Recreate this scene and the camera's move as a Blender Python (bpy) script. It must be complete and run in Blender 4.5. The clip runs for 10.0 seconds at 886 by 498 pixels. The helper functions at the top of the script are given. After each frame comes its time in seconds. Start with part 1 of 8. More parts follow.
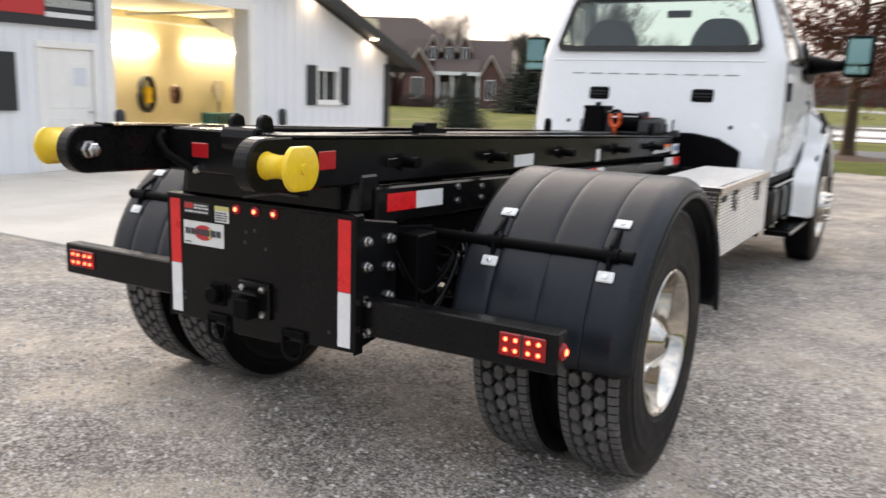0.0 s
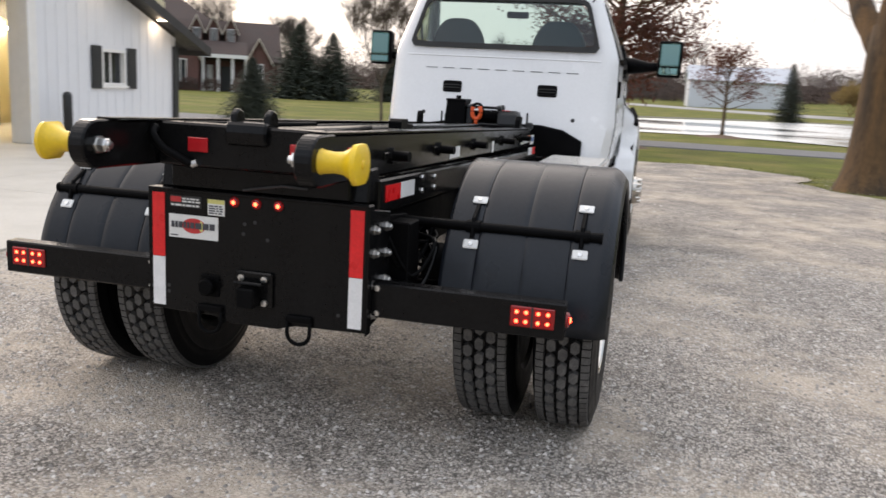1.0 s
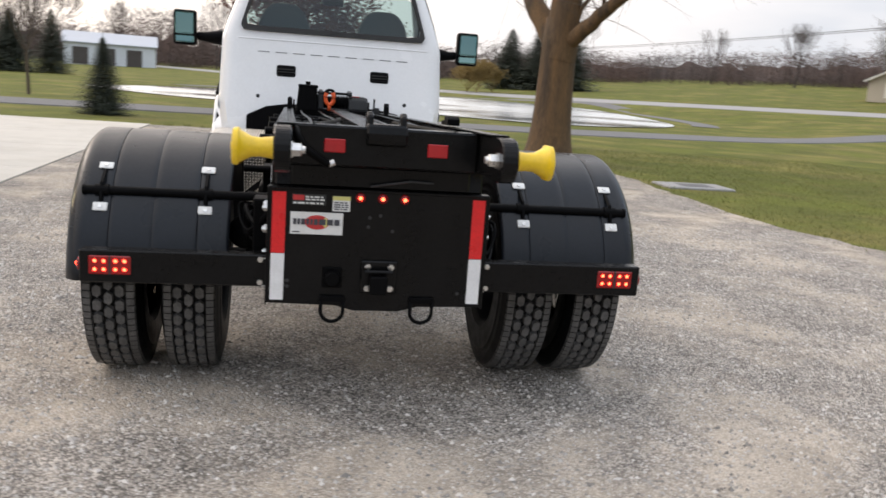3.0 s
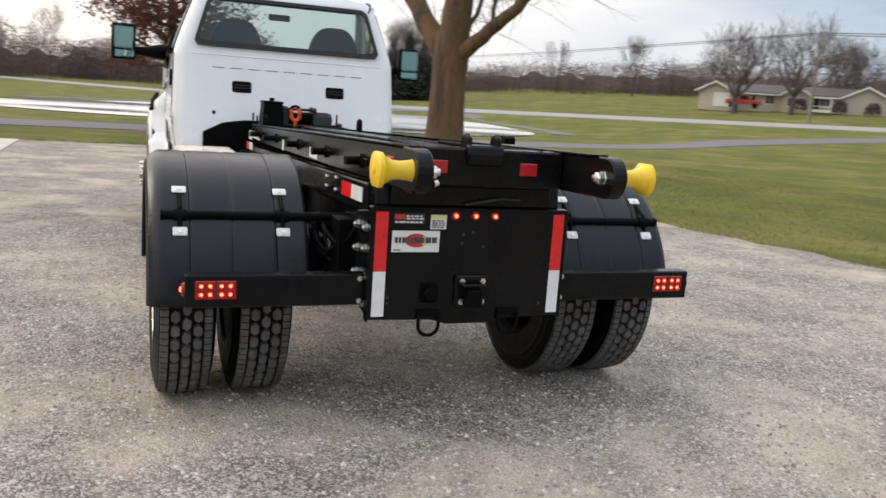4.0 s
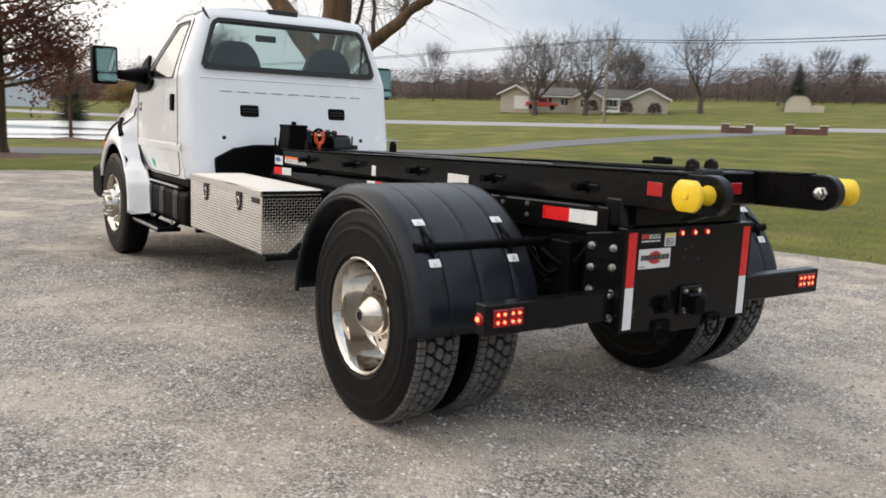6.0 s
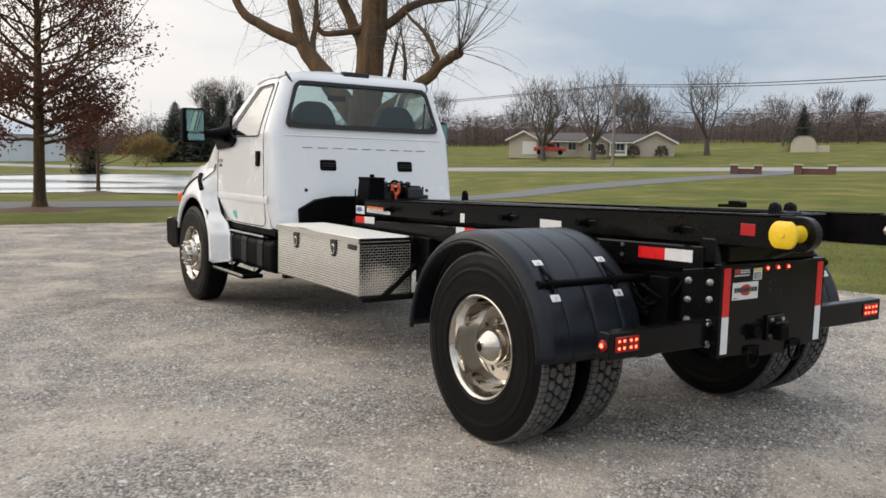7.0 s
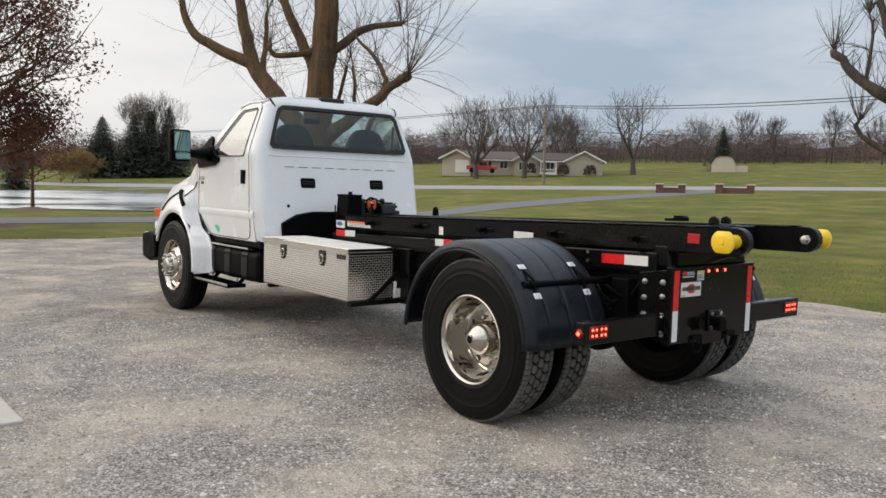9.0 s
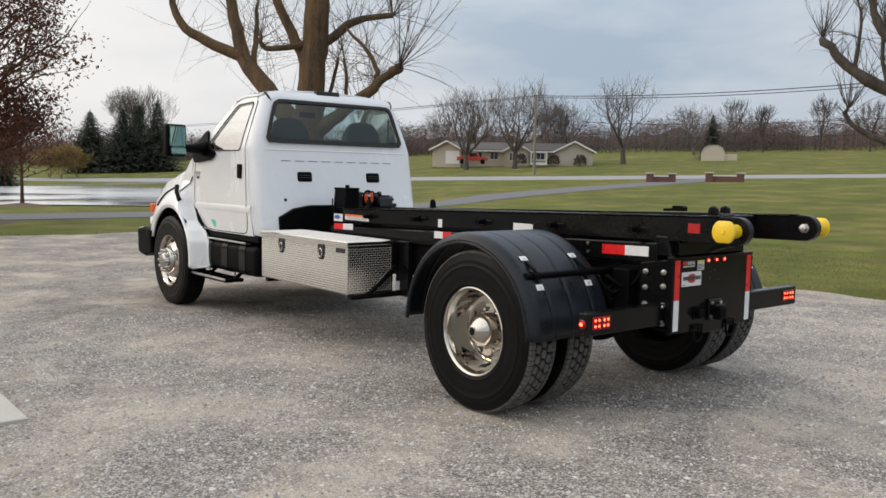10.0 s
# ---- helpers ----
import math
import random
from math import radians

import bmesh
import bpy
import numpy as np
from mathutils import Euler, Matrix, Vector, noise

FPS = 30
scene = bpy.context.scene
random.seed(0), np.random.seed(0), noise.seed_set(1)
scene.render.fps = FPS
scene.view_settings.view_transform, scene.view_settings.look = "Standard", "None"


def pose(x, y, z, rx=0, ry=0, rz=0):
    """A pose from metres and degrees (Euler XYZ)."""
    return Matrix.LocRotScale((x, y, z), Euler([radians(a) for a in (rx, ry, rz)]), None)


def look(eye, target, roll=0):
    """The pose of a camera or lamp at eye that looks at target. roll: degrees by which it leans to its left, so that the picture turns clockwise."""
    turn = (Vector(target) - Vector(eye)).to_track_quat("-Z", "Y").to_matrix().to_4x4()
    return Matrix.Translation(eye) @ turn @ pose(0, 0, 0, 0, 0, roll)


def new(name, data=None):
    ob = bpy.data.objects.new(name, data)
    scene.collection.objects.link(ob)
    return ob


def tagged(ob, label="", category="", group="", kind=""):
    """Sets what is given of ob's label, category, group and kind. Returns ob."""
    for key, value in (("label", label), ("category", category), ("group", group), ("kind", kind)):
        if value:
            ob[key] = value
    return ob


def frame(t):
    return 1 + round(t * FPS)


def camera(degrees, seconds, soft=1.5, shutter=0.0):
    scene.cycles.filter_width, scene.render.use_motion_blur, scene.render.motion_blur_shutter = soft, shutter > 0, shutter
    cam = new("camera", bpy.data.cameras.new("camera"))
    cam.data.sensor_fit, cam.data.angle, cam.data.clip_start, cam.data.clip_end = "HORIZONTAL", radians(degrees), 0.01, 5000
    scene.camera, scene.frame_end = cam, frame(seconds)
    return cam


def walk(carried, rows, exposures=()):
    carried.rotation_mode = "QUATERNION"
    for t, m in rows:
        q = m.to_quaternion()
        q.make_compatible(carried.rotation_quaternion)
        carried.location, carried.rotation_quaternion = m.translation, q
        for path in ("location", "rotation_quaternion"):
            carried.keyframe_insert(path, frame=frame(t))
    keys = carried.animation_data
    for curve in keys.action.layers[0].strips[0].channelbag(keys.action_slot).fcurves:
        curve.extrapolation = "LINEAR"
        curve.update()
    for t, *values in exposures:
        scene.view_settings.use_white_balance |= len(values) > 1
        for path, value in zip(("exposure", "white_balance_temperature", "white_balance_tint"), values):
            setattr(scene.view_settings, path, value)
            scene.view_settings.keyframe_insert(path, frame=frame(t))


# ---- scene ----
cam = camera(55.8, 10.0, soft=1.55, shutter=0.5)
PATH = [
    (0, (2.211, -2.328, 1.542), (1.21, -0.637, 1.169), 1.8),
    (0.5, (1.922, -2.674, 1.553), (1.226, -0.835, 1.191), 3.8),
    (1, (1.526, -2.958, 1.564), (1.039, -1.057, 1.181), 3.1),
    (1.5, (1.096, -3.256, 1.58), (0.838, -1.304, 1.233), 4.4),
    (2, (0.613, -3.367, 1.539), (0.523, -1.401, 1.186), 4.5),
    (2.5, (0.079, -3.446, 1.557), (0.253, -1.489, 1.181), 2.2),
    (3, (-0.398, -3.529, 1.583), (-0.027, -1.604, 1.189), 4.2),
    (3.2, (-0.64, -3.509, 1.56), (-0.191, -1.594, 1.196), 2.7),
    (4.3, (-1.774, -3.346, 1.571), (-0.903, -1.578, 1.233), 2.6),
    (4.5, (-2.008, -3.26, 1.543), (-1.031, -1.542, 1.235), 0.8),
    (5, (-2.563, -3.039, 1.544), (-1.564, -1.33, 1.264), 1.8),
    (5.2, (-2.746, -2.989, 1.523), (-1.763, -1.276, 1.209), 1.1),
    (6.3, (-3.625, -2.643, 1.59), (-2.432, -1.062, 1.313), 2.9),
    (6.5, (-3.807, -2.642, 1.592), (-2.589, -1.075, 1.353), 2.6),
    (7, (-4.177, -2.816, 1.597), (-3.06, -1.169, 1.396), 1.4),
    (7.5, (-4.431, -2.985, 1.586), (-3.311, -1.342, 1.375), 1.4),
    (8, (-4.771, -3.076, 1.595), (-3.522, -1.528, 1.387), 0.9),
    (8.5, (-4.898, -3.209, 1.594), (-3.647, -1.661, 1.4), 1.9),
    (9, (-4.992, -3.239, 1.597), (-3.74, -1.687, 1.442), 1.7),
    (9.5, (-5.06, -3.223, 1.597), (-3.789, -1.687, 1.434), 1.0),
    (10, (-5.061, -3.207, 1.605), (-3.792, -1.67, 1.43), 1.1),
]
walk(cam, [(t, look(eye, target, roll)) for t, eye, target, roll in PATH],
     [(0.0, 0.46, 6900, 16), (0.5, 0.28, 6900, 16), (2.5, 0.22, 6900, 16), (3.2, 0.20, 6900, 15), (5.0, 0.15, 6800, 13.5), (6.5, 0.09, 6850, 13), (7.4, -0.10, 6800, 12), (10.0, -0.10, 6750, 12)])

# ---- light ----
SUN_AZ = radians(-48.0)      # bearing of the bright western sky, from +y towards +x
world = bpy.data.worlds.new("overcast_sky")
scene.world = world
world.use_nodes = True
wn, wl = world.node_tree.nodes, world.node_tree.links
wn.clear()
w_out = wn.new("ShaderNodeOutputWorld")
w_bg = wn.new("ShaderNodeBackground")
w_sky = wn.new("ShaderNodeTexSky")
w_sky.sky_type = "NISHITA"
w_sky.sun_disc = False
w_sky.sun_elevation = radians(9.0)
w_sky.sun_rotation = SUN_AZ
w_sky.air_density = 1.0
w_sky.dust_density = 3.0
w_tc = wn.new("ShaderNodeTexCoord")
w_map = wn.new("ShaderNodeMapping")
w_map.inputs["Scale"].default_value = (1.2, 1.2, 4.2)
w_noise = wn.new("ShaderNodeTexNoise")
w_noise.inputs["Scale"].default_value = 1.6
w_noise.inputs["Detail"].default_value = 5.0
w_noise.inputs["Roughness"].default_value = 0.55
w_ramp = wn.new("ShaderNodeValToRGB")
w_ramp.color_ramp.elements[0].position = 0.36
w_ramp.color_ramp.elements[0].color = (5.4, 6.9, 8.7, 1)
w_ramp.color_ramp.elements[1].position = 0.66
w_ramp.color_ramp.elements[1].color = (10.2, 10.9, 11.7, 1)
w_dot = wn.new("ShaderNodeVectorMath")
w_dot.operation = "DOT_PRODUCT"
w_dot.inputs[1].default_value = (math.sin(SUN_AZ), math.cos(SUN_AZ), 0.10)
w_glow = wn.new("ShaderNodeMapRange")
w_glow.interpolation_type = "SMOOTHSTEP"
for key, value in (("From Min", -0.15), ("From Max", 1.0), ("To Min", 0.0), ("To Max", 1.0)):
    w_glow.inputs[key].default_value = value
w_warm = wn.new("ShaderNodeMix")
w_warm.data_type = "RGBA"
w_warm.inputs["B"].default_value = (16.0, 15.4, 14.6, 1)
w_mix = wn.new("ShaderNodeMix")
w_mix.data_type = "RGBA"
w_mix.inputs["Factor"].default_value = 0.86
wl.new(w_tc.outputs["Generated"], w_map.inputs["Vector"])
wl.new(w_map.outputs[0], w_noise.inputs["Vector"])
wl.new(w_noise.outputs["Fac"], w_ramp.inputs[0])
wl.new(w_tc.outputs["Generated"], w_dot.inputs[0])
wl.new(w_dot.outputs["Value"], w_glow.inputs["Value"])
wl.new(w_glow.outputs[0], w_warm.inputs["Factor"])
wl.new(w_ramp.outputs[0], w_warm.inputs["A"])
wl.new(w_sky.outputs[0], w_mix.inputs["A"])
wl.new(w_warm.outputs["Result"], w_mix.inputs["B"])
w_sep = wn.new("ShaderNodeSeparateXYZ")
w_lift = wn.new("ShaderNodeMapRange")
w_lift.interpolation_type = "SMOOTHSTEP"
for key, value in (("From Min", 0.12), ("From Max", 0.75), ("To Min", 1.0), ("To Max", 2.0)):
    w_lift.inputs[key].default_value = value
w_scale = wn.new("ShaderNodeVectorMath")
w_scale.operation = "SCALE"
wl.new(w_tc.outputs["Generated"], w_sep.inputs[0])
wl.new(w_sep.outputs["Z"], w_lift.inputs["Value"])
wl.new(w_mix.outputs["Result"], w_scale.inputs[0])
wl.new(w_lift.outputs[0], w_scale.inputs["Scale"])
w_east = wn.new("ShaderNodeMapRange")
w_east.interpolation_type = "SMOOTHSTEP"
for key, value in (("From Min", -0.85), ("From Max", -0.25), ("To Min", 0.82), ("To Max", 1.0)):
    w_east.inputs[key].default_value = value
w_dim = wn.new("ShaderNodeVectorMath")
w_dim.operation = "SCALE"
wl.new(w_dot.outputs["Value"], w_east.inputs["Value"])
wl.new(w_scale.outputs[0], w_dim.inputs[0])
wl.new(w_east.outputs[0], w_dim.inputs["Scale"])
wl.new(w_dim.outputs[0], w_bg.inputs["Color"])
w_bg.inputs["Strength"].default_value = 0.085
wl.new(w_bg.outputs[0], w_out.inputs["Surface"])

sun = new("sun", bpy.data.lights.new("sun", "SUN"))
sun.data.energy = 0.95
sun.data.angle = radians(25)
sun.data.color = (1.0, 0.93, 0.84)
SUN_DIR = Vector((math.sin(SUN_AZ) * math.cos(radians(16)), math.cos(SUN_AZ) * math.cos(radians(16)), math.sin(radians(16))))
sun.matrix_world = look(SUN_DIR * 60, (0, 0, 0))
scene.view_settings.exposure = 0.0


# ---- materials ----
def mat(name, color, rough=0.6, metal=0.0, vary=0.15, scale=6.0, fine=90.0, bump=0.0, bump_scale=120.0, coat=0.0,
        second=None, stain=0.0, spec=0.5, per_object=0.0, glow=0.0, stretch=None):
    """Principled paint with two scales of variation, optional second colour in patches and fine relief."""
    m = bpy.data.materials.new(name)
    m.use_nodes = True
    nt = m.node_tree
    n, l = nt.nodes, nt.links
    b = n["Principled BSDF"]
    tc = n.new("ShaderNodeTexCoord")
    n1 = n.new("ShaderNodeTexNoise")
    n1.inputs["Scale"].default_value = scale
    n1.inputs["Detail"].default_value = 6
    n2 = n.new("ShaderNodeTexNoise")
    n2.inputs["Scale"].default_value = fine
    n2.inputs["Detail"].default_value = 3
    coords = tc.outputs["Object"]
    if stretch:
        mp = n.new("ShaderNodeMapping")
        mp.inputs["Scale"].default_value = stretch
        l.new(coords, mp.inputs["Vector"])
        coords = mp.outputs[0]
    l.new(coords, n1.inputs["Vector"])
    l.new(coords, n2.inputs["Vector"])
    add = n.new("ShaderNodeMath")
    add.operation = "ADD"
    l.new(n1.outputs["Fac"], add.inputs[0])
    l.new(n2.outputs["Fac"], add.inputs[1])
    rng = n.new("ShaderNodeMapRange")
    for key, value in (("From Min", 0.7), ("From Max", 1.3), ("To Min", 1 - vary), ("To Max", 1 + vary)):
        rng.inputs[key].default_value = value
    l.new(add.outputs[0], rng.inputs["Value"])
    base = n.new("ShaderNodeMix")
    base.data_type = "RGBA"
    base.inputs["A"].default_value = (*color, 1)
    base.inputs["B"].default_value = (*(second or color), 1)
    patch = n.new("ShaderNodeMapRange")
    for key, value in (("From Min", 0.47), ("From Max", 0.62), ("To Min", 0.0), ("To Max", stain if second else 0.0)):
        patch.inputs[key].default_value = value
    n3 = n.new("ShaderNodeTexNoise")
    n3.inputs["Scale"].default_value = scale * 0.45
    n3.inputs["Detail"].default_value = 8
    n3.inputs["Roughness"].default_value = 0.65
    l.new(coords, n3.inputs["Vector"])
    l.new(n3.outputs["Fac"], patch.inputs["Value"])
    l.new(patch.outputs[0], base.inputs["Factor"])
    mul = n.new("ShaderNodeVectorMath")
    mul.operation = "SCALE"
    l.new(base.outputs["Result"], mul.inputs[0])
    last = rng.outputs[0]
    if per_object:
        oi = n.new("ShaderNodeObjectInfo")
        r2 = n.new("ShaderNodeMapRange")
        r2.inputs["To Min"].default_value = 1 - per_object
        r2.inputs["To Max"].default_value = 1 + per_object
        l.new(oi.outputs["Random"], r2.inputs["Value"])
        mm = n.new("ShaderNodeMath")
        mm.operation = "MULTIPLY"
        l.new(last, mm.inputs[0])
        l.new(r2.outputs[0], mm.inputs[1])
        last = mm.outputs[0]
    l.new(last, mul.inputs["Scale"])
    l.new(mul.outputs[0], b.inputs["Base Color"])
    rr = n.new("ShaderNodeMapRange")
    for key, value in (("From Min", 0.3), ("From Max", 0.7), ("To Min", max(0.02, rough * 0.85)), ("To Max", min(1, rough * 1.15))):
        rr.inputs[key].default_value = value
    l.new(n1.outputs["Fac"], rr.inputs["Value"])
    l.new(rr.outputs[0], b.inputs["Roughness"])
    b.inputs["Metallic"].default_value = metal
    b.inputs["Coat Weight"].default_value = coat
    b.inputs["Coat Roughness"].default_value = 0.06
    b.inputs["Specular IOR Level"].default_value = spec
    if glow:
        b.inputs["Emission Color"].default_value = (*color, 1)
        b.inputs["Emission Strength"].default_value = glow
    if bump:
        nb = n.new("ShaderNodeTexNoise")
        nb.inputs["Scale"].default_value = bump_scale
        nb.inputs["Detail"].default_value = 4
        l.new(coords, nb.inputs["Vector"])
        bp = n.new("ShaderNodeBump")
        bp.inputs["Strength"].default_value = bump
        bp.inputs["Distance"].default_value = 0.02
        l.new(nb.outputs["Fac"], bp.inputs["Height"])
        l.new(bp.outputs["Normal"], b.inputs["Normal"])
    return m


def glass(name, tint, rough=0.02, gloss=0.05):
    """Thin pane: clear tinted through-light with a Fresnel gloss."""
    m = bpy.data.materials.new(name)
    m.use_nodes = True
    n, l = m.node_tree.nodes, m.node_tree.links
    n.clear()
    out = n.new("ShaderNodeOutputMaterial")
    tr = n.new("ShaderNodeBsdfTransparent")
    tr.inputs[0].default_value = (*tint, 1)
    gl = n.new("ShaderNodeBsdfGlossy")
    gl.inputs["Roughness"].default_value = rough
    lw = n.new("ShaderNodeLayerWeight")
    lw.inputs["Blend"].default_value = 0.5
    pw = n.new("ShaderNodeMath")
    pw.operation = "POWER"
    pw.inputs[1].default_value = 4.0
    l.new(lw.outputs["Facing"], pw.inputs[0])
    fr = n.new("ShaderNodeMapRange")
    fr.inputs["To Min"].default_value = gloss
    fr.inputs["To Max"].default_value = 0.95
    l.new(pw.outputs[0], fr.inputs["Value"])
    mx = n.new("ShaderNodeMixShader")
    l.new(fr.outputs[0], mx.inputs[0])
    l.new(tr.outputs[0], mx.inputs[1])
    l.new(gl.outputs[0], mx.inputs[2])
    l.new(mx.outputs[0], out.inputs["Surface"])
    return m


def lamp_mat(name, color, strength):
    m = bpy.data.materials.new(name)
    m.use_nodes = True
    b = m.node_tree.nodes["Principled BSDF"]
    b.inputs["Base Color"].default_value = (*color, 1)
    b.inputs["Emission Color"].default_value = (*color, 1)
    b.inputs["Emission Strength"].default_value = strength
    return m


def gravel_mat(name, light, dark, grain=55.0):
    """Crushed stone: cells of stones, each with its own grey, shade painted between them, dusty patches and strong
    relief.
    """
    m = bpy.data.materials.new(name)
    m.use_nodes = True
    n, l = m.node_tree.nodes, m.node_tree.links
    b = n["Principled BSDF"]
    tc = n.new("ShaderNodeTexCoord")
    vo = n.new("ShaderNodeTexVoronoi")
    vo.inputs["Scale"].default_value = grain
    vo2 = n.new("ShaderNodeTexVoronoi")
    vo2.inputs["Scale"].default_value = grain * 2.7
    big = n.new("ShaderNodeTexNoise")
    big.inputs["Scale"].default_value = 0.80
    big.inputs["Detail"].default_value = 9
    big.inputs["Roughness"].default_value = 0.62
    mid = n.new("ShaderNodeTexNoise")
    mid.inputs["Scale"].default_value = 9.0
    mid.inputs["Detail"].default_value = 8
    mid.inputs["Roughness"].default_value = 0.7
    for t in (vo, vo2, big, mid):
        l.new(tc.outputs["Object"], t.inputs["Vector"])
    sep = n.new("ShaderNodeSeparateColor")
    l.new(vo.outputs["Color"], sep.inputs[0])
    sep2 = n.new("ShaderNodeSeparateColor")
    l.new(vo2.outputs["Color"], sep2.inputs[0])
    s1 = n.new("ShaderNodeMath")
    s1.operation = "MULTIPLY_ADD"
    s1.inputs[1].default_value = 0.62
    l.new(sep.outputs[0], s1.inputs[0])
    s2 = n.new("ShaderNodeMath")
    s2.operation = "MULTIPLY_ADD"
    s2.inputs[1].default_value = 0.30
    s2.inputs[2].default_value = -0.10
    l.new(sep2.outputs[0], s2.inputs[0])
    l.new(s2.outputs[0], s1.inputs[2])
    s3 = n.new("ShaderNodeMath")
    s3.operation = "MULTIPLY_ADD"
    s3.inputs[1].default_value = 0.92
    # shade between the stones, put into the colour at the cell borders
    gap_shade = n.new("ShaderNodeMapRange")
    for key, value in (("From Min", 0.38), ("From Max", 0.75), ("To Min", 0.0), ("To Max", -0.40)):
        gap_shade.inputs[key].default_value = value
    l.new(vo.outputs["Distance"], gap_shade.inputs["Value"])
    s0 = n.new("ShaderNodeMath")
    s0.operation = "ADD"
    l.new(gap_shade.outputs[0], s0.inputs[0])
    l.new(s1.outputs[0], s0.inputs[1])
    l.new(mid.outputs["Fac"], s3.inputs[0])
    l.new(s0.outputs[0], s3.inputs[2])
    rng = n.new("ShaderNodeMapRange")
    for key, value in (("From Min", 0.38), ("From Max", 1.08)):
        rng.inputs[key].default_value = value
    l.new(s3.outputs[0], rng.inputs["Value"])
    c1 = n.new("ShaderNodeMix")
    c1.data_type = "RGBA"
    c1.inputs["A"].default_value = (*dark, 1)
    c1.inputs["B"].default_value = (*light, 1)
    l.new(rng.outputs[0], c1.inputs["Factor"])
    dust = n.new("ShaderNodeMapRange")
    for key, value in (("From Min", 0.46), ("From Max", 0.60), ("To Min", 0.0), ("To Max", 0.62)):
        dust.inputs[key].default_value = value
    l.new(big.outputs["Fac"], dust.inputs["Value"])
    c2 = n.new("ShaderNodeMix")
    c2.data_type = "RGBA"
    c2.inputs["B"].default_value = (light[0] * 1.0, light[1] * 0.945, light[2] * 0.865, 1)
    l.new(c1.outputs["Result"], c2.inputs["A"])
    l.new(dust.outputs[0], c2.inputs["Factor"])
    worn = n.new("ShaderNodeTexNoise")
    worn.inputs["Scale"].default_value = 1.9
    worn.inputs["Detail"].default_value = 7
    worn.inputs["Roughness"].default_value = 0.68
    worn.inputs["Distortion"].default_value = 0.6
    l.new(tc.outputs["Object"], worn.inputs["Vector"])
    tone = n.new("ShaderNodeMapRange")
    for key, value in (("From Min", 0.34), ("From Max", 0.66), ("To Min", 0.78), ("To Max", 1.18)):
        tone.inputs[key].default_value = value
    l.new(worn.outputs["Fac"], tone.inputs["Value"])
    toned = n.new("ShaderNodeVectorMath")
    toned.operation = "SCALE"
    l.new(c2.outputs["Result"], toned.inputs[0])
    l.new(tone.outputs[0], toned.inputs["Scale"])
    l.new(toned.outputs[0], b.inputs["Base Color"])
    b.inputs["Roughness"].default_value = 0.9
    b.inputs["Specular IOR Level"].default_value = 0.25
    bp = n.new("ShaderNodeBump")
    bp.inputs["Strength"].default_value = 0.75
    bp.inputs["Distance"].default_value = 0.012
    hh = n.new("ShaderNodeMath")
    hh.operation = "ADD"
    l.new(s0.outputs[0], hh.inputs[0])
    l.new(mid.outputs["Fac"], hh.inputs[1])
    l.new(hh.outputs[0], bp.inputs["Height"])
    l.new(bp.outputs["Normal"], b.inputs["Normal"])
    return m


M_GRAVEL = gravel_mat("crushed_gravel", (0.565, 0.508, 0.446), (0.125, 0.113, 0.101), 80.0)
M_GRASS = mat("autumn_lawn", (0.106, 0.116, 0.027), 0.95, vary=0.42, scale=0.6, fine=26, bump=0.9, bump_scale=40, second=(0.185, 0.160, 0.055), stain=0.75, spec=0.1)
M_BLADE = mat("grass_blade", (0.135, 0.15, 0.046), 0.9, vary=0.4, scale=3, fine=30, second=(0.22, 0.18, 0.08), stain=0.8, spec=0.15)
M_MULCH = mat("bark_mulch", (0.11, 0.065, 0.04), 0.95, vary=0.4, scale=8, fine=60, bump=1.0, bump_scale=45)
M_ASPHALT = mat("asphalt", (0.125, 0.125, 0.127), 0.85, vary=0.2, scale=1.2, fine=90, bump=0.4, bump_scale=150)
M_ROAD = mat("worn_road", (0.27, 0.265, 0.26), 0.85, vary=0.12, scale=0.7, fine=40, bump=0.2, bump_scale=60)
M_CONCRETE = mat("concrete_apron", (0.50, 0.47, 0.42), 0.8, vary=0.1, scale=1.5, fine=60, bump=0.2, bump_scale=160, second=(0.40, 0.37, 0.32), stain=0.5)
# pale part-metal base puts the sky's brightness into the water's own colour
M_WATER = mat("pond_water", (0.66, 0.69, 0.70), 0.30, metal=0.75, vary=0.06, scale=0.12, fine=2, spec=0.8)
# wind-ruffled water scatters the sky, calm patches mirror the woods
wn, wl = M_WATER.node_tree.nodes, M_WATER.node_tree.links
calm = wn.new("ShaderNodeTexNoise")
calm.inputs["Scale"].default_value, calm.inputs["Detail"].default_value = 0.07, 5
w_tc = wn.new("ShaderNodeTexCoord")
w_map = wn.new("ShaderNodeMapping")
w_map.inputs["Scale"].default_value = (0.6, 1.5, 1.0)
wl.new(w_tc.outputs["Object"], w_map.inputs["Vector"])
wl.new(w_map.outputs[0], calm.inputs["Vector"])
ruffle = wn.new("ShaderNodeMapRange")
for key, value in (("From Min", 0.40), ("From Max", 0.52), ("To Min", 0.08), ("To Max", 0.26)):
    ruffle.inputs[key].default_value = value
wl.new(calm.outputs["Fac"], ruffle.inputs["Value"])
wl.new(ruffle.outputs[0], wn["Principled BSDF"].inputs["Roughness"])
M_BLACK = mat("black_enamel", (0.005, 0.005, 0.0053), 0.2, vary=0.3, scale=5, fine=60, bump=0.03, bump_scale=25, second=(0.009, 0.0085, 0.008), stain=0.3, spec=0.16)
M_BLACKMATT = mat("black_matt_steel", (0.0032, 0.0032, 0.0035), 0.5, vary=0.3, scale=7, fine=90, bump=0.06, bump_scale=60, spec=0.05)
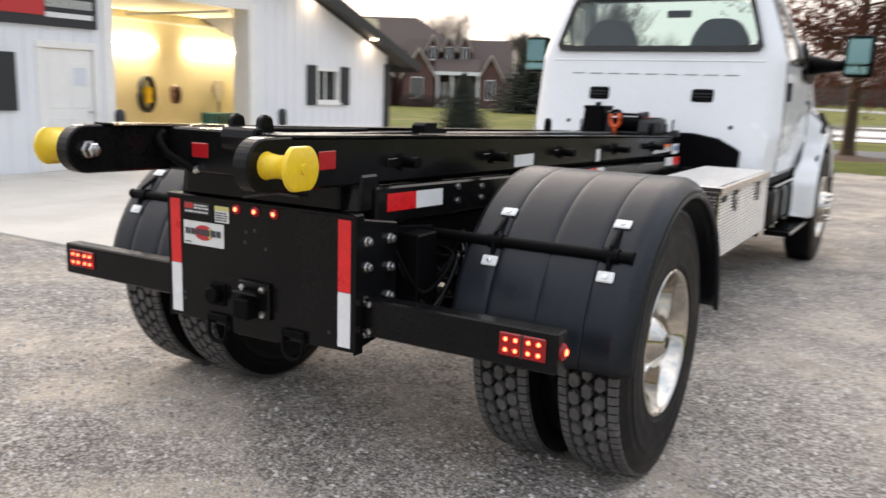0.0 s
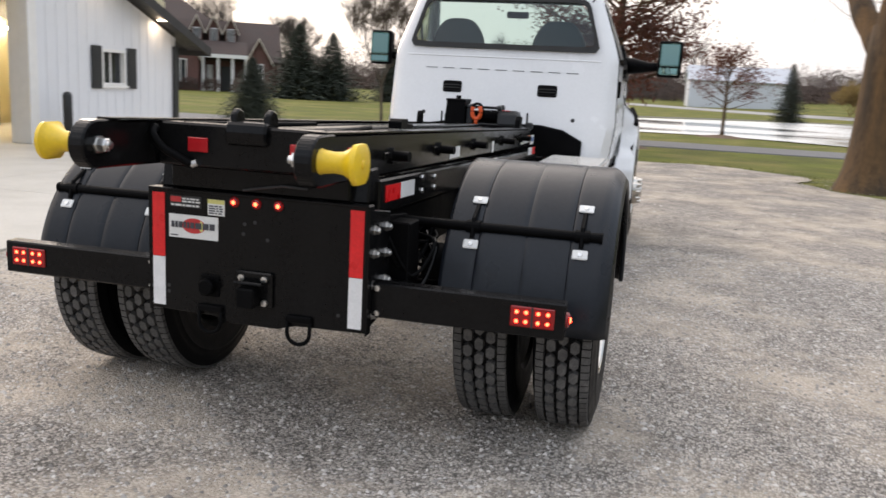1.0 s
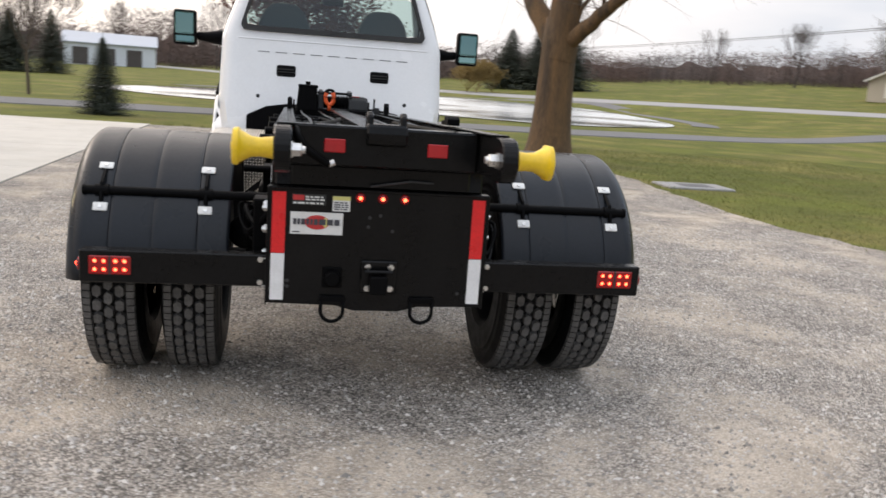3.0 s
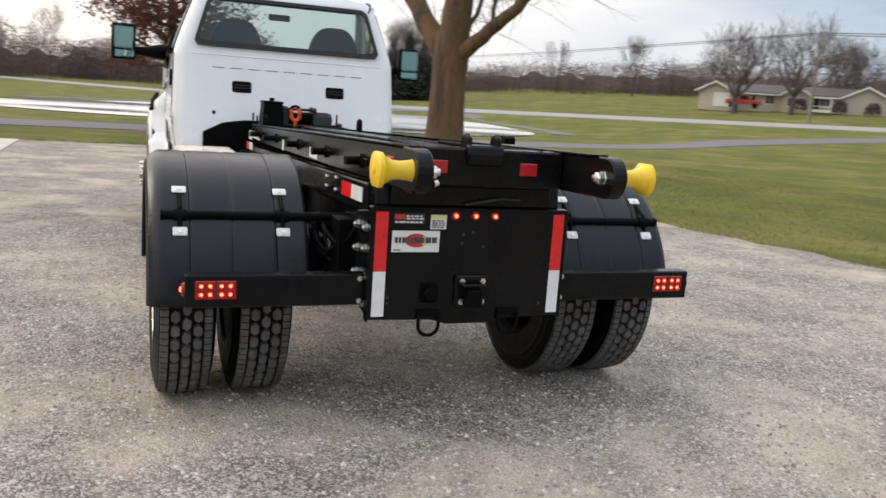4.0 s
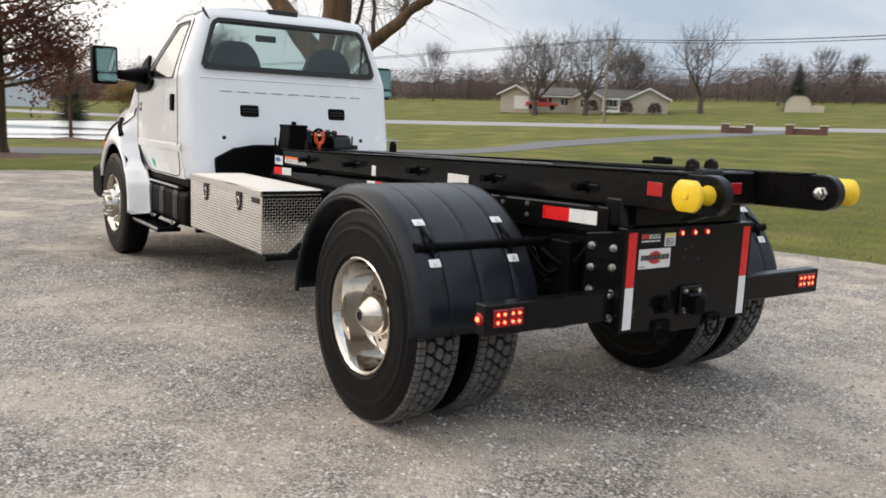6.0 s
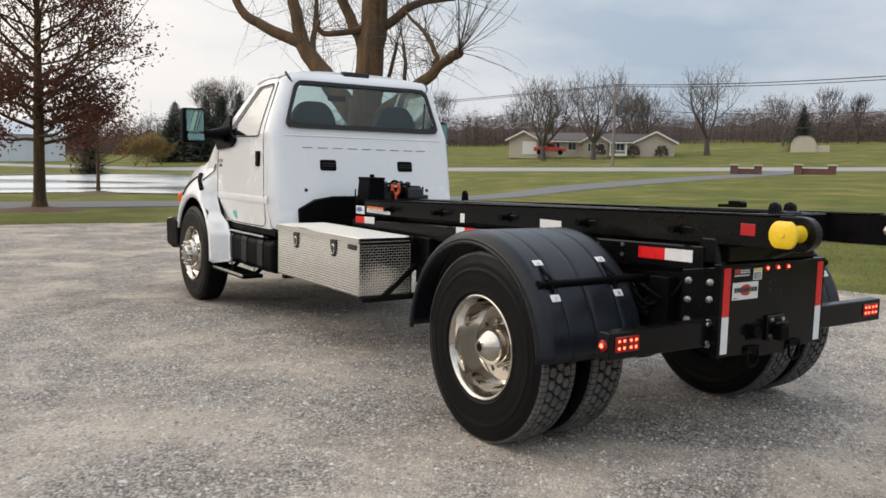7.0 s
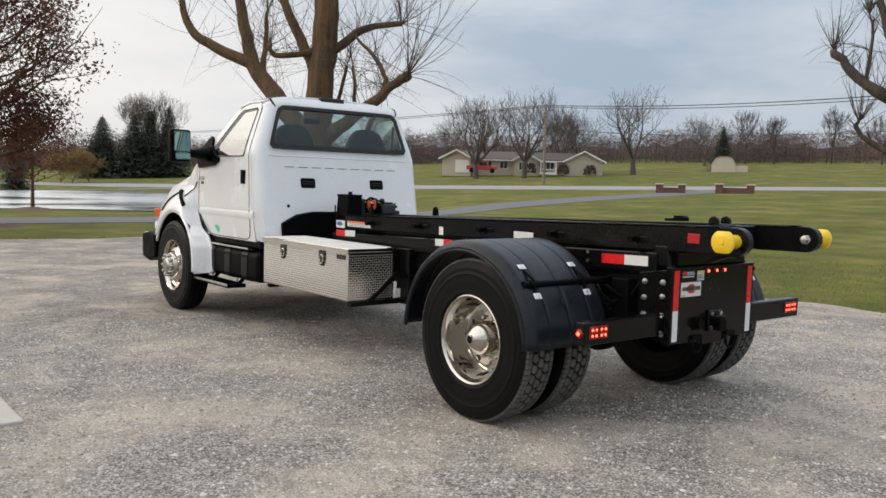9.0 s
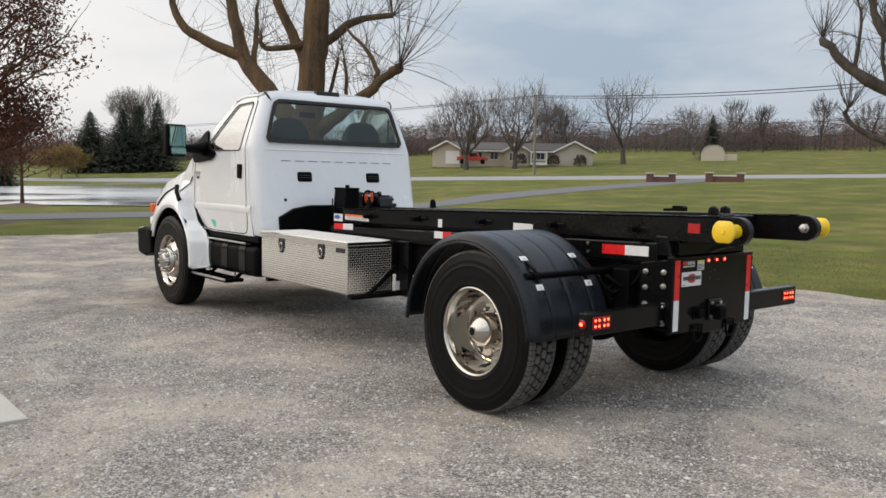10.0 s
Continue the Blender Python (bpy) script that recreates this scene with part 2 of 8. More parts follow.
M_POLY = mat("black_poly", (0.0085, 0.0105, 0.014), 0.30, vary=0.2, scale=5, fine=70, bump=0.06, bump_scale=10, second=(0.008, 0.010, 0.014), stain=0.3, spec=0.25)
M_RUBBER = mat("tyre_rubber", (0.0042, 0.0042, 0.0047), 0.45, vary=0.25, scale=9, fine=120, bump=0.12, bump_scale=90, second=(0.007, 0.0068, 0.0066), stain=0.3, spec=0.12)
M_TREAD = mat("tread_rubber", (0.085, 0.082, 0.079), 0.85, vary=0.35, scale=18, fine=140, bump=0.15, bump_scale=120, second=(0.16, 0.154, 0.146), stain=0.6)
M_WHITE = mat("white_paint", (0.78, 0.785, 0.79), 0.25, vary=0.025, scale=2.5, fine=40, coat=0.6, second=(0.70, 0.70, 0.69), stain=0.25)
M_SEAM = mat("dark_seam", (0.02, 0.02, 0.02), 0.7)
M_CHROME = mat("polished_steel", (0.53, 0.498, 0.45), 0.06, metal=1.0, vary=0.06, scale=6, fine=60, bump=0.015, bump_scale=20)
M_ZINC = mat("zinc_bolt", (0.62, 0.61, 0.59), 0.3, metal=1.0, vary=0.15, scale=30, fine=150)
M_ALU = mat("bright_aluminium", (0.64, 0.61, 0.565), 0.13, metal=1.0, vary=0.08, scale=5, fine=120, bump=0.03, bump_scale=60)
M_WINCH = mat("winch_housing", (0.020, 0.021, 0.022), 0.42, vary=0.25, scale=9, fine=90, bump=0.06, bump_scale=60, spec=0.35)
# the box's aluminium again, paler and rougher so its lugs look sky-lit
M_LUG = mat("sky_lit_tread_lug", (0.72, 0.69, 0.645), 0.42, metal=1.0, vary=0.08, scale=5, fine=120)
M_YELLOW = mat("yellow_paint", (0.80, 0.53, 0.012), 0.42, vary=0.08, scale=9, fine=80, coat=0.2, second=(0.62, 0.39, 0.02), stain=0.35)
M_REDTAPE = mat("red_tape", (0.70, 0.014, 0.016), 0.3, vary=0.12, scale=20, fine=160)
M_WHITETAPE = mat("white_tape", (0.72, 0.72, 0.72), 0.35, vary=0.08, scale=20, fine=160)
M_REFLECT = mat("red_reflector", (0.40, 0.012, 0.016), 0.2, vary=0.1, scale=30, fine=200)
M_LABEL = mat("white_label", (0.70, 0.70, 0.68), 0.5, vary=0.05, scale=20, fine=120)
M_LABELYEL = mat("yellow_label", (0.62, 0.58, 0.20), 0.5, vary=0.05)
M_LABELORG = mat("orange_label", (0.75, 0.16, 0.03), 0.5, vary=0.05)
M_LABELRED = mat("red_label", (0.5, 0.03, 0.03), 0.5, vary=0.05)
M_INK = mat("label_ink", (0.05, 0.05, 0.06), 0.6)
M_BLUE = mat("blue_print", (0.05, 0.13, 0.34), 0.5, vary=0.05)
M_ORANGE = mat("orange_enamel", (0.75, 0.10, 0.02), 0.4, vary=0.1, scale=20)
M_TEAL = mat("teal_marker", (0.10, 0.55, 0.40), 0.5, vary=0.12, scale=40)
M_CLOTH = mat("grey_seat_cloth", (0.065, 0.070, 0.070), 0.9, vary=0.15, scale=12, fine=200)
M_DASH = mat("dark_dash", (0.04, 0.042, 0.045), 0.7, vary=0.1)
M_GLASS = glass("tinted_glass", (0.47, 0.60, 0.585), 0.02, 0.07)
M_GLASSCLEAR = glass("clear_glass", (0.90, 0.95, 0.96))
# yellow tint and a gloss floor far above Fresnel stand in for bright sky sheen
M_GLASSDOOR = glass("door_glass", (0.96, 0.95, 0.80), 0.02, 0.60)
M_MIRROR = mat("mirror_glass", (0.20, 0.32, 0.30), 0.03, metal=1.0, vary=0.01)
M_DARKGLASS = mat("dark_window", (0.02, 0.024, 0.028), 0.06, vary=0.1, scale=1.0, fine=5)
M_LED = lamp_mat("red_led", (1.0, 0.048, 0.020), 15.0)
M_LENS = mat("red_lens", (0.26, 0.005, 0.007), 0.15, vary=0.1)
M_AMBER = mat("amber_lens", (0.70, 0.13, 0.02), 0.15, vary=0.05)
M_BARK = mat("tree_bark", (0.105, 0.060, 0.026), 0.95, stretch=(1, 1, 0.14), vary=0.5, scale=5, fine=45, bump=1.0, bump_scale=18, second=(0.032, 0.022, 0.013), stain=0.8)
M_BARKGREY = mat("grey_bark", (0.070, 0.056, 0.045), 0.95, stretch=(1, 1, 0.14), vary=0.45, scale=5, fine=45, bump=1.0, bump_scale=18, second=(0.035, 0.028, 0.023), stain=0.8)
M_TWIG = mat("fine_twig", (0.085, 0.064, 0.045), 0.9, vary=0.3, scale=2, fine=20)
M_FARTWIG = mat("far_twig", (0.085, 0.07, 0.06), 0.95, vary=0.3, scale=0.5, fine=6)
M_WOODS = mat("woodland_twig", (0.060, 0.046, 0.041), 0.95, vary=0.35, scale=0.12, fine=2)
M_LEAF = mat("russet_leaf", (0.080, 0.034, 0.024), 0.7, vary=0.5, scale=1.5, fine=12, second=(0.13, 0.055, 0.028), stain=0.7, spec=0.25)
ln, ll = M_LEAF.node_tree.nodes, M_LEAF.node_tree.links
l_thin, l_mix = ln.new("ShaderNodeBsdfTranslucent"), ln.new("ShaderNodeMixShader")
l_thin.inputs[0].default_value = (0.17, 0.055, 0.032, 1)
l_mix.inputs[0].default_value = 0.35
ll.new(ln["Principled BSDF"].outputs[0], l_mix.inputs[1])
ll.new(l_thin.outputs[0], l_mix.inputs[2])
ll.new(l_mix.outputs[0], ln["Material Output"].inputs["Surface"])
M_NEEDLE = mat("spruce_needle", (0.060, 0.071, 0.054), 0.8, vary=0.45, scale=2, fine=14, spec=0.2)
M_BRUSH = mat("brown_brush", (0.072, 0.050, 0.042), 0.95, vary=0.4, scale=0.12, fine=1.2, second=(0.105, 0.060, 0.044), stain=0.8)
M_SIDING = mat("white_siding", (0.74, 0.75, 0.77), 0.6, vary=0.03, scale=1.0, fine=30, second=(0.66, 0.67, 0.68), stain=0.25)
M_TRIM = mat("white_trim", (0.78, 0.77, 0.74), 0.5, vary=0.04)
M_SHUTTER = mat("black_shutter", (0.018, 0.02, 0.021), 0.5, vary=0.15)
M_ROOFDARK = mat("dark_shingle", (0.030, 0.028, 0.027), 0.85, vary=0.3, scale=2, fine=40, bump=0.4, bump_scale=30)
M_FASCIA = mat("dark_fascia", (0.022, 0.021, 0.021), 0.5, vary=0.15)
M_CREAM = mat("cream_wall", (0.66, 0.59, 0.40), 0.7, vary=0.06, scale=1.5, fine=30)
M_TUBE = lamp_mat("fluorescent_tube", (1.0, 0.90, 0.64), 90.0)
M_DOWN = lamp_mat("soffit_lamp", (1.0, 0.82, 0.58), 18.0)
M_BRICK = mat("red_brick", (0.125, 0.062, 0.052), 0.9, vary=0.3, scale=1.2, fine=14, second=(0.11, 0.055, 0.045), stain=0.5)
M_ROOFBROWN = mat("brown_shingle", (0.070, 0.050, 0.044), 0.9, vary=0.25, scale=1, fine=14)
M_BEIGE = mat("beige_siding", (0.50, 0.44, 0.36), 0.8, vary=0.06, scale=0.8, fine=12)
M_ROOFGREY = mat("grey_shingle", (0.080, 0.070, 0.066), 0.9, vary=0.2, scale=0.8, fine=10)
M_WOOD = mat("weathered_pole", (0.20, 0.17, 0.14), 0.9, vary=0.25, scale=3, fine=30)
M_WIRE = mat("wire", (0.03, 0.03, 0.032), 0.6)
M_REDCAR = mat("red_car_paint", (0.45, 0.035, 0.02), 0.3, vary=0.06, coat=0.5)
M_SHEDWHITE = mat("white_sheet_metal", (0.62, 0.65, 0.70), 0.5, vary=0.04, scale=0.4, fine=6)
M_ROOFPALE = mat("pale_sheet_roof", (0.40, 0.43, 0.48), 0.45, vary=0.05, scale=0.4, fine=6)
M_TEALCAB = mat("teal_cabinet", (0.015, 0.075, 0.09), 0.5, vary=0.1)
M_SIGNDARK = mat("sign_board", (0.02, 0.02, 0.022), 0.5, vary=0.1)


# ---- building helpers ----
def mesh_of(name, verts, faces, material, smooth=False):
    me = bpy.data.meshes.new(name)
    me.from_pydata([tuple(v) for v in verts], [], faces)
    me.materials.append(material)
    if smooth:
        me.shade_smooth()
    return me


def thing(name, at, label, category, group="", kind=""):
    ob = new(name)
    ob.empty_display_size = 0.2
    ob.location = at
    bpy.context.view_layer.update()
    return tagged(ob, label, category, group, kind)


def world_of(ob):
    m = ob.matrix_parent_inverse @ ob.matrix_basis
    return world_of(ob.parent) @ m if ob.parent else ob.matrix_basis.copy()


def part(name, bm, material, parent=None, label="", smooth=False, at=None):
    """One mesh from a bmesh (or a ready mesh), in world places, hung under its thing or part."""
    if isinstance(bm, bmesh.types.BMesh):
        me = bpy.data.meshes.new(name)
        bmesh.ops.recalc_face_normals(bm, faces=bm.faces[:])
        bm.to_mesh(me)
        bm.free()
        me.materials.append(material)
        if smooth:
            me.shade_smooth()
    else:
        me = bm
    ob = new(name, me)
    if at is not None:
        ob.matrix_basis = at
    if parent is not None:
        ob.parent = parent
        ob.matrix_parent_inverse = world_of(parent).inverted()
    if label:
        ob["label"] = label
    return ob


def smooth_by_angle(ob, degrees=35):
    me = ob.data
    me.shade_smooth()
    me.set_sharp_from_angle(angle=radians(degrees))
    return ob


def bevelled(bm, width, seg=1):
    bmesh.ops.remove_doubles(bm, verts=bm.verts[:], dist=1e-5)
    bmesh.ops.recalc_face_normals(bm, faces=bm.faces[:])
    edges = [e for e in bm.edges if len(e.link_faces) == 2 and e.calc_face_angle(0) > 0.5]
    bmesh.ops.bevel(bm, geom=edges, offset=width, segments=seg, affect="EDGES", profile=0.6)
    return bm


def add_box(bm, lo, hi, m=None):
    x0, y0, z0 = lo
    x1, y1, z1 = hi
    vs = [bm.verts.new((m @ Vector(c)) if m else c) for c in
          ((x0, y0, z0), (x1, y0, z0), (x1, y1, z0), (x0, y1, z0), (x0, y0, z1), (x1, y0, z1), (x1, y1, z1), (x0, y1, z1))]
    for f in ((0, 3, 2, 1), (4, 5, 6, 7), (0, 1, 5, 4), (1, 2, 6, 5), (2, 3, 7, 6), (3, 0, 4, 7)):
        bm.faces.new([vs[i] for i in f])
    return bm


def box(lo, hi, bevel=0.0, m=None, seg=1):
    bm = add_box(bmesh.new(), lo, hi, m)
    return bevelled(bm, bevel, seg) if bevel else bm


def add_tube(bm, p0, p1, r0, r1=None, seg=12, caps=True):
    p0, p1 = Vector(p0), Vector(p1)
    r1 = r0 if r1 is None else r1
    q = (p1 - p0).to_track_quat("Z", "Y")
    a, b = [], []
    for i in range(seg):
        t = 2 * math.pi * i / seg
        d = q @ Vector((math.cos(t), math.sin(t), 0))
        a.append(bm.verts.new(p0 + d * r0))
        b.append(bm.verts.new(p1 + d * r1))
    for i in range(seg):
        j = (i + 1) % seg
        bm.faces.new((a[i], a[j], b[j], b[i]))
    if caps:
        bm.faces.new(a[::-1])
        bm.faces.new(b)
    return bm


def tube(p0, p1, r0, r1=None, seg=12):
    return add_tube(bmesh.new(), p0, p1, r0, r1, seg)


def add_pipe(bm, pts, r, seg=8):
    """A bent pipe through points."""
    pts = [Vector(p) for p in pts]
    rings = []
    for k, p in enumerate(pts):
        d = (pts[min(k + 1, len(pts) - 1)] - pts[max(k - 1, 0)]).normalized()
        q = d.to_track_quat("Z", "Y")
        rr = r[k] if isinstance(r, (list, tuple)) else r
        rings.append([bm.verts.new(p + q @ Vector((math.cos(2 * math.pi * i / seg) * rr, math.sin(2 * math.pi * i / seg) * rr, 0))) for i in range(seg)])
    for a, b in zip(rings, rings[1:]):
        for i in range(seg):
            j = (i + 1) % seg
            bm.faces.new((a[i], a[j], b[j], b[i]))
    bm.faces.new(rings[0][::-1])
    bm.faces.new(rings[-1])
    return bm


def add_prism(bm, poly, lo, hi, axis="x"):
    """A flat outline pulled along an axis. poly: pairs in the other two axes, in order."""
    def p(u, v, w):
        return {"x": (w, u, v), "y": (u, w, v), "z": (u, v, w)}[axis]
    a = [bm.verts.new(p(u, v, lo)) for u, v in poly]
    b = [bm.verts.new(p(u, v, hi)) for u, v in poly]
    n = len(poly)
    bm.faces.new(a[::-1])
    bm.faces.new(b)
    for i in range(n):
        j = (i + 1) % n
        bm.faces.new((a[i], a[j], b[j], b[i]))
    return bm


def prism(poly, lo, hi, axis="x", bevel=0.0, seg=1):
    bm = add_prism(bmesh.new(), poly, lo, hi, axis)
    return bevelled(bm, bevel, seg) if bevel else bm


def lathe(profile, axis="x", seg=48, closed=False):
    """Turn a profile of (along, radius) round an axis through the origin."""
    bm = bmesh.new()
    rings = []
    for a, r in profile:
        ring = []
        for i in range(seg):
            t = 2 * math.pi * i / seg
            c, s = r * math.cos(t), r * math.sin(t)
            ring.append(bm.verts.new({"x": (a, c, s), "y": (c, a, s), "z": (c, s, a)}[axis]))
        rings.append(ring)
    pairs = list(zip(rings, rings[1:])) + ([(rings[-1], rings[0])] if closed else [])
    for a, b in pairs:
        for i in range(seg):
            j = (i + 1) % seg
            bm.faces.new((a[i], a[j], b[j], b[i]))
    if not closed:
        if profile[0][1] > 1e-4:
            bm.faces.new(rings[0][::-1])
        if profile[-1][1] > 1e-4:
            bm.faces.new(rings[-1])
    bmesh.ops.remove_doubles(bm, verts=bm.verts[:], dist=1e-5)
    return bm


def shifted(bm, m):
    bmesh.ops.transform(bm, matrix=m, verts=bm.verts[:])
    return bm


def grid_surface(us, vs, f):
    bm = bmesh.new()
    rows = [[bm.verts.new(f(u, v)) for v in vs] for u in us]
    for i in range(len(us) - 1):
        for j in range(len(vs) - 1):
            bm.faces.new((rows[i][j], rows[i + 1][j], rows[i + 1][j + 1], rows[i][j + 1]))
    return bm


def thicken(bm, t):
    bmesh.ops.recalc_face_normals(bm, faces=bm.faces[:])
    bmesh.ops.solidify(bm, geom=bm.faces[:], thickness=t)
    return bm


def shell(bm, t, out):
    """Give a sheet thickness on the side away from the direction out."""
    out = Vector(out)
    m = max(v.co.dot(out) for v in bm.verts)
    for sign in (1, -1):
        b2 = bm.copy()
        thicken(b2, sign * t)
        if max(v.co.dot(out) for v in b2.verts) < m + 0.4 * t:
            break
    bm.free()
    return b2


def rounded_poly(corners, r, n=5):
    """Round the corners of a flat outline."""
    out = []
    k = len(corners)
    for i in range(k):
        p, a, b = Vector(corners[i]), Vector(corners[i - 1]), Vector(corners[(i + 1) % k])
        da, db = (a - p), (b - p)
        ra = min(r, da.length * 0.45, db.length * 0.45)
        s, e = p + da.normalized() * ra, p + db.normalized() * ra
        for j in range(n + 1):
            t = j / n
            out.append(tuple((1 - t) ** 2 * s + 2 * t * (1 - t) * p + t * t * e))
    return out


def resample(poly, centre, n):
    """Points of an outline at even bearings round a centre."""
    out = []
    cx, cy = centre
    k = len(poly)
    for i in range(n):
        t = 2 * math.pi * i / n
        dx, dy = math.cos(t), math.sin(t)
        best = None
        for j in range(k):
            ax, ay = poly[j][0] - cx, poly[j][1] - cy
            bx, by = poly[(j + 1) % k][0] - cx, poly[(j + 1) % k][1] - cy
            ex, ey = bx - ax, by - ay
            den = dx * ey - dy * ex
            if abs(den) < 1e-9:
                continue
            s = (ax * ey - ay * ex) / den
            u = (ax * dy - ay * dx) / den
            if s > 0 and -1e-6 <= u <= 1 + 1e-6 and (best is None or s > best):
                best = s
        out.append((cx + dx * (best or 0.01), cy + dy * (best or 0.01)))
    return out


def holed_panel(outer, inner, centre, surf, n=96, rings=9):
    """A curved panel with an opening: rings of points between two outlines, laid on the surface surf(u, v)."""
    bm = bmesh.new()
    o, i_ = resample(outer, centre, n), resample(inner, centre, n)
    rows = []
    for k in range(rings + 1):
        t = k / rings
        rows.append([bm.verts.new(surf(a[0] * (1 - t) + b[0] * t, a[1] * (1 - t) + b[1] * t)) for a, b in zip(o, i_)])
    for a, b in zip(rows, rows[1:]):
        for j in range(n):
            q = (j + 1) % n
            bm.faces.new((a[j], a[q], b[q], b[j]))
    return bm


def filled(poly, surf, centre, n=64, rings=3):
    bm = bmesh.new()
    o = resample(poly, centre, n)
    c = bm.verts.new(surf(*centre))
    rows = []
    for k in range(rings):
        t = 1 - k / rings
        rows.append([bm.verts.new(surf(centre[0] + (a[0] - centre[0]) * t, centre[1] + (a[1] - centre[1]) * t)) for a in o])
    for a, b in zip(rows, rows[1:]):
        for j in range(n):
            q = (j + 1) % n
            bm.faces.new((a[j], a[q], b[q], b[j]))
    for j in range(n):
        bm.faces.new((rows[-1][j], rows[-1][(j + 1) % n], c))
    return bm


def ribbon(points, width, surf=None):
    """A flat strip along points on the ground."""
    bm = bmesh.new()
    pts = [Vector((p[0], p[1], 0)) for p in points]
    prev = None
    for k, p in enumerate(pts):
        d = (pts[min(k + 1, len(pts) - 1)] - pts[max(k - 1, 0)]).normalized()
        s = Vector((-d.y, d.x, 0)) * (width / 2)
        row = [bm.verts.new(surf(*(p + s * u).xy) if surf else p + s * u) for u in (-1, -0.33, 0.33, 1)]
        row = [bm.verts.new(row[0].co - s * 0.04 - Vector((0, 0, 0.09)))] + row + [bm.verts.new(row[-1].co + s * 0.04 - Vector((0, 0, 0.09)))]
        if prev:
            for i in range(5):
                bm.faces.new((prev[i], prev[i + 1], row[i + 1], row[i]))
        prev = row
    return bm


def spline(points, per=8):
    """Smooth points through a few given ones."""
    pts = [Vector(p) for p in points]
    out = []
    for i in range(len(pts) - 1):
        p0, p1, p2, p3 = pts[max(i - 1, 0)], pts[i], pts[i + 1], pts[min(i + 2, len(pts) - 1)]
        for j in range(per):
            t = j / per
            out.append(0.5 * ((2 * p1) + (p2 - p0) * t + (2 * p0 - 5 * p1 + 4 * p2 - p3) * t * t + (3 * p1 - p0 - 3 * p2 + p3) * t ** 3))
    out.append(pts[-1])
    return out


class Bits:
    """Gathers many small faces fast and makes one mesh of them."""

    def __init__(self):
        self.v, self.f = [], []

    def poly(self, pts):
        k = len(self.v)
        self.v.extend(pts)
        self.f.append(tuple(range(k, k + len(pts))))

    def limb(self, p0, p1, r0, r1, seg=5):
        d = p1 - p0
        if d.length < 1e-6:
            return
        q = d.to_track_quat("Z", "Y")
        k = len(self.v)
        for p, r in ((p0, r0), (p1, r1)):
            for i in range(seg):
                t = 2 * math.pi * i / seg
                self.v.append(p + q @ Vector((math.cos(t) * r, math.sin(t) * r, 0)))
        for i in range(seg):
            j = (i + 1) % seg
            self.f.append((k + i, k + j, k + seg + j, k + seg + i))

    def path(self, pts, radii, seg=6):
        """One continuous limb."""
        k = len(self.v)
        u = None
        for n_, p in enumerate(pts):
            d = (pts[min(n_ + 1, len(pts) - 1)] - pts[max(n_ - 1, 0)]).normalized()
            u = d.orthogonal() if u is None else u - d * u.dot(d)
            u = u.normalized() if u.length > 1e-5 else d.orthogonal().normalized()
            w = d.cross(u)
            for i in range(seg):
                t = 2 * math.pi * i / seg
                self.v.append(p + u * (math.cos(t) * radii[n_]) + w * (math.sin(t) * radii[n_]))
        for n_ in range(len(pts) - 1):
            for i in range(seg):
                j = (i + 1) % seg
                a = k + n_ * seg
                self.f.append((a + i, a + j, a + seg + j, a + seg + i))
        self.f.append(tuple(range(k + (len(pts) - 1) * seg, k + len(pts) * seg)))

    def mesh(self, name, material, smooth=False):
        return mesh_of(name, self.v, self.f, material, smooth)


# ---- the lie of the land ----
def soft(v, s=4.0):
    return s * math.log1p(math.exp(v / s)) if v / s < 30 else v


def land(x, y):
    """Height of the lawn and fields: level by the yard, rising gently to the east."""
    rise = 0.045 * soft(x - 20) + 0.018 * soft(x + y - 98) - 0.045 * soft(-16.0, 4.0)
    # the pond lies level in the rise
    r = math.hypot((x - 8) / 18, (y - 55) / 23)
    bowl = min(1.0, max(0.0, (1.5 - r) / 0.35))
    rise *= 1 - bowl * bowl * (3 - 2 * bowl)
    # level again behind the woods
    return rise - 0.045 * soft(x - 190, 12.0) - 0.018 * soft(x + y - 290, 12.0)


def on_land(lift):
    return lambda x, y: Vector((x, y, land(x, y) + lift))


# ---- ground ----
def edges_to(limit, first, grow):
    out, step, v = [0.0], first, 0.0
    while v < limit:
        v += step
        step *= grow
        out.append(min(v, limit))
    return out


half = edges_to(1500, 2.0, 1.06)
axis_v = sorted({round(-v, 4) for v in half} | {round(v, 4) for v in half})
part("ground", grid_surface([v + 5 for v in axis_v], [v + 20 for v in axis_v], on_land(-0.03)), M_GRASS)
tagged(bpy.data.objects["ground"], "mown autumn lawn, green with straw-coloured patches", "lawn", kind="structure")


def wavy(points, amp, seed):
    """An outline with a ragged edge."""
    rng = random.Random(seed)
    out = []
    for i, p in enumerate(points):
        a, b = Vector(p), Vector(points[(i + 1) % len(points)])
        n = max(2, int((b - a).length / 0.35))
        side = Vector((-(b - a).y, (b - a).x)).normalized()
        for k in range(n):
            q = a.lerp(b, k / n)
            w = noise.noise(Vector((q.x * 0.6, q.y * 0.6, seed))) * amp + noise.noise(Vector((q.x * 2.2, q.y * 2.2, seed + 5))) * amp * 0.5
            out.append(tuple(q + side * (w + rng.uniform(-0.04, 0.04))))
    return out


def sheet(poly, z):
    bm = bmesh.new()
    f = bm.faces.new([bm.verts.new((x, y, z)) for x, y in poly])
    bmesh.ops.triangulate(bm, faces=[f])
    return bm


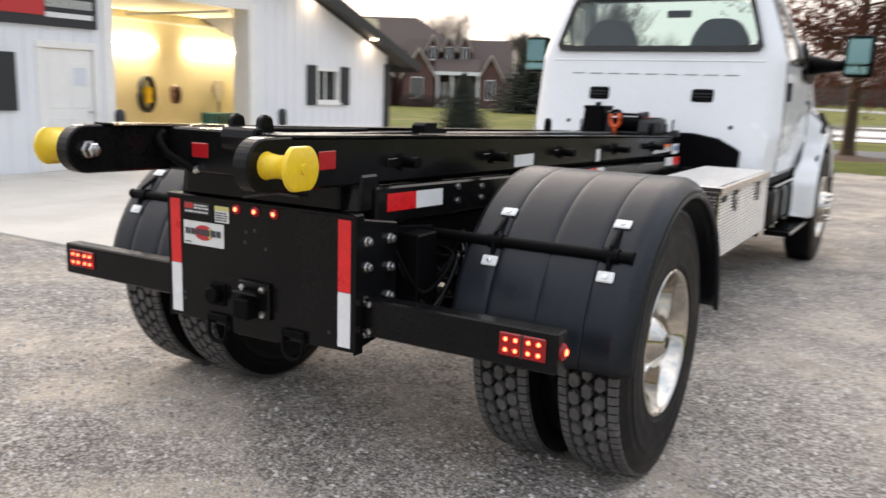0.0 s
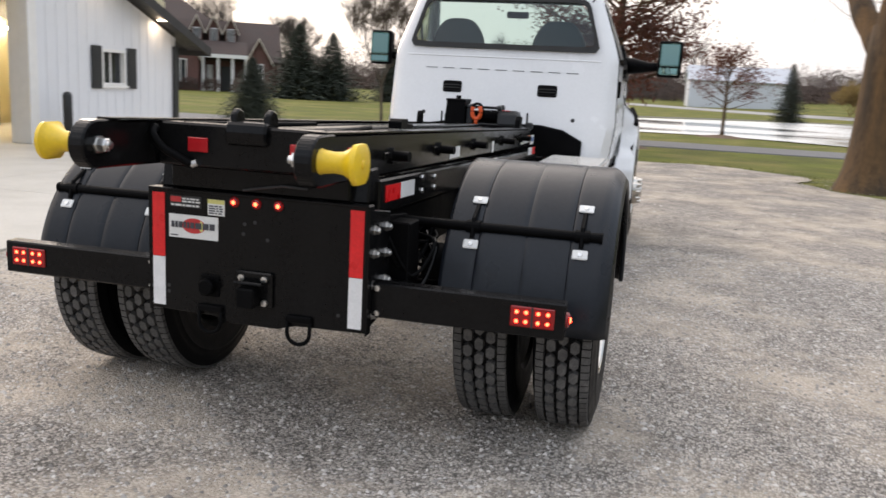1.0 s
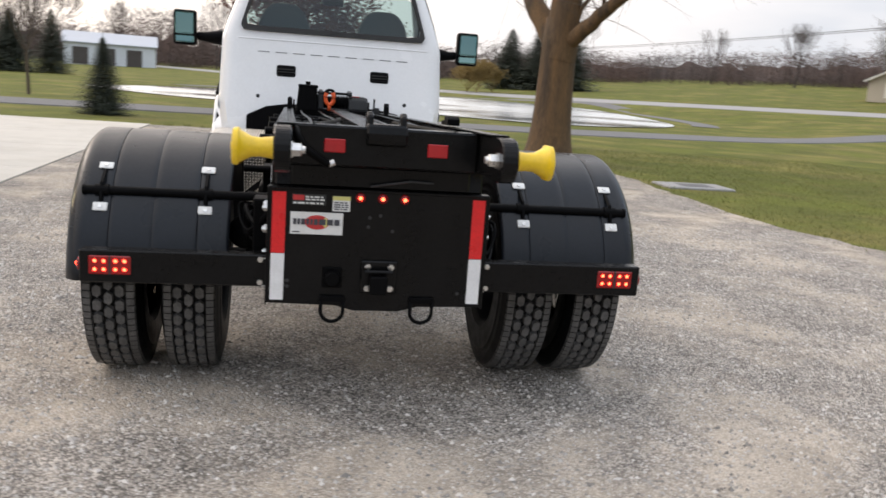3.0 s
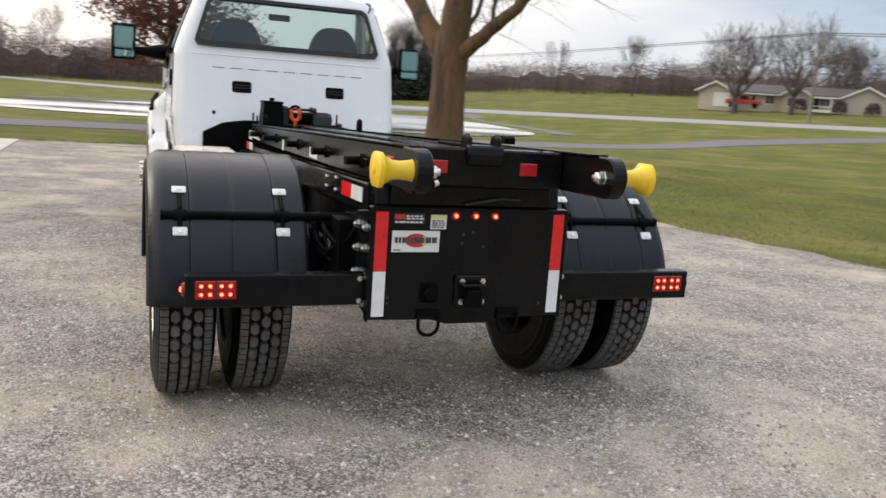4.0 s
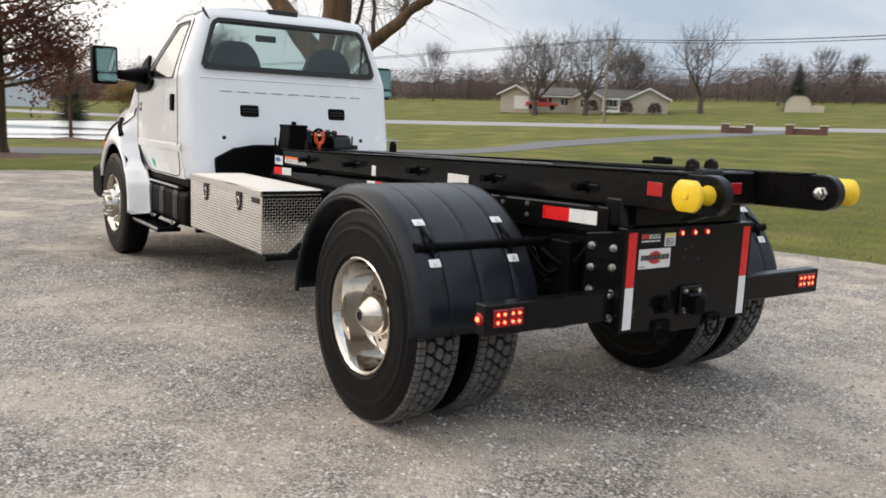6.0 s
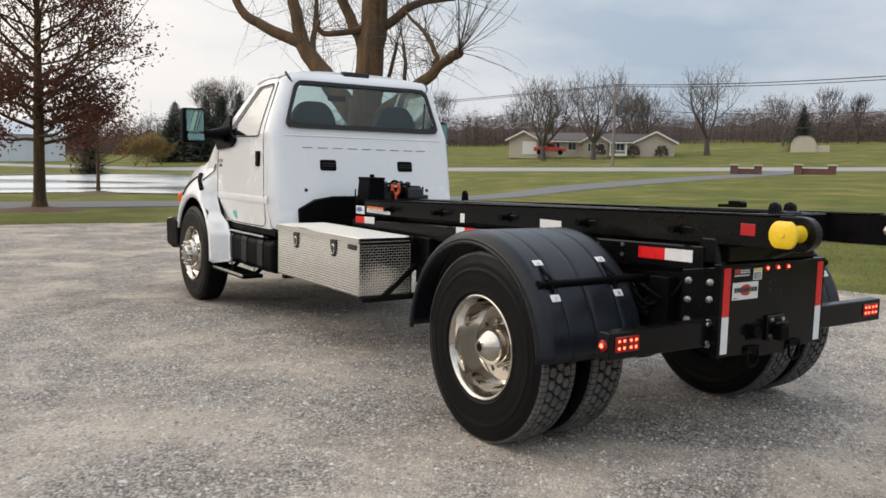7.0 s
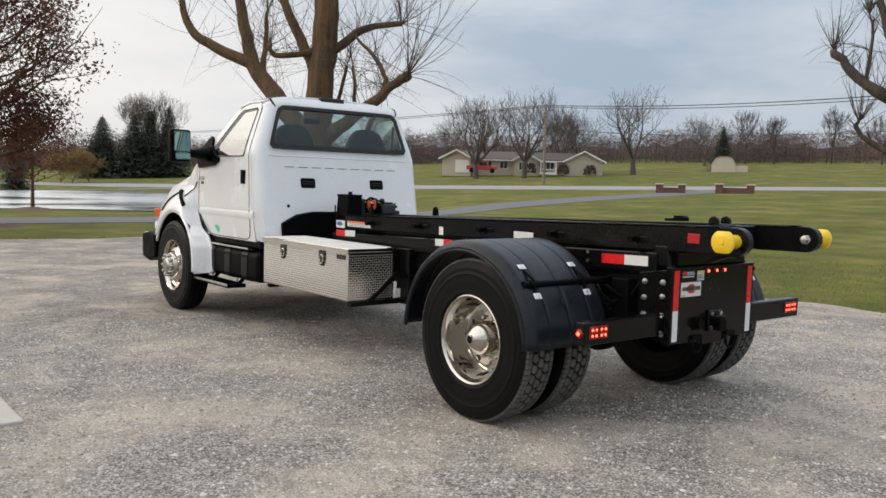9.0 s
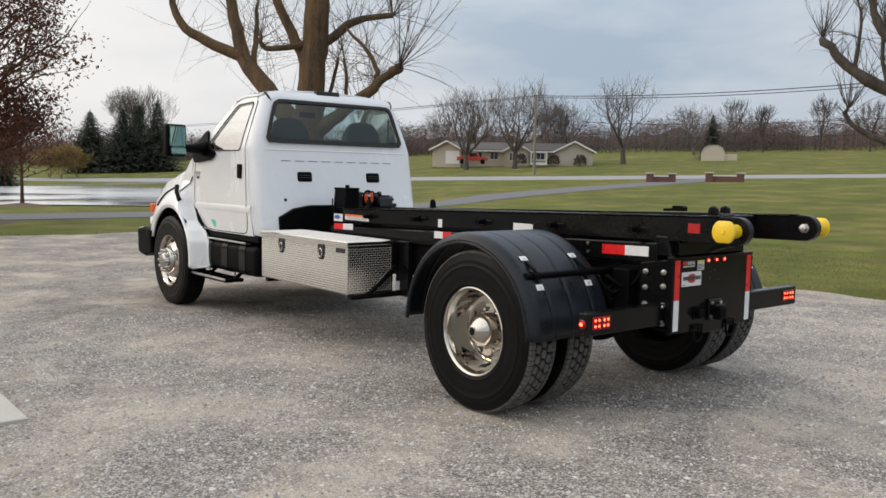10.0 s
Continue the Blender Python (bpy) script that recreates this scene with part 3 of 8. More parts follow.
LOT = wavy([(9.5, -45), (7.6, -12), (7.3, 0.0), (6.9, 3.2), (6.2, 6.0), (5.9, 8.0), (6.1, 10.2), (6.0, 12.5), (5.2, 13.6), (4.3, 15.2),
            (4.6, 17.0), (3.0, 18.4), (-1.0, 18.3), (-3.75, 18.2)], 0.30, 3)
LOT = LOT[:LOT.index(min(LOT, key=lambda p: (p[0] + 3.75) ** 2 + (p[1] - 18.2) ** 2))] + [(-3.5, 18.25), (-13.0, 18.3), (-13.0, 2.4), (-60, 2.4), (-60, -45)]
part("gravel_yard", sheet(LOT, 0.0), M_GRAVEL)
tagged(bpy.data.objects["gravel_yard"], "pale grey crushed-gravel yard with dusty patches", "gravel", kind="structure")

# concrete apron before the workshop, cast in slabs with open joints
apron = thing("concrete_apron", (-7, 9, 0), "light concrete apron cast in slabs before the workshop", "pavement", kind="structure")
xs, ys = (-10.38, -7.1, -3.76), (2.46, 5.6, 8.75, 11.9, 15.05, 18.2)
for ix in range(2):
    for iy in range(5):
        part("slab", box((xs[ix] + 0.006, ys[iy] + 0.006, -0.12), (xs[ix + 1] - 0.006, ys[iy + 1] - 0.006, 0.022), 0.006), M_CONCRETE, apron)

DRIVE = spline([(-60, 16), (-30, 22), (-12, 25.2), (0.5, 26.8), (10, 27.6), (20, 30.4), (29, 33.5), (38.5, 35.6), (52.5, 37.0), (60, 37.2)], 8)
part("driveway", ribbon(DRIVE, 3.5, on_land(0.0)), M_ASPHALT)
tagged(bpy.data.objects["driveway"], "narrow dark asphalt driveway across the lawn", "driveway", kind="structure")
rd = (Vector((70.0, 28.0)) - Vector((44.5, 60.8))).normalized()
ROADPTS = [Vector((57.5, 44.4)) + rd * s for s in range(-420, 421, 10)]
part("road", ribbon([tuple(p) for p in ROADPTS], 5.6, on_land(0.02)), M_ROAD)
tagged(bpy.data.objects["road"], "pale worn country road", "road", kind="structure")

POND = [tuple(v.xy) for v in spline([(x, y, 0) for x, y in ((-11, 44), (-7, 38.2), (-2, 35.6), (3.6, 36.4), (6.8, 35.0), (10.5, 33.2), (14.2, 34.2), (18, 37.0), (20.8, 40.8), (22.6, 46),
                                     (24, 53), (25, 61), (25.5, 69), (22, 75.5), (14, 76), (6, 68), (-2, 58.5), (-8, 51), (-11, 44))], 6)][:-1]
part("pond", sheet(POND, 0.012), M_WATER)
tagged(bpy.data.objects["pond"], "still pond mirroring the pale sky", "pond", kind="structure")

SHORE = spline([(-8, 57), (0, 66), (7, 74.5), (14, 80), (22, 80.5), (28, 76), (29, 68), (27.8, 60), (26.8, 53), (25.6, 47), (23.6, 42.5)], 6)
part("shore_path", ribbon(SHORE, 1.6, on_land(0.0)), M_ASPHALT)
tagged(bpy.data.objects["shore_path"], "narrow grey path round the pond's far shore", "path", kind="structure")

mulch = thing("mulch_bed", (-0.2, 25.1, 0), "brown bark mulch ring round a young tree", "mulch", kind="structure")


def mulch_ring(cx, cy, r, parent):
    bm = bmesh.new()
    c = bm.verts.new((cx, cy, 0.10))
    ring = [bm.verts.new((cx + r * (1 + 0.12 * noise.noise(Vector((math.cos(k) * 2, math.sin(k) * 2, cx)))) * math.cos(2 * math.pi * k / 28),
                          cy + r * math.sin(2 * math.pi * k / 28), -0.035 + land(cx, cy))) for k in range(28)]
    for k in range(28):
        bm.faces.new((ring[k], ring[(k + 1) % 28], c))
    return part("mulch", bm, M_MULCH, parent, smooth=True)


mulch_ring(-0.2, 24.3, 1.3, mulch)
mulch_ring(3.9, 36.2, 1.2, mulch)
# pale bare slab at the lawn's edge
drain = part("drain_slab", box((6.35, 10.45, -0.1), (7.65, 11.25, 0.014), 0.02), M_ROAD)
part("drain_grate", box((6.72, 10.62, 0.010), (7.32, 11.06, 0.018), 0.003), M_SIGNDARK, drain, "dark iron drain grate")
tagged(bpy.data.objects["drain_slab"], "small pale concrete slab set in the lawn's edge", "slab")


# ---- the truck ----
# The truck's tail plate stands at y = 0, its nose points to +y; the chassis falls a little towards the front.
def rake(y):
    return -0.027 * y


truck = thing("hooklift_truck", (0, 3.5, 0), "white cab truck with an empty black roll-off hoist on gravel", "truck")
RW_Y, RW_Z, FW_Y, FW_Z, TYRE_R, STEER_R = 0.99, 0.552, 6.60, 0.530, 0.557, 0.533


def mirrored(bm):
    bmesh.ops.scale(bm, vec=(-1, 1, 1), verts=bm.verts[:])
    bmesh.ops.reverse_faces(bm, faces=bm.faces[:])
    return bm


# --- wheels ---
def tyre_mesh(width, drive):
    """Side walls and carcass turned, tread lugs set on it. Origin at the middle, axis along x, outer side at -x."""
    h, R = width / 2, TYRE_R if drive else STEER_R
    base = R - (0.026 if drive else 0.0)
    prof = [(-h * 0.80, 0.298), (-h * 0.93, 0.315), (-h * 0.945, 0.322), (-h * 0.975, 0.326), (-h * 0.965, 0.332), (-h * 1.0, 0.37), (-h * 1.02, 0.41), (-h * 0.995, 0.445), (-h * 1.01, 0.449), (-h * 0.99, 0.455), (-h * 0.955, 0.478), (-h * 0.965, 0.482), (-h * 0.93, 0.495), (-h * 0.86, R - 0.020),
            (-h * 0.78, base - 0.004)]
    if drive:
        prof += [(-h * 0.5, base), (0, base + 0.001), (h * 0.5, base)]
    else:
        for c in (-0.50, -0.17, 0.17, 0.50):
            prof += [(h * (c - 0.035), base), (h * (c - 0.025), base - 0.016), (h * (c + 0.025), base - 0.016), (h * (c + 0.035), base)]
    prof += [(-a, r) for a, r in prof[:15]][::-1]
    return lathe(prof, "x", 72, closed=True)


def tread_mesh(width):
    """Three staggered rows of six-cornered lugs between two shoulder ribs."""
    b = Bits()
    h, R = width / 2, TYRE_R
    n = 48

    def put(x, ang, r):
        return Vector((x, r * math.cos(ang), r * math.sin(ang)))

    def lug(cx, ca, outline):
        lo, hi = R - 0.030, R + 0.0015
        top = [put(cx + u * 0.86, ca + v * 0.88 / R, hi - abs(cx + u) ** 2 * 0.25) for u, v in outline]
        bot = [put(cx + u * 0.92, ca + v * 0.93 / R, lo) for u, v in outline]
        b.poly(top)
        k = len(outline)
        for i in range(k):
            j = (i + 1) % k
            b.poly([bot[i], bot[j], top[j], top[i]])

    pitch = 2 * math.pi * R / n
    mid = [(-0.021, -pitch * 0.24), (-0.004, -pitch * 0.50), (0.021, -pitch * 0.30), (0.021, pitch * 0.24), (0.004, pitch * 0.50), (-0.021, pitch * 0.30)]
    row = [(-0.0215, -pitch * 0.30), (0.002, -pitch * 0.47), (0.0215, -pitch * 0.26), (0.0215, pitch * 0.30), (-0.002, pitch * 0.47), (-0.0215, pitch * 0.26)]
    for k in range(n):
        a = 2 * math.pi * k / n
        lug(0.0, a, mid)
        lug(0.0505, a + math.pi / n, row)
        lug(-0.0505, a + math.pi / n, [(-u, v) for u, v in row][::-1])
    for sg in (-1, 1):
        lug_in, lug_out = sg * 0.0805, sg * 0.114
        for k in range(2 * n):
            a0, a1 = math.pi * (k + 0.07) / n, math.pi * (k + 0.93) / n
            hi = R - 0.0015
            b.poly([put(lug_in, a0, hi), put(lug_out, a0, hi - 0.005), put(lug_out, a1, hi - 0.005), put(lug_in, a1, hi)])
            b.poly([put(lug_in, a0, hi), put(lug_in, a1, hi), put(lug_in * 0.97, a1, hi - 0.022), put(lug_in * 0.97, a0, hi - 0.022)])
            b.poly([put(lug_out, a0, hi - 0.005), put(lug_out, a1, hi - 0.005), put(lug_out * 1.03, a1, hi - 0.022), put(lug_out * 1.03, a0, hi - 0.022)])
    return b.mesh("tread", M_TREAD)


def rear_rim():
    """Deep-dish outer rim of a dual wheel, outer side at -x."""
    inner = [(-0.130, 0.292), (-0.118, 0.284), (-0.06, 0.274), (-0.03, 0.266), (0.02, 0.258)]
    bm = lathe(inner + [(0.050, 0.238), (0.062, 0.200), (0.056, 0.150), (0.056, 0.09), (0.058, 0.0)], "x", 56)
    bmesh.ops.delete(bm, geom=[f for f in bm.faces if len(f.verts) > 20], context="FACES")
    lip = lathe([(-0.130, 0.292), (-0.134, 0.299), (-0.130, 0.306), (-0.118, 0.306), (-0.110, 0.296), (0.10, 0.294)], "x", 56)
    bmesh.ops.delete(lip, geom=[f for f in lip.faces if len(f.verts) > 20], context="FACES")
    me = bpy.data.meshes.new("t")
    lip.to_mesh(me)
    lip.free()
    bm.from_mesh(me)
    bpy.data.meshes.remove(me)
    bmesh.ops.remove_doubles(bm, verts=bm.verts[:], dist=1e-4)
    return bm


def front_rim():
    """Convex steer wheel disc, outer side at -x."""
    prof = [(-0.118, 0.300), (-0.124, 0.306), (-0.134, 0.303), (-0.130, 0.292), (-0.112, 0.280), (-0.070, 0.270), (-0.062, 0.255), (-0.085, 0.225), (-0.118, 0.185),
            (-0.122, 0.165), (-0.122, 0.10), (-0.122, 0.0)]
    bm = lathe(prof, "x", 56)
    bmesh.ops.delete(bm, geom=[f for f in bm.faces if len(f.verts) > 20], context="FACES")
    return bm


def wheel(label, x, y, z, width, kind, side, shared):
    """A wheel under the truck: tyre, tread, rim, hub and nuts. side: -1 for the driver's side, whose outer face looks to -x."""
    at = pose(x, y, z) @ (pose(0, 0, 0) if side < 0 else pose(0, 0, 0, 0, 0, 180))
    w = new("wheel")
    w.matrix_basis = at
    w.parent = truck
    w.matrix_parent_inverse = world_of(truck).inverted()
    w["label"] = label

    def hang(name, key, make, material, smooth=True, angle=40, lab=""):
        if key not in shared:
            ob = part(name, make(), material) if not isinstance(make, bpy.types.Mesh) else new(name, make)
            if smooth:
                smooth_by_angle(ob, angle)
            shared[key] = ob.data
            bpy.data.objects.remove(ob)
        ob = new(name, shared[key])
        ob.parent = w
        if lab:
            ob["label"] = lab
        return ob

    drive = kind != "front"
    hang("tyre", "tyre_d" if drive else "tyre_f", lambda: tyre_mesh(width, drive), M_RUBBER)
    if drive:
        if "tread" not in shared:
            shared["tread"] = tread_mesh(width)
        ob = new("tread", shared["tread"])
        ob.parent = w
    if kind == "outer":
        hang("rim", "rim_o", rear_rim, M_CHROME, angle=30, lab="polished deep-dish steel rim")
        hang("hub", "hub_o", lambda: lathe([(0.06, 0.118), (-0.045, 0.114), (-0.060, 0.109), (-0.078, 0.096), (-0.108, 0.062), (-0.124, 0.044), (-0.129, 0.037), (-0.127, 0.0)], "x", 40),
             M_CHROME, lab="polished axle hub cover")
        hang("hub_cap", "cap_o", lambda: lathe([(-0.126, 0.027), (-0.131, 0.025), (-0.132, 0.021), (-0.129, 0.018), (-0.129, 0.0)], "x", 24), M_BLACK)
        for k in range(5):
            a = 2 * math.pi * k / 5 + 0.35
            ob = hang("hand_hole", "hole_o", lambda: lathe([(0.050, 0.034), (0.046, 0.030), (0.0475, 0.026), (0.052, 0.0)], "x", 20), M_SEAM)
            ob.matrix_basis = pose(0.010, 0.200 * math.cos(a), 0.200 * math.sin(a))
        for k in range(10):
            a = 2 * math.pi * k / 10
            ob = hang("lug_nut", "nut_o", lambda: lathe([(0.06, 0.017), (0.03, 0.016), (0.022, 0.013), (0.022, 0.0)], "x", 6), M_CHROME, smooth=False)
            ob.matrix_basis = pose(0, 0.142 * math.cos(a), 0.142 * math.sin(a))
    elif kind == "front":
        hang("rim", "rim_f", front_rim, M_CHROME, angle=30, lab="polished convex steel rim")
        hang("hub", "hub_f", lambda: lathe([(-0.11, 0.158), (-0.160, 0.152), (-0.172, 0.144), (-0.174, 0.096), (-0.205, 0.090), (-0.222, 0.072), (-0.226, 0.0)], "x", 36), M_CHROME, lab="polished hub cover")
        for k in range(10):
            a = 2 * math.pi * k / 10
            ob = hang("lug_nut", "nut_f", lambda: lathe([(-0.168, 0.020), (-0.208, 0.018), (-0.220, 0.011), (-0.220, 0.0)], "x", 8), M_CHROME)
            ob.matrix_basis = pose(0, 0.122 * math.cos(a), 0.122 * math.sin(a))
        for k in range(5):
            a = 2 * math.pi * k / 5 + 0.3
            ob = hang("hand_hole", "hole_f", lambda: lathe([(-0.070, 0.030), (-0.096, 0.027), (-0.099, 0.022), (-0.090, 0.0)], "x", 20), M_SEAM)
            ob.matrix_basis = pose(0.0, 0.225 * math.cos(a), 0.225 * math.sin(a))
    else:
        hang("rim", "rim_i", lambda: lathe([(-0.12, 0.30), (-0.10, 0.28), (0.0, 0.265), (0.02, 0.16), (0.02, 0.0)], "x", 40), M_BLACKMATT)
    return w


shared_meshes = {}
for s in (-1, 1):
    wheel("outer rear dual wheel with chunky drive tread", s * 1.198, RW_Y, RW_Z, 0.28, "outer", s, shared_meshes)
    wheel("inner rear dual wheel with chunky drive tread", s * 0.838, RW_Y, RW_Z, 0.28, "inner", s, shared_meshes)
    wheel("front steer wheel with a polished rim", s * 1.10, FW_Y, FW_Z, 0.27, "front", s, shared_meshes)

# --- chassis ---
for s in (-1, 1):
    bm = bmesh.new()
    x0, x1 = sorted((s * 0.35, s * 0.43))
    add_prism(bm, [(0.02, 0.80), (7.6, 0.80 + rake(7.6) * 0.6), (7.6, 1.02 + rake(7.6) * 0.6), (0.02, 1.035)], x0, x1)
    part("frame_rail", bevelled(bm, 0.008), M_BLACKMATT, truck)
    x0, x1 = sorted((s * 0.385, s * 0.465))
    sub = part("subframe_rail", bevelled(add_prism(bmesh.new(), [(0.14, 1.052), (4.2, 1.052 + rake(4.2)), (4.2, 1.178 + rake(4.2)), (0.14, 1.188)], x0, x1), 0.008), M_BLACK, truck)
    side = s * 0.4685

    def strip(y0, y1, z0, z1, material, parent, name="reflective_tape"):
        a, b_ = sorted((s * 0.4655, side))
        return part(name, add_prism(bmesh.new(), [(y0, z0 + rake(y0)), (y1, z0 + rake(y1)), (y1, z1 + rake(y1)), (y0, z1 + rake(y0))], a, b_), material, parent)

    strip(0.40, 0.60, 1.098, 1.165, M_WHITETAPE if s > 0 else M_REDTAPE, sub)
    strip(0.205, 0.40, 1.098, 1.165, M_REDTAPE if s > 0 else M_WHITETAPE, sub)
    strip(2.25, 2.365, 1.125, 1.185, M_REDTAPE, sub)
    strip(2.365, 2.48, 1.125, 1.185, M_WHITETAPE, sub)
    strip(3.95, 4.12, 1.15, 1.21, M_REDTAPE, sub)
    strip(3.77, 3.95, 1.15, 1.21, M_WHITETAPE, sub)
    # bolted side plate at the tail
    x0, x1 = sorted((s * 0.432, s * 0.472))
    plate = part("side_plate", prism([(0.012, 0.60), (0.27, 0.64), (0.27, 1.05), (0.012, 1.09)], x0, x1, "x", 0.006), M_BLACK, truck)
    for y, zs in ((0.215, (0.994, 0.887, 0.777)), (0.070, (1.0, 0.907, 0.781, 0.661))):
        for z in zs:
            bm = shifted(lathe([(0.0, 0.021), (0.006, 0.021), (0.0065, 0.016), (0.020, 0.016), (0.021, 0.010), (0.026, 0.009), (0.026, 0)], "x", 6), Matrix.Identity(4))
            if s < 0:
                bm = mirrored(bm)
            part("bolt", shifted(bm, pose(s * 0.472, y, z)), M_ZINC, plate, "zinc hex bolt")
    # leaf springs, axle hangers
    bm = bmesh.new()
    for k in range(6):
        L = 0.72 - 0.09 * k
        add_prism(bm, [(RW_Y - L, 0.67 - 0.018 * k + 0.08 * (L / 0.72) ** 2), (RW_Y, 0.60 - 0.018 * k), (RW_Y + L, 0.67 - 0.018 * k + 0.08 * (L / 0.72) ** 2),
                       (RW_Y + L, 0.684 - 0.018 * k + 0.08 * (L / 0.72) ** 2), (RW_Y, 0.614 - 0.018 * k), (RW_Y - L, 0.684 - 0.018 * k + 0.08 * (L / 0.72) ** 2)],
                  s * 0.50 - 0.04, s * 0.50 + 0.04)
    part("leaf_spring", bm, M_BLACKMATT, truck)
    part("spring_hanger", prism([(0.30, 0.62), (0.46, 0.70), (0.44, 1.0), (0.30, 1.0)], s * 0.50 - 0.045, s * 0.50 + 0.045, "x", 0.006), M_BLACKMATT, truck)
    part("spring_hanger", prism([(1.62, 0.70), (1.78, 0.62), (1.80, 1.0), (1.64, 1.0)], s * 0.50 - 0.045, s * 0.50 + 0.045, "x", 0.006), M_BLACKMATT, truck)
    # pivot lug behind the plate
    part("pivot_bracket", prism([(0.05, 1.10), (0.20, 1.10), (0.17, 1.235), (0.07, 1.235)], s * 0.40 - 0.05, s * 0.40 + 0.05, "x", 0.008), M_BLACK, truck)

# hoses, brake chambers and brackets behind the fenders
rng = random.Random(17)
for s in (-1, 1):
    part("brake_chamber", shifted(lathe([(-0.11, 0.0), (-0.11, 0.06), (-0.03, 0.078), (-0.02, 0.086), (0.0, 0.086), (0.01, 0.078), (0.09, 0.066), (0.10, 0.0)], "y", 20), pose(s * 0.59, 0.66, 0.78)), M_BLACKMATT, truck, "black air brake chamber", True)
    part("spring_clamp", box((min(s * 0.44, s * 0.60), RW_Y - 0.13, 0.56), (max(s * 0.44, s * 0.60), RW_Y + 0.13, 0.72), 0.01), M_BLACKMATT, truck)
    part("frame_gusset", prism([(0.28, 0.72), (0.56, 0.80), (0.56, 1.0), (0.28, 1.03)], min(s * 0.432, s * 0.455), max(s * 0.432, s * 0.455), "x", 0.004), M_BLACKMATT, truck)
    for k in range(7):
        y0, z0 = rng.uniform(0.26, 0.50), rng.uniform(0.86, 1.02)
        bm = bmesh.new()
        add_pipe(bm, spline([(s * 0.46, y0, z0), (s * rng.uniform(0.50, 0.58), y0 + rng.uniform(0.02, 0.12), z0 - rng.uniform(0.06, 0.22)), (s * rng.uniform(0.52, 0.62), y0 + rng.uniform(0.12, 0.22), z0 - rng.uniform(0.0, 0.12)),
                             (s * 0.47, y0 + rng.uniform(0.25, 0.36), z0 - rng.uniform(0.0, 0.10))], 5), rng.uniform(0.008, 0.013), 6)
        part("brake_hose", bm, M_BLACK if k % 2 else M_BLACKMATT, truck, "black rubber air hose", True)
    for y, z in ((0.45, 1.145), (0.66, 1.13), (0.66, 1.08), (0.45, 1.085)):
        bm = lathe([(0.0, 0.014), (0.008, 0.013), (0.009, 0.0)], "x", 6)
        if s < 0:
            bm = mirrored(bm)
        part("frame_bolt", shifted(bm, pose(s * 0.4655, y + 0.28, z + 0.0)), M_ZINC, truck)
axle = tube((-0.72, RW_Y, RW_Z), (0.72, RW_Y, RW_Z), 0.075, seg=20)
add_tube(axle, (-0.05, RW_Y, RW_Z), (0.05, RW_Y, RW_Z), 0.20, seg=20)
part("rear_axle", bevelled(axle, 0.004), M_BLACKMATT, truck)
bm = tube((-0.9, FW_Y, FW_Z - 0.03), (0.9, FW_Y, FW_Z - 0.03), 0.06, seg=14)
part("front_axle", bm, M_BLACKMATT, truck)
part("drive_shaft", tube((0, RW_Y, RW_Z + 0.03), (0, 5.2, 0.72), 0.05, seg=14), M_BLACKMATT, truck)
for y in (0.6, 1.7, 2.8, 3.9):
    part("crossmember", box((-0.352, y - 0.05, 0.82), (0.352, y + 0.05, 1.0), 0.008), M_BLACKMATT, truck)
part("engine", box((-0.34, 5.3, 0.55), (0.34, 7.3, 1.3), 0.08, seg=2), M_BLACKMATT, truck)

# --- tail plate with its strips, labels and lamps ---
tail = part("tail_plate", prism([(-0.470, 0.600), (-0.18, 0.594), (-0.10, 0.572), (0.10, 0.572), (0.18, 0.594), (0.470, 0.600), (0.470, 1.100), (-0.470, 1.100)], 0.0, 0.011, "y", 0.002), M_BLACK, truck)
for s in (-1, 1):
    part("red_strip", box((s * 0.4285 - 0.028, -0.0025, 0.820), (s * 0.4285 + 0.028, -0.0005, 1.082), 0), M_REDTAPE, tail)
    part("white_strip", box((s * 0.4285 - 0.028, -0.0025, 0.615), (s * 0.4285 + 0.028, -0.0005, 0.818), 0), M_WHITETAPE, tail)
    part("plate_flange", box((s * 0.4735 - 0.004, 0.0, 0.59), (s * 0.4735 + 0.004, 0.05, 1.10), 0.002), M_BLACK, tail)
part("plate_lip", box((-0.474, -0.006, 1.092), (0.474, 0.05, 1.104), 0.003), M_BLACK, tail)


def flat_bars(parent, x0, x1, z0, z1, rows, material, y=-0.0042, seed=1, name="print_line"):
    """Rows of small print as plain bars."""
    rng = random.Random(seed)
    hgt = (z1 - z0) / (rows * 1.7)
    for r in range(rows):
        z = z1 - (r + 0.5) * (z1 - z0) / rows
        x = x0
        bm = bmesh.new()
        while x < x1 - 0.004:
            w = min(rng.uniform(0.008, 0.03), x1 - x)
            add_box(bm, (x, y, z - hgt / 2), (x + w, y + 0.0012, z + hgt / 2))
            x += w + 0.005
        part(name, bm, material, parent)


for x, z in ((-0.045, 0.985), (0.0, 0.995), (-0.05, 0.945), (0.055, 0.93), (-0.385, 0.70), (-0.385, 0.675), (0.36, 0.66)):
    part("plate_hole", shifted(lathe([(-0.0006, 0.008), (-0.0014, 0.006), (-0.0012, 0.0)], "y", 10), pose(x, 0, z)), M_SEAM, tail)
deco = part("maker_label", box((-0.380, -0.0035, 0.905), (-0.160, -0.0005, 1.000), 0), M_LABEL, tail, "white printed label with a red and yellow badge")
part("badge", prism([(-0.268 + 0.052 * math.cos(t * math.pi / 10), 0.957 + 0.031 * math.sin(t * math.pi / 10)) for t in range(20)], -0.0048, -0.0034, "y"), M_LABELRED, deco)
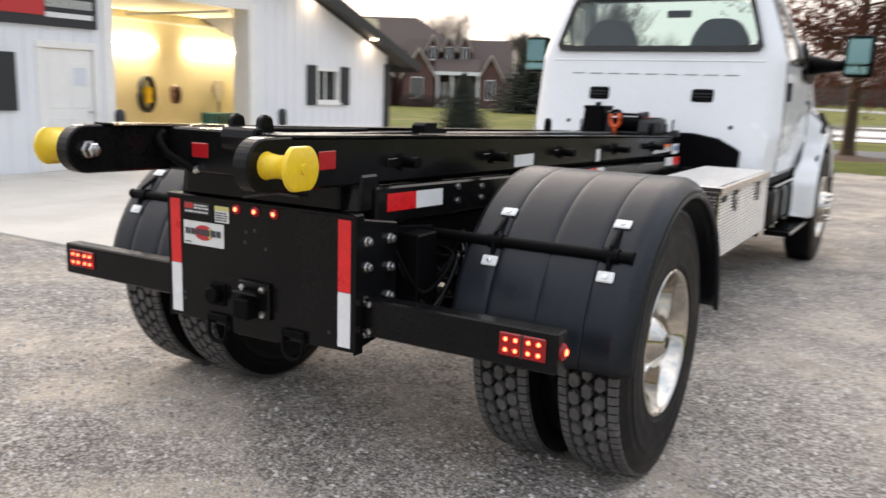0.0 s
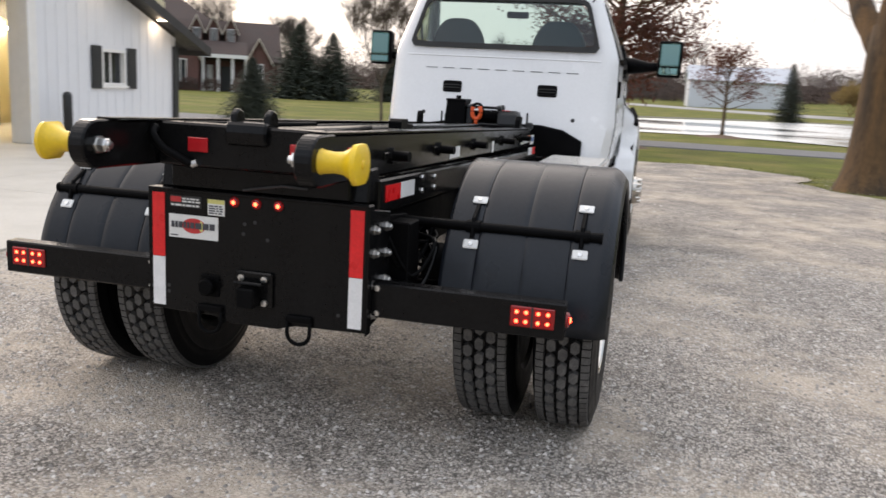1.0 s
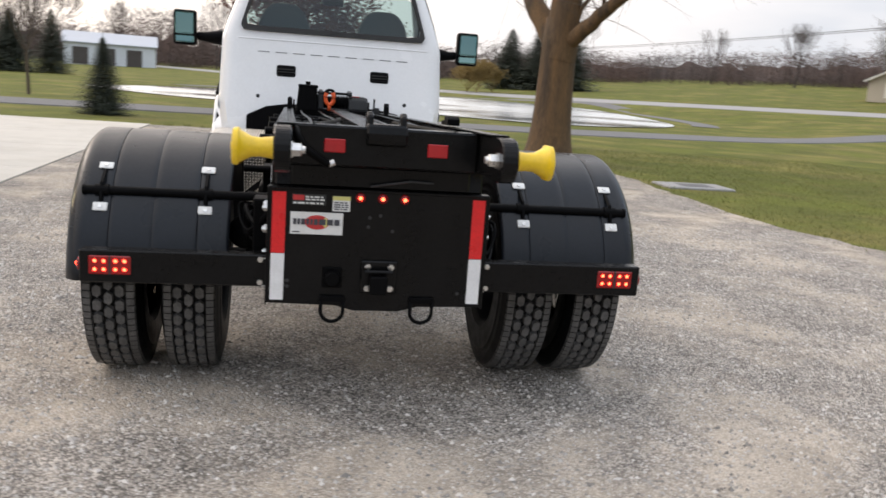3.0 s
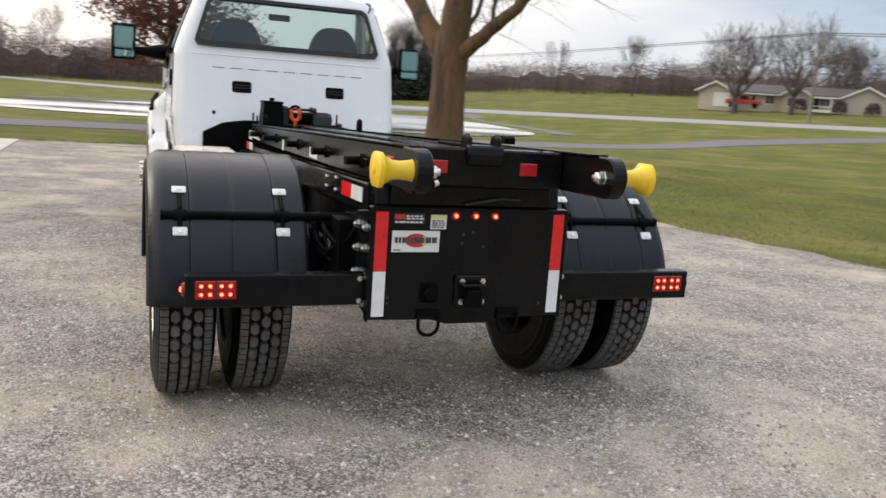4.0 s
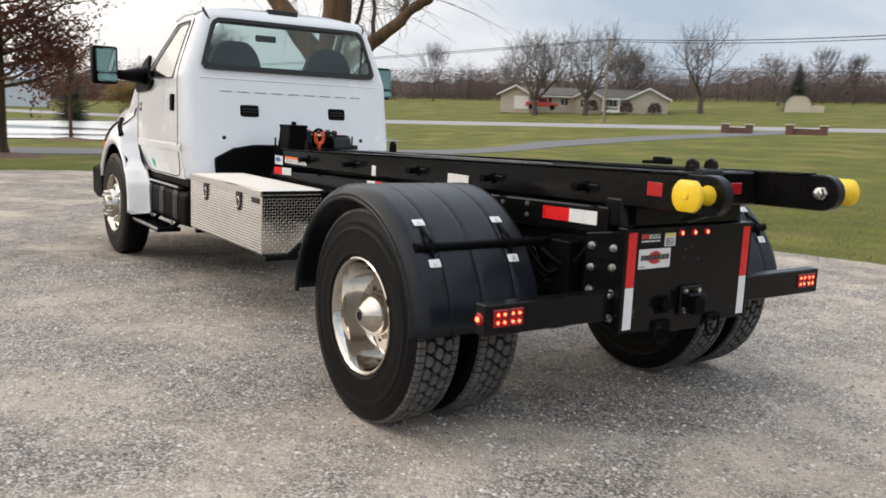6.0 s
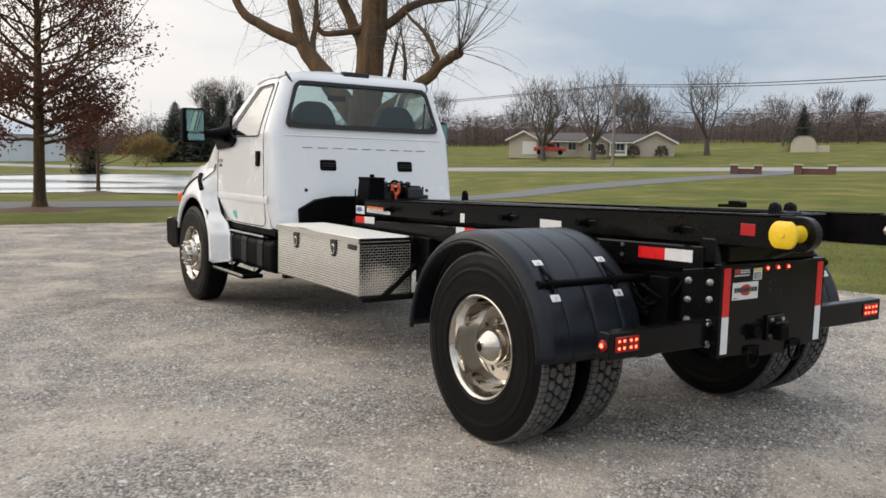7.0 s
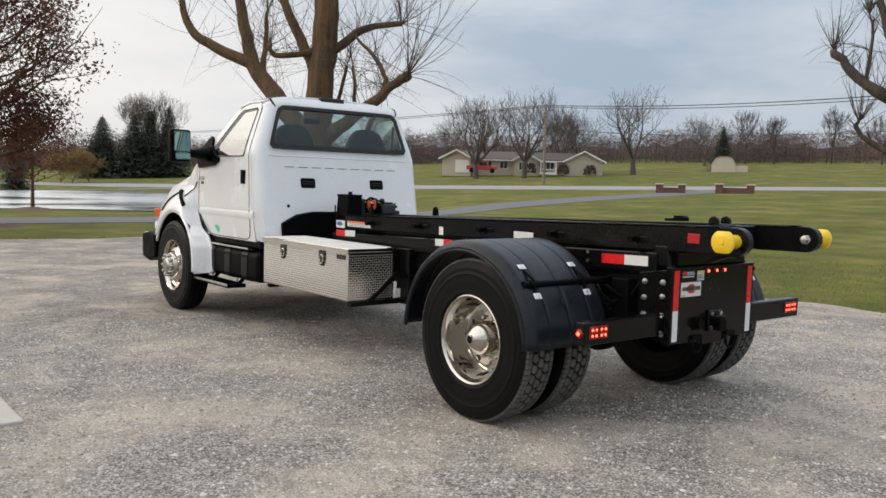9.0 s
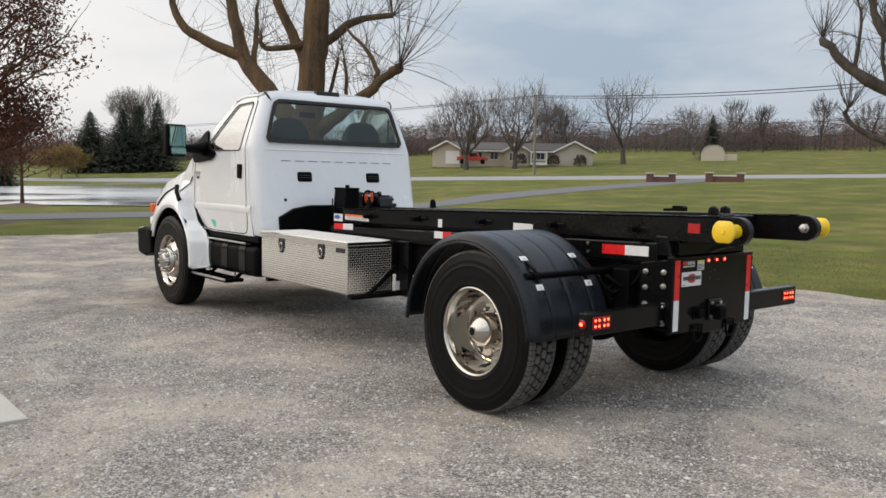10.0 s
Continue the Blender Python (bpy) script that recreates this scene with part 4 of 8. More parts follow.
part("badge_centre", prism([(-0.252, 0.957), (-0.234, 0.980), (-0.216, 0.957), (-0.234, 0.934)], -0.0060, -0.0047, "y"), M_LABELYEL, deco)
flat_bars(deco, -0.368, -0.174, 0.938, 0.980, 1, M_INK, -0.0072, 4, "lettering")
part("print_line", box((-0.372, -0.0046, 0.912), (-0.34, -0.0036, 0.917)), M_INK, deco)
warn = part("warning_label", box((-0.375, -0.0030, 1.030), (-0.235, -0.0005, 1.076), 0), M_SEAM, tail, "dark label with a red panel and white print")
part("red_panel", box((-0.372, -0.0042, 1.050), (-0.325, -0.0029, 1.072)), M_LABELRED, warn)
flat_bars(warn, -0.32, -0.24, 1.048, 1.070, 2, M_LABEL, -0.0042, 7)
flat_bars(warn, -0.37, -0.24, 1.032, 1.044, 1, M_LABEL, -0.0042, 8)
yel = part("data_label", box((-0.206, -0.0030, 1.008), (-0.132, -0.0005, 1.072), 0), M_LABEL, tail, "small white data label with a yellow head")
part("yellow_head", box((-0.206, -0.0042, 1.055), (-0.132, -0.0029, 1.072)), M_LABELYEL, yel)
flat_bars(yel, -0.200, -0.140, 1.012, 1.050, 4, M_INK, -0.0042, 9)
for x in (-0.090, 0.006, 0.101):
    l_ = part("marker_lamp", shifted(lathe([(0.012, 0.022), (-0.004, 0.021), (-0.010, 0.016), (-0.012, 0.0)], "y", 20), pose(x, 0, 1.069)), M_LENS, tail, "small round red marker lamp, lit", True)
    part("diode", shifted(lathe([(-0.011, 0.0085), (-0.0145, 0.006), (-0.0155, 0.0)], "y", 12), pose(x, 0, 1.069)), M_LED, l_)
bm = bmesh.new()
add_pipe(bm, [(-0.05, -0.004, 1.12), (0.03, -0.012, 1.135), (0.12, -0.012, 1.15), (0.22, -0.004, 1.146)], 0.005, 6)
part("cable", bm, M_SEAM, tail)
hitch = part("hitch_bracket", box((-0.075, -0.020, 0.655), (0.085, -0.001, 0.800), 0.006), M_BLACK, tail, "black pintle hitch bracket with zinc bolts")
for x, z in ((-0.045, 0.775), (0.055, 0.775), (-0.045, 0.680), (0.055, 0.680)):
    part("bolt", shifted(lathe([(-0.019, 0.015), (-0.030, 0.014), (-0.031, 0.0)], "y", 6), pose(x, 0, z)), M_ZINC, hitch)
part("hitch_tube", bevelled(shifted(box((-0.038, -0.085, 0.665), (0.038, -0.015, 0.745)), Matrix.Identity(4)), 0.006), M_BLACKMATT, hitch)
part("hitch_pin", tube((-0.06, -0.055, 0.76), (0.06, -0.055, 0.76), 0.009), M_BLACK, hitch)
part("electric_socket", shifted(lathe([(0.0, 0.034), (-0.040, 0.034), (-0.048, 0.028), (-0.048, 0.0)], "y", 18), pose(-0.195, 0, 0.72)), M_BLACKMATT, tail)
part("socket_frame", box((-0.237, -0.008, 0.675), (-0.153, -0.001, 0.765), 0.004), M_BLACKMATT, tail)
for x in (-0.191, 0.199):
    bm = bmesh.new()
    pts = [(x + 0.048 * math.cos(a), -0.014, 0.572 + 0.046 * math.sin(a)) for a in [math.pi * (1.0 + k / 12) for k in range(13)]]
    add_pipe(bm, [(x - 0.048, -0.012, 0.618)] + pts + [(x + 0.048, -0.012, 0.618)], 0.0085, 8)
    part("chain_loop", bm, M_BLACKMATT, tail, "black steel safety-chain ring", True)
    part("loop_bracket", box((x - 0.055, -0.020, 0.612), (x + 0.055, -0.001, 0.640), 0.004), M_BLACKMATT, tail)

# --- light bars ---
for s in (-1, 1):
    x0, x1 = sorted((s * 0.472, s * 1.235))
    bar = part("light_bar", box((x0, 0.055, 0.655), (x1, 0.130, 0.795), 0.006), M_BLACK, truck, "black square-tube bar carrying the tail lamps")
    xc = s * 1.112
    hous = part("tail_lamp", box((xc - 0.084, 0.047, 0.692), (xc + 0.084, 0.056, 0.772), 0.004), M_LENS, bar, "lit red tail lamp of eight diodes")
    for kx in range(2):
        for ix in range(2):
            for iz in range(2):
                x, z = xc + (kx - 0.5) * 0.082 + (ix - 0.5) * 0.036, 0.732 + (iz - 0.5) * 0.036
                part("diode", shifted(lathe([(0.0475, 0.0075), (0.0445, 0.0065), (0.043, 0.0)], "y", 12), pose(x, 0, z)), M_LED, hous)
    part("lamp_divider", box((xc - 0.004, 0.045, 0.692), (xc + 0.004, 0.048, 0.772)), M_SEAM, hous)
    bm = lathe([(0.0, 0.030), (0.008, 0.029), (0.014, 0.020), (0.015, 0.0)], "x", 20)
    if s < 0:
        bm = mirrored(bm)
    sl = part("side_marker", shifted(bm, pose(s * 1.2345, 0.093, 0.728)), M_LENS, bar, "round red side marker lamp, lit")
    bm = lathe([(0.014, 0.012), (0.019, 0.009), (0.020, 0.0)], "x", 12)
    if s < 0:
        bm = mirrored(bm)
    part("diode", shifted(bm, pose(s * 1.2345, 0.093, 0.728)), M_LED, sl)
    part("bar_bolt", shifted(lathe([(0.055, 0.013), (0.046, 0.012), (0.045, 0.0)], "y", 6), pose(s * 0.50, 0, 0.775)), M_ZINC, bar)
    part("bar_bolt", shifted(lathe([(0.055, 0.013), (0.046, 0.012), (0.045, 0.0)], "y", 6), pose(s * 0.50, 0, 0.675)), M_ZINC, bar)

# --- rear fenders ---
FC_Y, FC_Z, FR = 1.045, 0.535, 0.680


def fender_point(x, a, r):
    return Vector((x, FC_Y - r * math.cos(a), FC_Z + r * math.sin(a)))


for s in (-1, 1):
    def fsurf(u, a):
        x = s * u
        edge = max(0.0, (u - 1.305) / 0.06)
        r = FR - 0.052 * edge ** 1.8
        for seam in (0.80, 1.0, 1.19):
            r -= 0.005 * math.exp(-((u - seam) / 0.007) ** 2)
        return fender_point(x, a, r)

    us = sorted(set([0.655 + 0.71 * k / 40 for k in range(41)] + [0.793, 0.80, 0.807, 0.993, 1.0, 1.007, 1.183, 1.19, 1.197, 1.335, 1.345, 1.355, 1.365]))
    angs = [radians(4 + (178 - 4) * k / 48) for k in range(49)]
    fen = part("rear_fender", thicken(grid_surface(us, angs, fsurf), -0.012), M_POLY, truck, "black moulded half-round poly fender with white clip pads", True)
    bm = bmesh.new()
    add_pipe(bm, [fender_point(s * 1.364, a, FR - 0.058) for a in angs], 0.013, 8)
    part("rolled_edge", bm, M_POLY, fen, "", True)
    rod = part("fender_rod", tube((s * 0.40, 0.508, 0.978), (s * 1.310, 0.508, 0.978), 0.021, seg=14), M_BLACKMATT, truck, "black tube carrying the fender")
    part("rod_cap", tube((s * 1.306, 0.508, 0.978), (s * 1.317, 0.508, 0.978), 0.024, seg=14), M_BLACKMATT, rod)
    rod2 = part("fender_rod", tube((s * 0.40, 1.600, 0.985), (s * 1.30, 1.600, 0.985), 0.021, seg=14), M_BLACKMATT, truck)
    for x in (0.77, 1.233):
        for ang in (51.5, 32.5):
            a = radians(ang)
            c = fender_point(s * x, a, FR + 0.016)
            q = Matrix.Translation(c) @ pose(0, 0, 0, 90 - ang, 0, 0)
            pad = part("clip_pad", box((-0.032, -0.021, -0.002), (0.032, 0.021, 0.005), 0.004, q), M_LABEL, fen, "square white plastic clip pad")
            part("clip_screw", shifted(lathe([(0.0045, 0.011), (0.009, 0.010), (0.010, 0.0)], "z", 8), q), M_ZINC, pad)
        strap = bmesh.new()
        add_pipe(strap, [fender_point(s * x, radians(49), FR + 0.014), fender_point(s * x, radians(45), FR + 0.026), fender_point(s * x, radians(41.5), FR + 0.040),
                         fender_point(s * x, radians(38), FR + 0.028), fender_point(s * x, radians(35), FR + 0.014)], 0.010, 6)
        part("clip_strap", strap, M_BLACKMATT, fen)
        part("rod_clamp", tube((s * x - 0.03, 0.508, 0.978), (s * x + 0.03, 0.508, 0.978), 0.028, seg=14), M_BLACKMATT, rod)

# --- hoist ---
for s in (-1, 1):
    x0, x1 = sorted((s * 0.392, s * 0.442))
    outline = [(-0.42, 1.212), (4.0, 1.115), (4.0, 1.250), (-0.42, 1.384)]
    arc = [(-0.42 - 0.086 * math.sin(math.pi * k / 10), 1.298 + 0.086 * math.cos(math.pi * k / 10)) for k in range(1, 10)]
    rail = part("hoist_rail", prism(outline + arc, x0, x1, "x", 0.008), M_BLACK, truck, "long black steel hoist rail with guide pins")
    part("top_edge", add_prism(bmesh.new(), [(-0.35, 1.3845), (4.0, 1.2505), (4.0, 1.256), (-0.35, 1.390)], min(s * 0.375, s * 0.445), max(s * 0.375, s * 0.445)), M_BLACK, rail)
    x0, x1 = sorted((s * 0.388, s * 0.452))
    ear = part("roller_ear", prism([(-0.30, 1.212), (-0.30, 1.384)] + [(-0.42 - 0.086 * math.sin(math.pi * k / 12), 1.298 + 0.086 * math.cos(math.pi * k / 12)) for k in range(13)], x0, x1, "x", 0.006), M_BLACK, rail)
    bm = lathe([(0.0, 0.034), (0.006, 0.034), (0.0065, 0.027), (0.034, 0.026), (0.038, 0.020), (0.038, 0.0)], "x", 6)
    if s > 0:
        bm = mirrored(bm)
    nut = part("pin_nut", shifted(bm, pose(s * 0.388, -0.42, 1.298)), M_ZINC, ear, "bright zinc hex nut on the roller's pin")
    bm = lathe([(0.036, 0.015), (0.050, 0.014), (0.052, 0.0)], "x", 14)
    if s > 0:
        bm = mirrored(bm)
    part("pin_end", shifted(bm, pose(s * 0.388, -0.42, 1.298)), M_ZINC, ear)
    # yellow guide roller, flared to an eight-sided outer flange
    prof = [(0.0, 0.044), (0.010, 0.040), (0.050, 0.035), (0.080, 0.038), (0.106, 0.052), (0.120, 0.066), (0.126, 0.076), (0.142, 0.075), (0.146, 0.068), (0.146, 0.016), (0.152, 0.014), (0.153, 0.0)]
    bm = lathe(prof, "x", 40)
    for v in bm.verts:
        if v.co.x > 0.11:
            r = math.hypot(v.co.y, v.co.z)
            if r > 0.05:
                t = math.atan2(v.co.z, v.co.y)
                k = min(1.0, 0.066 * (r / 0.076) / (r * max(abs(math.sin(t)), 1e-3))) if abs(math.sin(t)) > 0.84 else 1.0
                v.co.y *= k
                v.co.z *= k
    if s < 0:
        bm = mirrored(bm)
    rol = part("guide_roller", shifted(bm, pose(s * 0.450, -0.42, 1.300)), M_YELLOW, rail, "yellow-painted flanged guide roller", False)
    smooth_by_angle(rol, 40)
    # guide pins along the outer side
    for y, L in ((0.33, 0.085), (1.08, 0.085), (1.87, 0.085), (2.73, 0.10), (3.50, 0.085)):
        z = 1.278 + rake(y) * 0.85
        p = part("guide_pin", tube((s * 0.44, y, z), (s * (0.44 + L), y - 0.01, z), 0.021, seg=14), M_BLACKMATT, rail)
        part("pin_collar", tube((s * 0.441, y, z), (s * 0.458, y, z), 0.034, seg=16), M_BLACK, p)
        part("pin_plate", box((min(s * 0.442, s * 0.450), y - 0.10, z - 0.016), (max(s * 0.442, s * 0.450), y - 0.01, z + 0.016), 0.003), M_BLACK, p)
    def tag(y0, y1, z0, z1, material, lab, name="side_label"):
        a, b_ = sorted((s * 0.4405, s * 0.4445))
        return part(name, add_prism(bmesh.new(), [(y0, z0), (y1, z0), (y1, z1), (y0, z1)], a, b_), material, rail, lab)

    tag(1.305, 1.52, 1.188, 1.245, M_LABEL, "blank white printed label")
    tag(2.405, 2.46, 1.155, 1.225, M_LABEL, "small white label")
    tag(3.53, 3.95, 1.145, 1.180, M_LABEL, "white warning label with an orange head")
    tag(3.60, 3.95, 1.181, 1.200, M_LABELORG, "orange warning head")
    pic = tag(4.0, 4.16, 1.120, 1.195, M_LABEL, "white label with a blue pictogram")
    a, b_ = sorted((s * 0.4445, s * 0.4455))
    part("pictogram", add_prism(bmesh.new(), [(4.03, 1.155), (4.07, 1.185), (4.14, 1.178), (4.15, 1.150), (4.09, 1.140)], a, b_), M_BLUE, pic)
    for z in (1.153, 1.163, 1.172):
        part("print_line", add_prism(bmesh.new(), [(3.56, z), (3.92, z), (3.92, z + 0.003), (3.56, z + 0.003)], a, b_), M_INK, pic)
    a, b_ = sorted((s * 0.4405, s * 0.446))
    part("reflector", box((a, -0.165, 1.268), (b_, -0.075, 1.330), 0.002), M_REFLECT, rail, "dull red side reflector")
    # upright stop on the rail
    if s > 0:
        part("rail_stop", prism([(0.52, 1.37), (0.70, 1.365), (0.70, 1.385), (0.62, 1.39), (0.62, 1.410), (0.54, 1.412), (0.52, 1.40)], min(s * 0.36, s * 0.42), max(s * 0.36, s * 0.42), "x", 0.003), M_BLACKMATT, rail)
    part("front_stop", prism([(3.55, 1.25), (3.62, 1.25), (3.61, 1.34), (3.585, 1.36), (3.56, 1.33)], s * 0.40 - 0.02, s * 0.40 + 0.02, "x", 0.004), M_BLACKMATT, rail)

beam = part("rear_beam", box((-0.390, -0.062, 1.205), (0.390, 0.03, 1.372), 0.008), M_BLACK, truck, "black cross beam with two red reflectors")
for x in (-0.212, 0.217):
    part("reflector", box((x - 0.043, -0.0685, 1.262), (x + 0.043, -0.0615, 1.318), 0.003), M_REFLECT, beam, "square red reflector")
bm = prism([(-0.075, 1.30), (-0.055, 1.295), (-0.03, 1.385), (-0.055, 1.392), (-0.082, 1.385), (-0.092, 1.35), (-0.088, 1.315)], -0.085, 0.085, "x", 0.008)
part("pivot_knuckle", bm, M_BLACK, beam)
bm = bmesh.new()
add_pipe(bm, spline([(-0.372, -0.10, 1.352), (-0.365, -0.13, 1.325), (-0.33, -0.12, 1.275), (-0.27, -0.09, 1.235), (-0.235, -0.075, 1.212)], 4), 0.016, 8)
part("hose", bm, M_BLACKMATT, beam, "", True)
part("hose_fitting", tube((-0.235, -0.075, 1.212), (-0.212, -0.070, 1.222), 0.014, seg=10), M_ZINC, beam)
for x in (-0.070, 0.070):
    part("knuckle_lug", prism([(-0.06, 1.36), (0.03, 1.36), (0.015, 1.425), (-0.02, 1.438), (-0.05, 1.42)], x - 0.014, x + 0.014, "x", 0.006), M_BLACK, beam)
# black panels added to darken the gap where bright ground showed through
for s in (-1, 1):
    x0, x1 = sorted((s * 0.27, s * 0.285))
    part("gap_filler", prism([(0.15, 1.10 + rake(0.15)), (4.1, 1.10 + rake(4.1)), (4.1, 1.25 + rake(4.1)), (0.15, 1.25 + rake(0.15))], x0, x1, "x"), M_BLACK, truck)
part("lower_beam", box((-0.385, 0.02, 1.105), (0.385, 0.14, 1.200), 0.008), M_BLACK, truck)
for y in (0.75, 1.55, 2.35, 3.15, 3.85):
    z = 1.30 + rake(y)
    part("rail_tie", box((-0.390, y - 0.035, z - 0.06), (0.390, y + 0.035, z + 0.008), 0.006), M_BLACK, truck)
jib = part("jib_arm", prism([(0.1, 1.235), (3.7, 1.155), (3.7, 1.275), (0.1, 1.36)], -0.066, 0.066, "x", 0.008), M_BLACK, truck, "black telescoping jib arm")
part("jib_tongue", prism([(1.9, 1.21), (3.85, 1.165), (3.85, 1.255), (1.9, 1.315)], -0.052, 0.052, "x", 0.006), M_BLACKMATT, jib)
for x in (-0.30, -0.155, 0.13, 0.32):
    bm = bmesh.new()
    add_pipe(bm, spline([(x, 0.12, 1.335), (x * 0.96, 1.2, 1.318), (x * 1.03, 2.4, 1.285), (x, 3.8, 1.246)], 5), 0.009, 6)
    part("hydraulic_line", bm, M_BLACK, jib, "thin black steel hydraulic line", True)
for x in (-0.22, 0.22):
    cyl = part("hydraulic_cylinder", tube((x, 0.55, 1.16), (x, 2.5, 1.16 + rake(2.0)), 0.052, seg=18), M_BLACK, truck, "black hydraulic cylinder with a bright rod")
    part("rod", tube((x, 2.5, 1.107), (x, 3.7, 1.09), 0.024, seg=14), M_ZINC, cyl)
    bm = bmesh.new()
    add_pipe(bm, spline([(x * 0.7, 0.3, 1.20), (x * 0.75, 1.2, 1.28), (x * 0.6, 2.4, 1.25), (x * 0.7, 3.6, 1.2)], 6), 0.011, 6)
    part("hose", bm, M_BLACKMATT, truck, "", True)
    bm = bmesh.new()
    add_pipe(bm, [(x * 1.35, -0.02, 1.365), (x * 0.9, 0.5, 1.352), (x * 0.65, 0.9, 1.345)], 0.011, 8)
    part("brace", bm, M_BLACKMATT, truck)
# latch and pump group in front of the cab
grp = part("valve_block", prism([(-0.520, 1.19), (-0.330, 1.19), (-0.338, 1.418), (-0.500, 1.418)], 3.92, 4.14, "y", 0.014, 2), M_BLACKMATT, truck, "black hydraulic valve box behind the cab")
part("box_cap", tube((-0.42, 4.02, 1.42), (-0.42, 4.02, 1.452), 0.022, seg=10), M_BLACKMATT, grp)
part("box_lid", box((-0.506, 3.915, 1.400), (-0.332, 4.145, 1.424), 0.006), M_BLACKMATT, grp)
hook = bmesh.new()
HX, HZ = -0.228, -0.022
add_pipe(hook, spline([(HX - 0.030, 3.90, HZ + 1.385), (HX - 0.037, 3.90, HZ + 1.345), (HX - 0.027, 3.90, HZ + 1.305), (HX, 3.90, HZ + 1.285), (HX + 0.027, 3.90, HZ + 1.305), (HX + 0.037, 3.90, HZ + 1.345),
                       (HX + 0.025, 3.90, HZ + 1.392)], 5), 0.018, 8)
add_pipe(hook, [(HX - 0.002, 3.90, HZ + 1.29), (HX, 3.90, HZ + 1.235)], 0.015, 8)
lift = part("lift_hook", hook, M_ORANGE, truck, "orange-painted lifting hook", True)
part("hook_pin", tube((HX - 0.046, 3.90, HZ + 1.362), (HX + 0.046, 3.90, HZ + 1.362), 0.010, seg=10), M_ZINC, lift, "bright steel clevis pin")
bm = bmesh.new()
add_pipe(bm, spline([(HX - 0.045, 3.93, 1.30), (HX - 0.040, 3.92, 1.37), (HX, 3.92, 1.392), (HX + 0.040, 3.92, 1.372), (HX + 0.050, 3.93, 1.30)], 4), 0.012, 8)
part("hook_bail", bm, M_BLACKMATT, lift, "", True)
# winch: bed, two end housings, rope drum between them, tie rods over the top
winch = part("winch", box((-0.525, 3.93, 1.165), (0.150, 4.15, 1.222), 0.008), M_BLACKMATT, truck, "black electric winch behind the cab with a grey motor housing")
part("end_housing", prism([(3.945, 1.22), (4.135, 1.22), (4.125, 1.345), (4.10, 1.372), (3.985, 1.372), (3.955, 1.345)], -0.325, -0.275, "x", 0.008, 2), M_WINCH, winch)
drum = bmesh.new()
add_tube(drum, (-0.275, 4.04, 1.285), (-0.055, 4.04, 1.285), 0.046, seg=20)
part("rope_drum", drum, M_BLACKMATT, winch, "", True)
for k in range(9):
    bm = bmesh.new()
    add_pipe(bm, [(-0.262 + 0.024 * k, 4.04 + 0.053 * math.cos(a), 1.285 + 0.053 * math.sin(a)) for a in [2 * math.pi * q / 18 for q in range(19)]], 0.009, 6)
    part("rope_wrap", bm, M_BLACKMATT, winch, "", True)
part("motor_housing", prism([(3.935, 1.22), (4.145, 1.22), (4.130, 1.315), (4.10, 1.340), (3.985, 1.340), (3.950, 1.315)], -0.055, 0.118, "x", 0.016, 2), M_WINCH, winch, "dark grey motor housing")
for k in range(5):
    part("cooling_fin", box((-0.030 + 0.026 * k, 3.952, 1.332), (-0.022 + 0.026 * k, 4.12, 1.346), 0.002), M_WINCH, winch)
part("red_mark", box((-0.030, 3.990, 1.339), (0.040, 4.040, 1.3475), 0.001), M_LABELRED, winch)
for y in (3.975, 4.105):
    rod3 = part("tie_rod", tube((-0.330, y, 1.362), (-0.030, y, 1.362), 0.011, seg=10), M_BLACK, winch)
    for x in (-0.302, -0.045):
        part("rod_bolt", tube((x, y, 1.345), (x, y, 1.388), 0.014, seg=6), M_ZINC if y < 4 else M_BLACKMATT, rod3)
        part("rod_eye", shifted(lathe([(-0.018, 0.0), (-0.018, 0.022), (0.018, 0.022), (0.018, 0.0)], "x", 12), pose(x, y, 1.362)), M_WINCH, rod3)
part("gear_cover", tube((-0.352, 4.04, 1.285), (-0.322, 4.04, 1.285), 0.062, seg=20), M_WINCH, winch, "", True)
for x, z in ((-0.575, 1.31), (-0.540, 1.285), (0.135, 1.30), (0.185, 1.335)):
    part("cable_stub", tube((x, 4.06, 1.14), (x, 4.06, z), 0.008, seg=6), M_BLACKMATT, winch)
part("relay", box((0.175, 4.03, 1.20), (0.235, 4.10, 1.255), 0.008), M_WINCH, winch)
# the whole group sits close to the cab, a little off the middle
for ob in (grp, lift, winch):
    ob.location += Vector((0.175, 0.20, 0.035))


# --- cab ---
def half_width(z):
    """Half the cab's width by height, with the tumblehome of the glasshouse."""
    if z < 1.25:
        return 1.025 + 0.045 * (z - 0.93) / 0.32
    if z < 1.85:
        return 1.07 - 0.02 * (z - 1.25) / 0.6
    return 1.05 - 0.200 * ((z - 1.85) / 0.58) ** 1.15


def back_y(x, z):
    y = 4.655 + 0.165 * (z - 0.95)
    d = half_width(z) - abs(x)
    r = 0.12
    if d < r:
        y += r - math.sqrt(max(0.0, r * r - (r - max(d, 0)) ** 2))
    if z > 2.40:
        y += 0.9 * (z - 2.40) ** 1.3
    return y


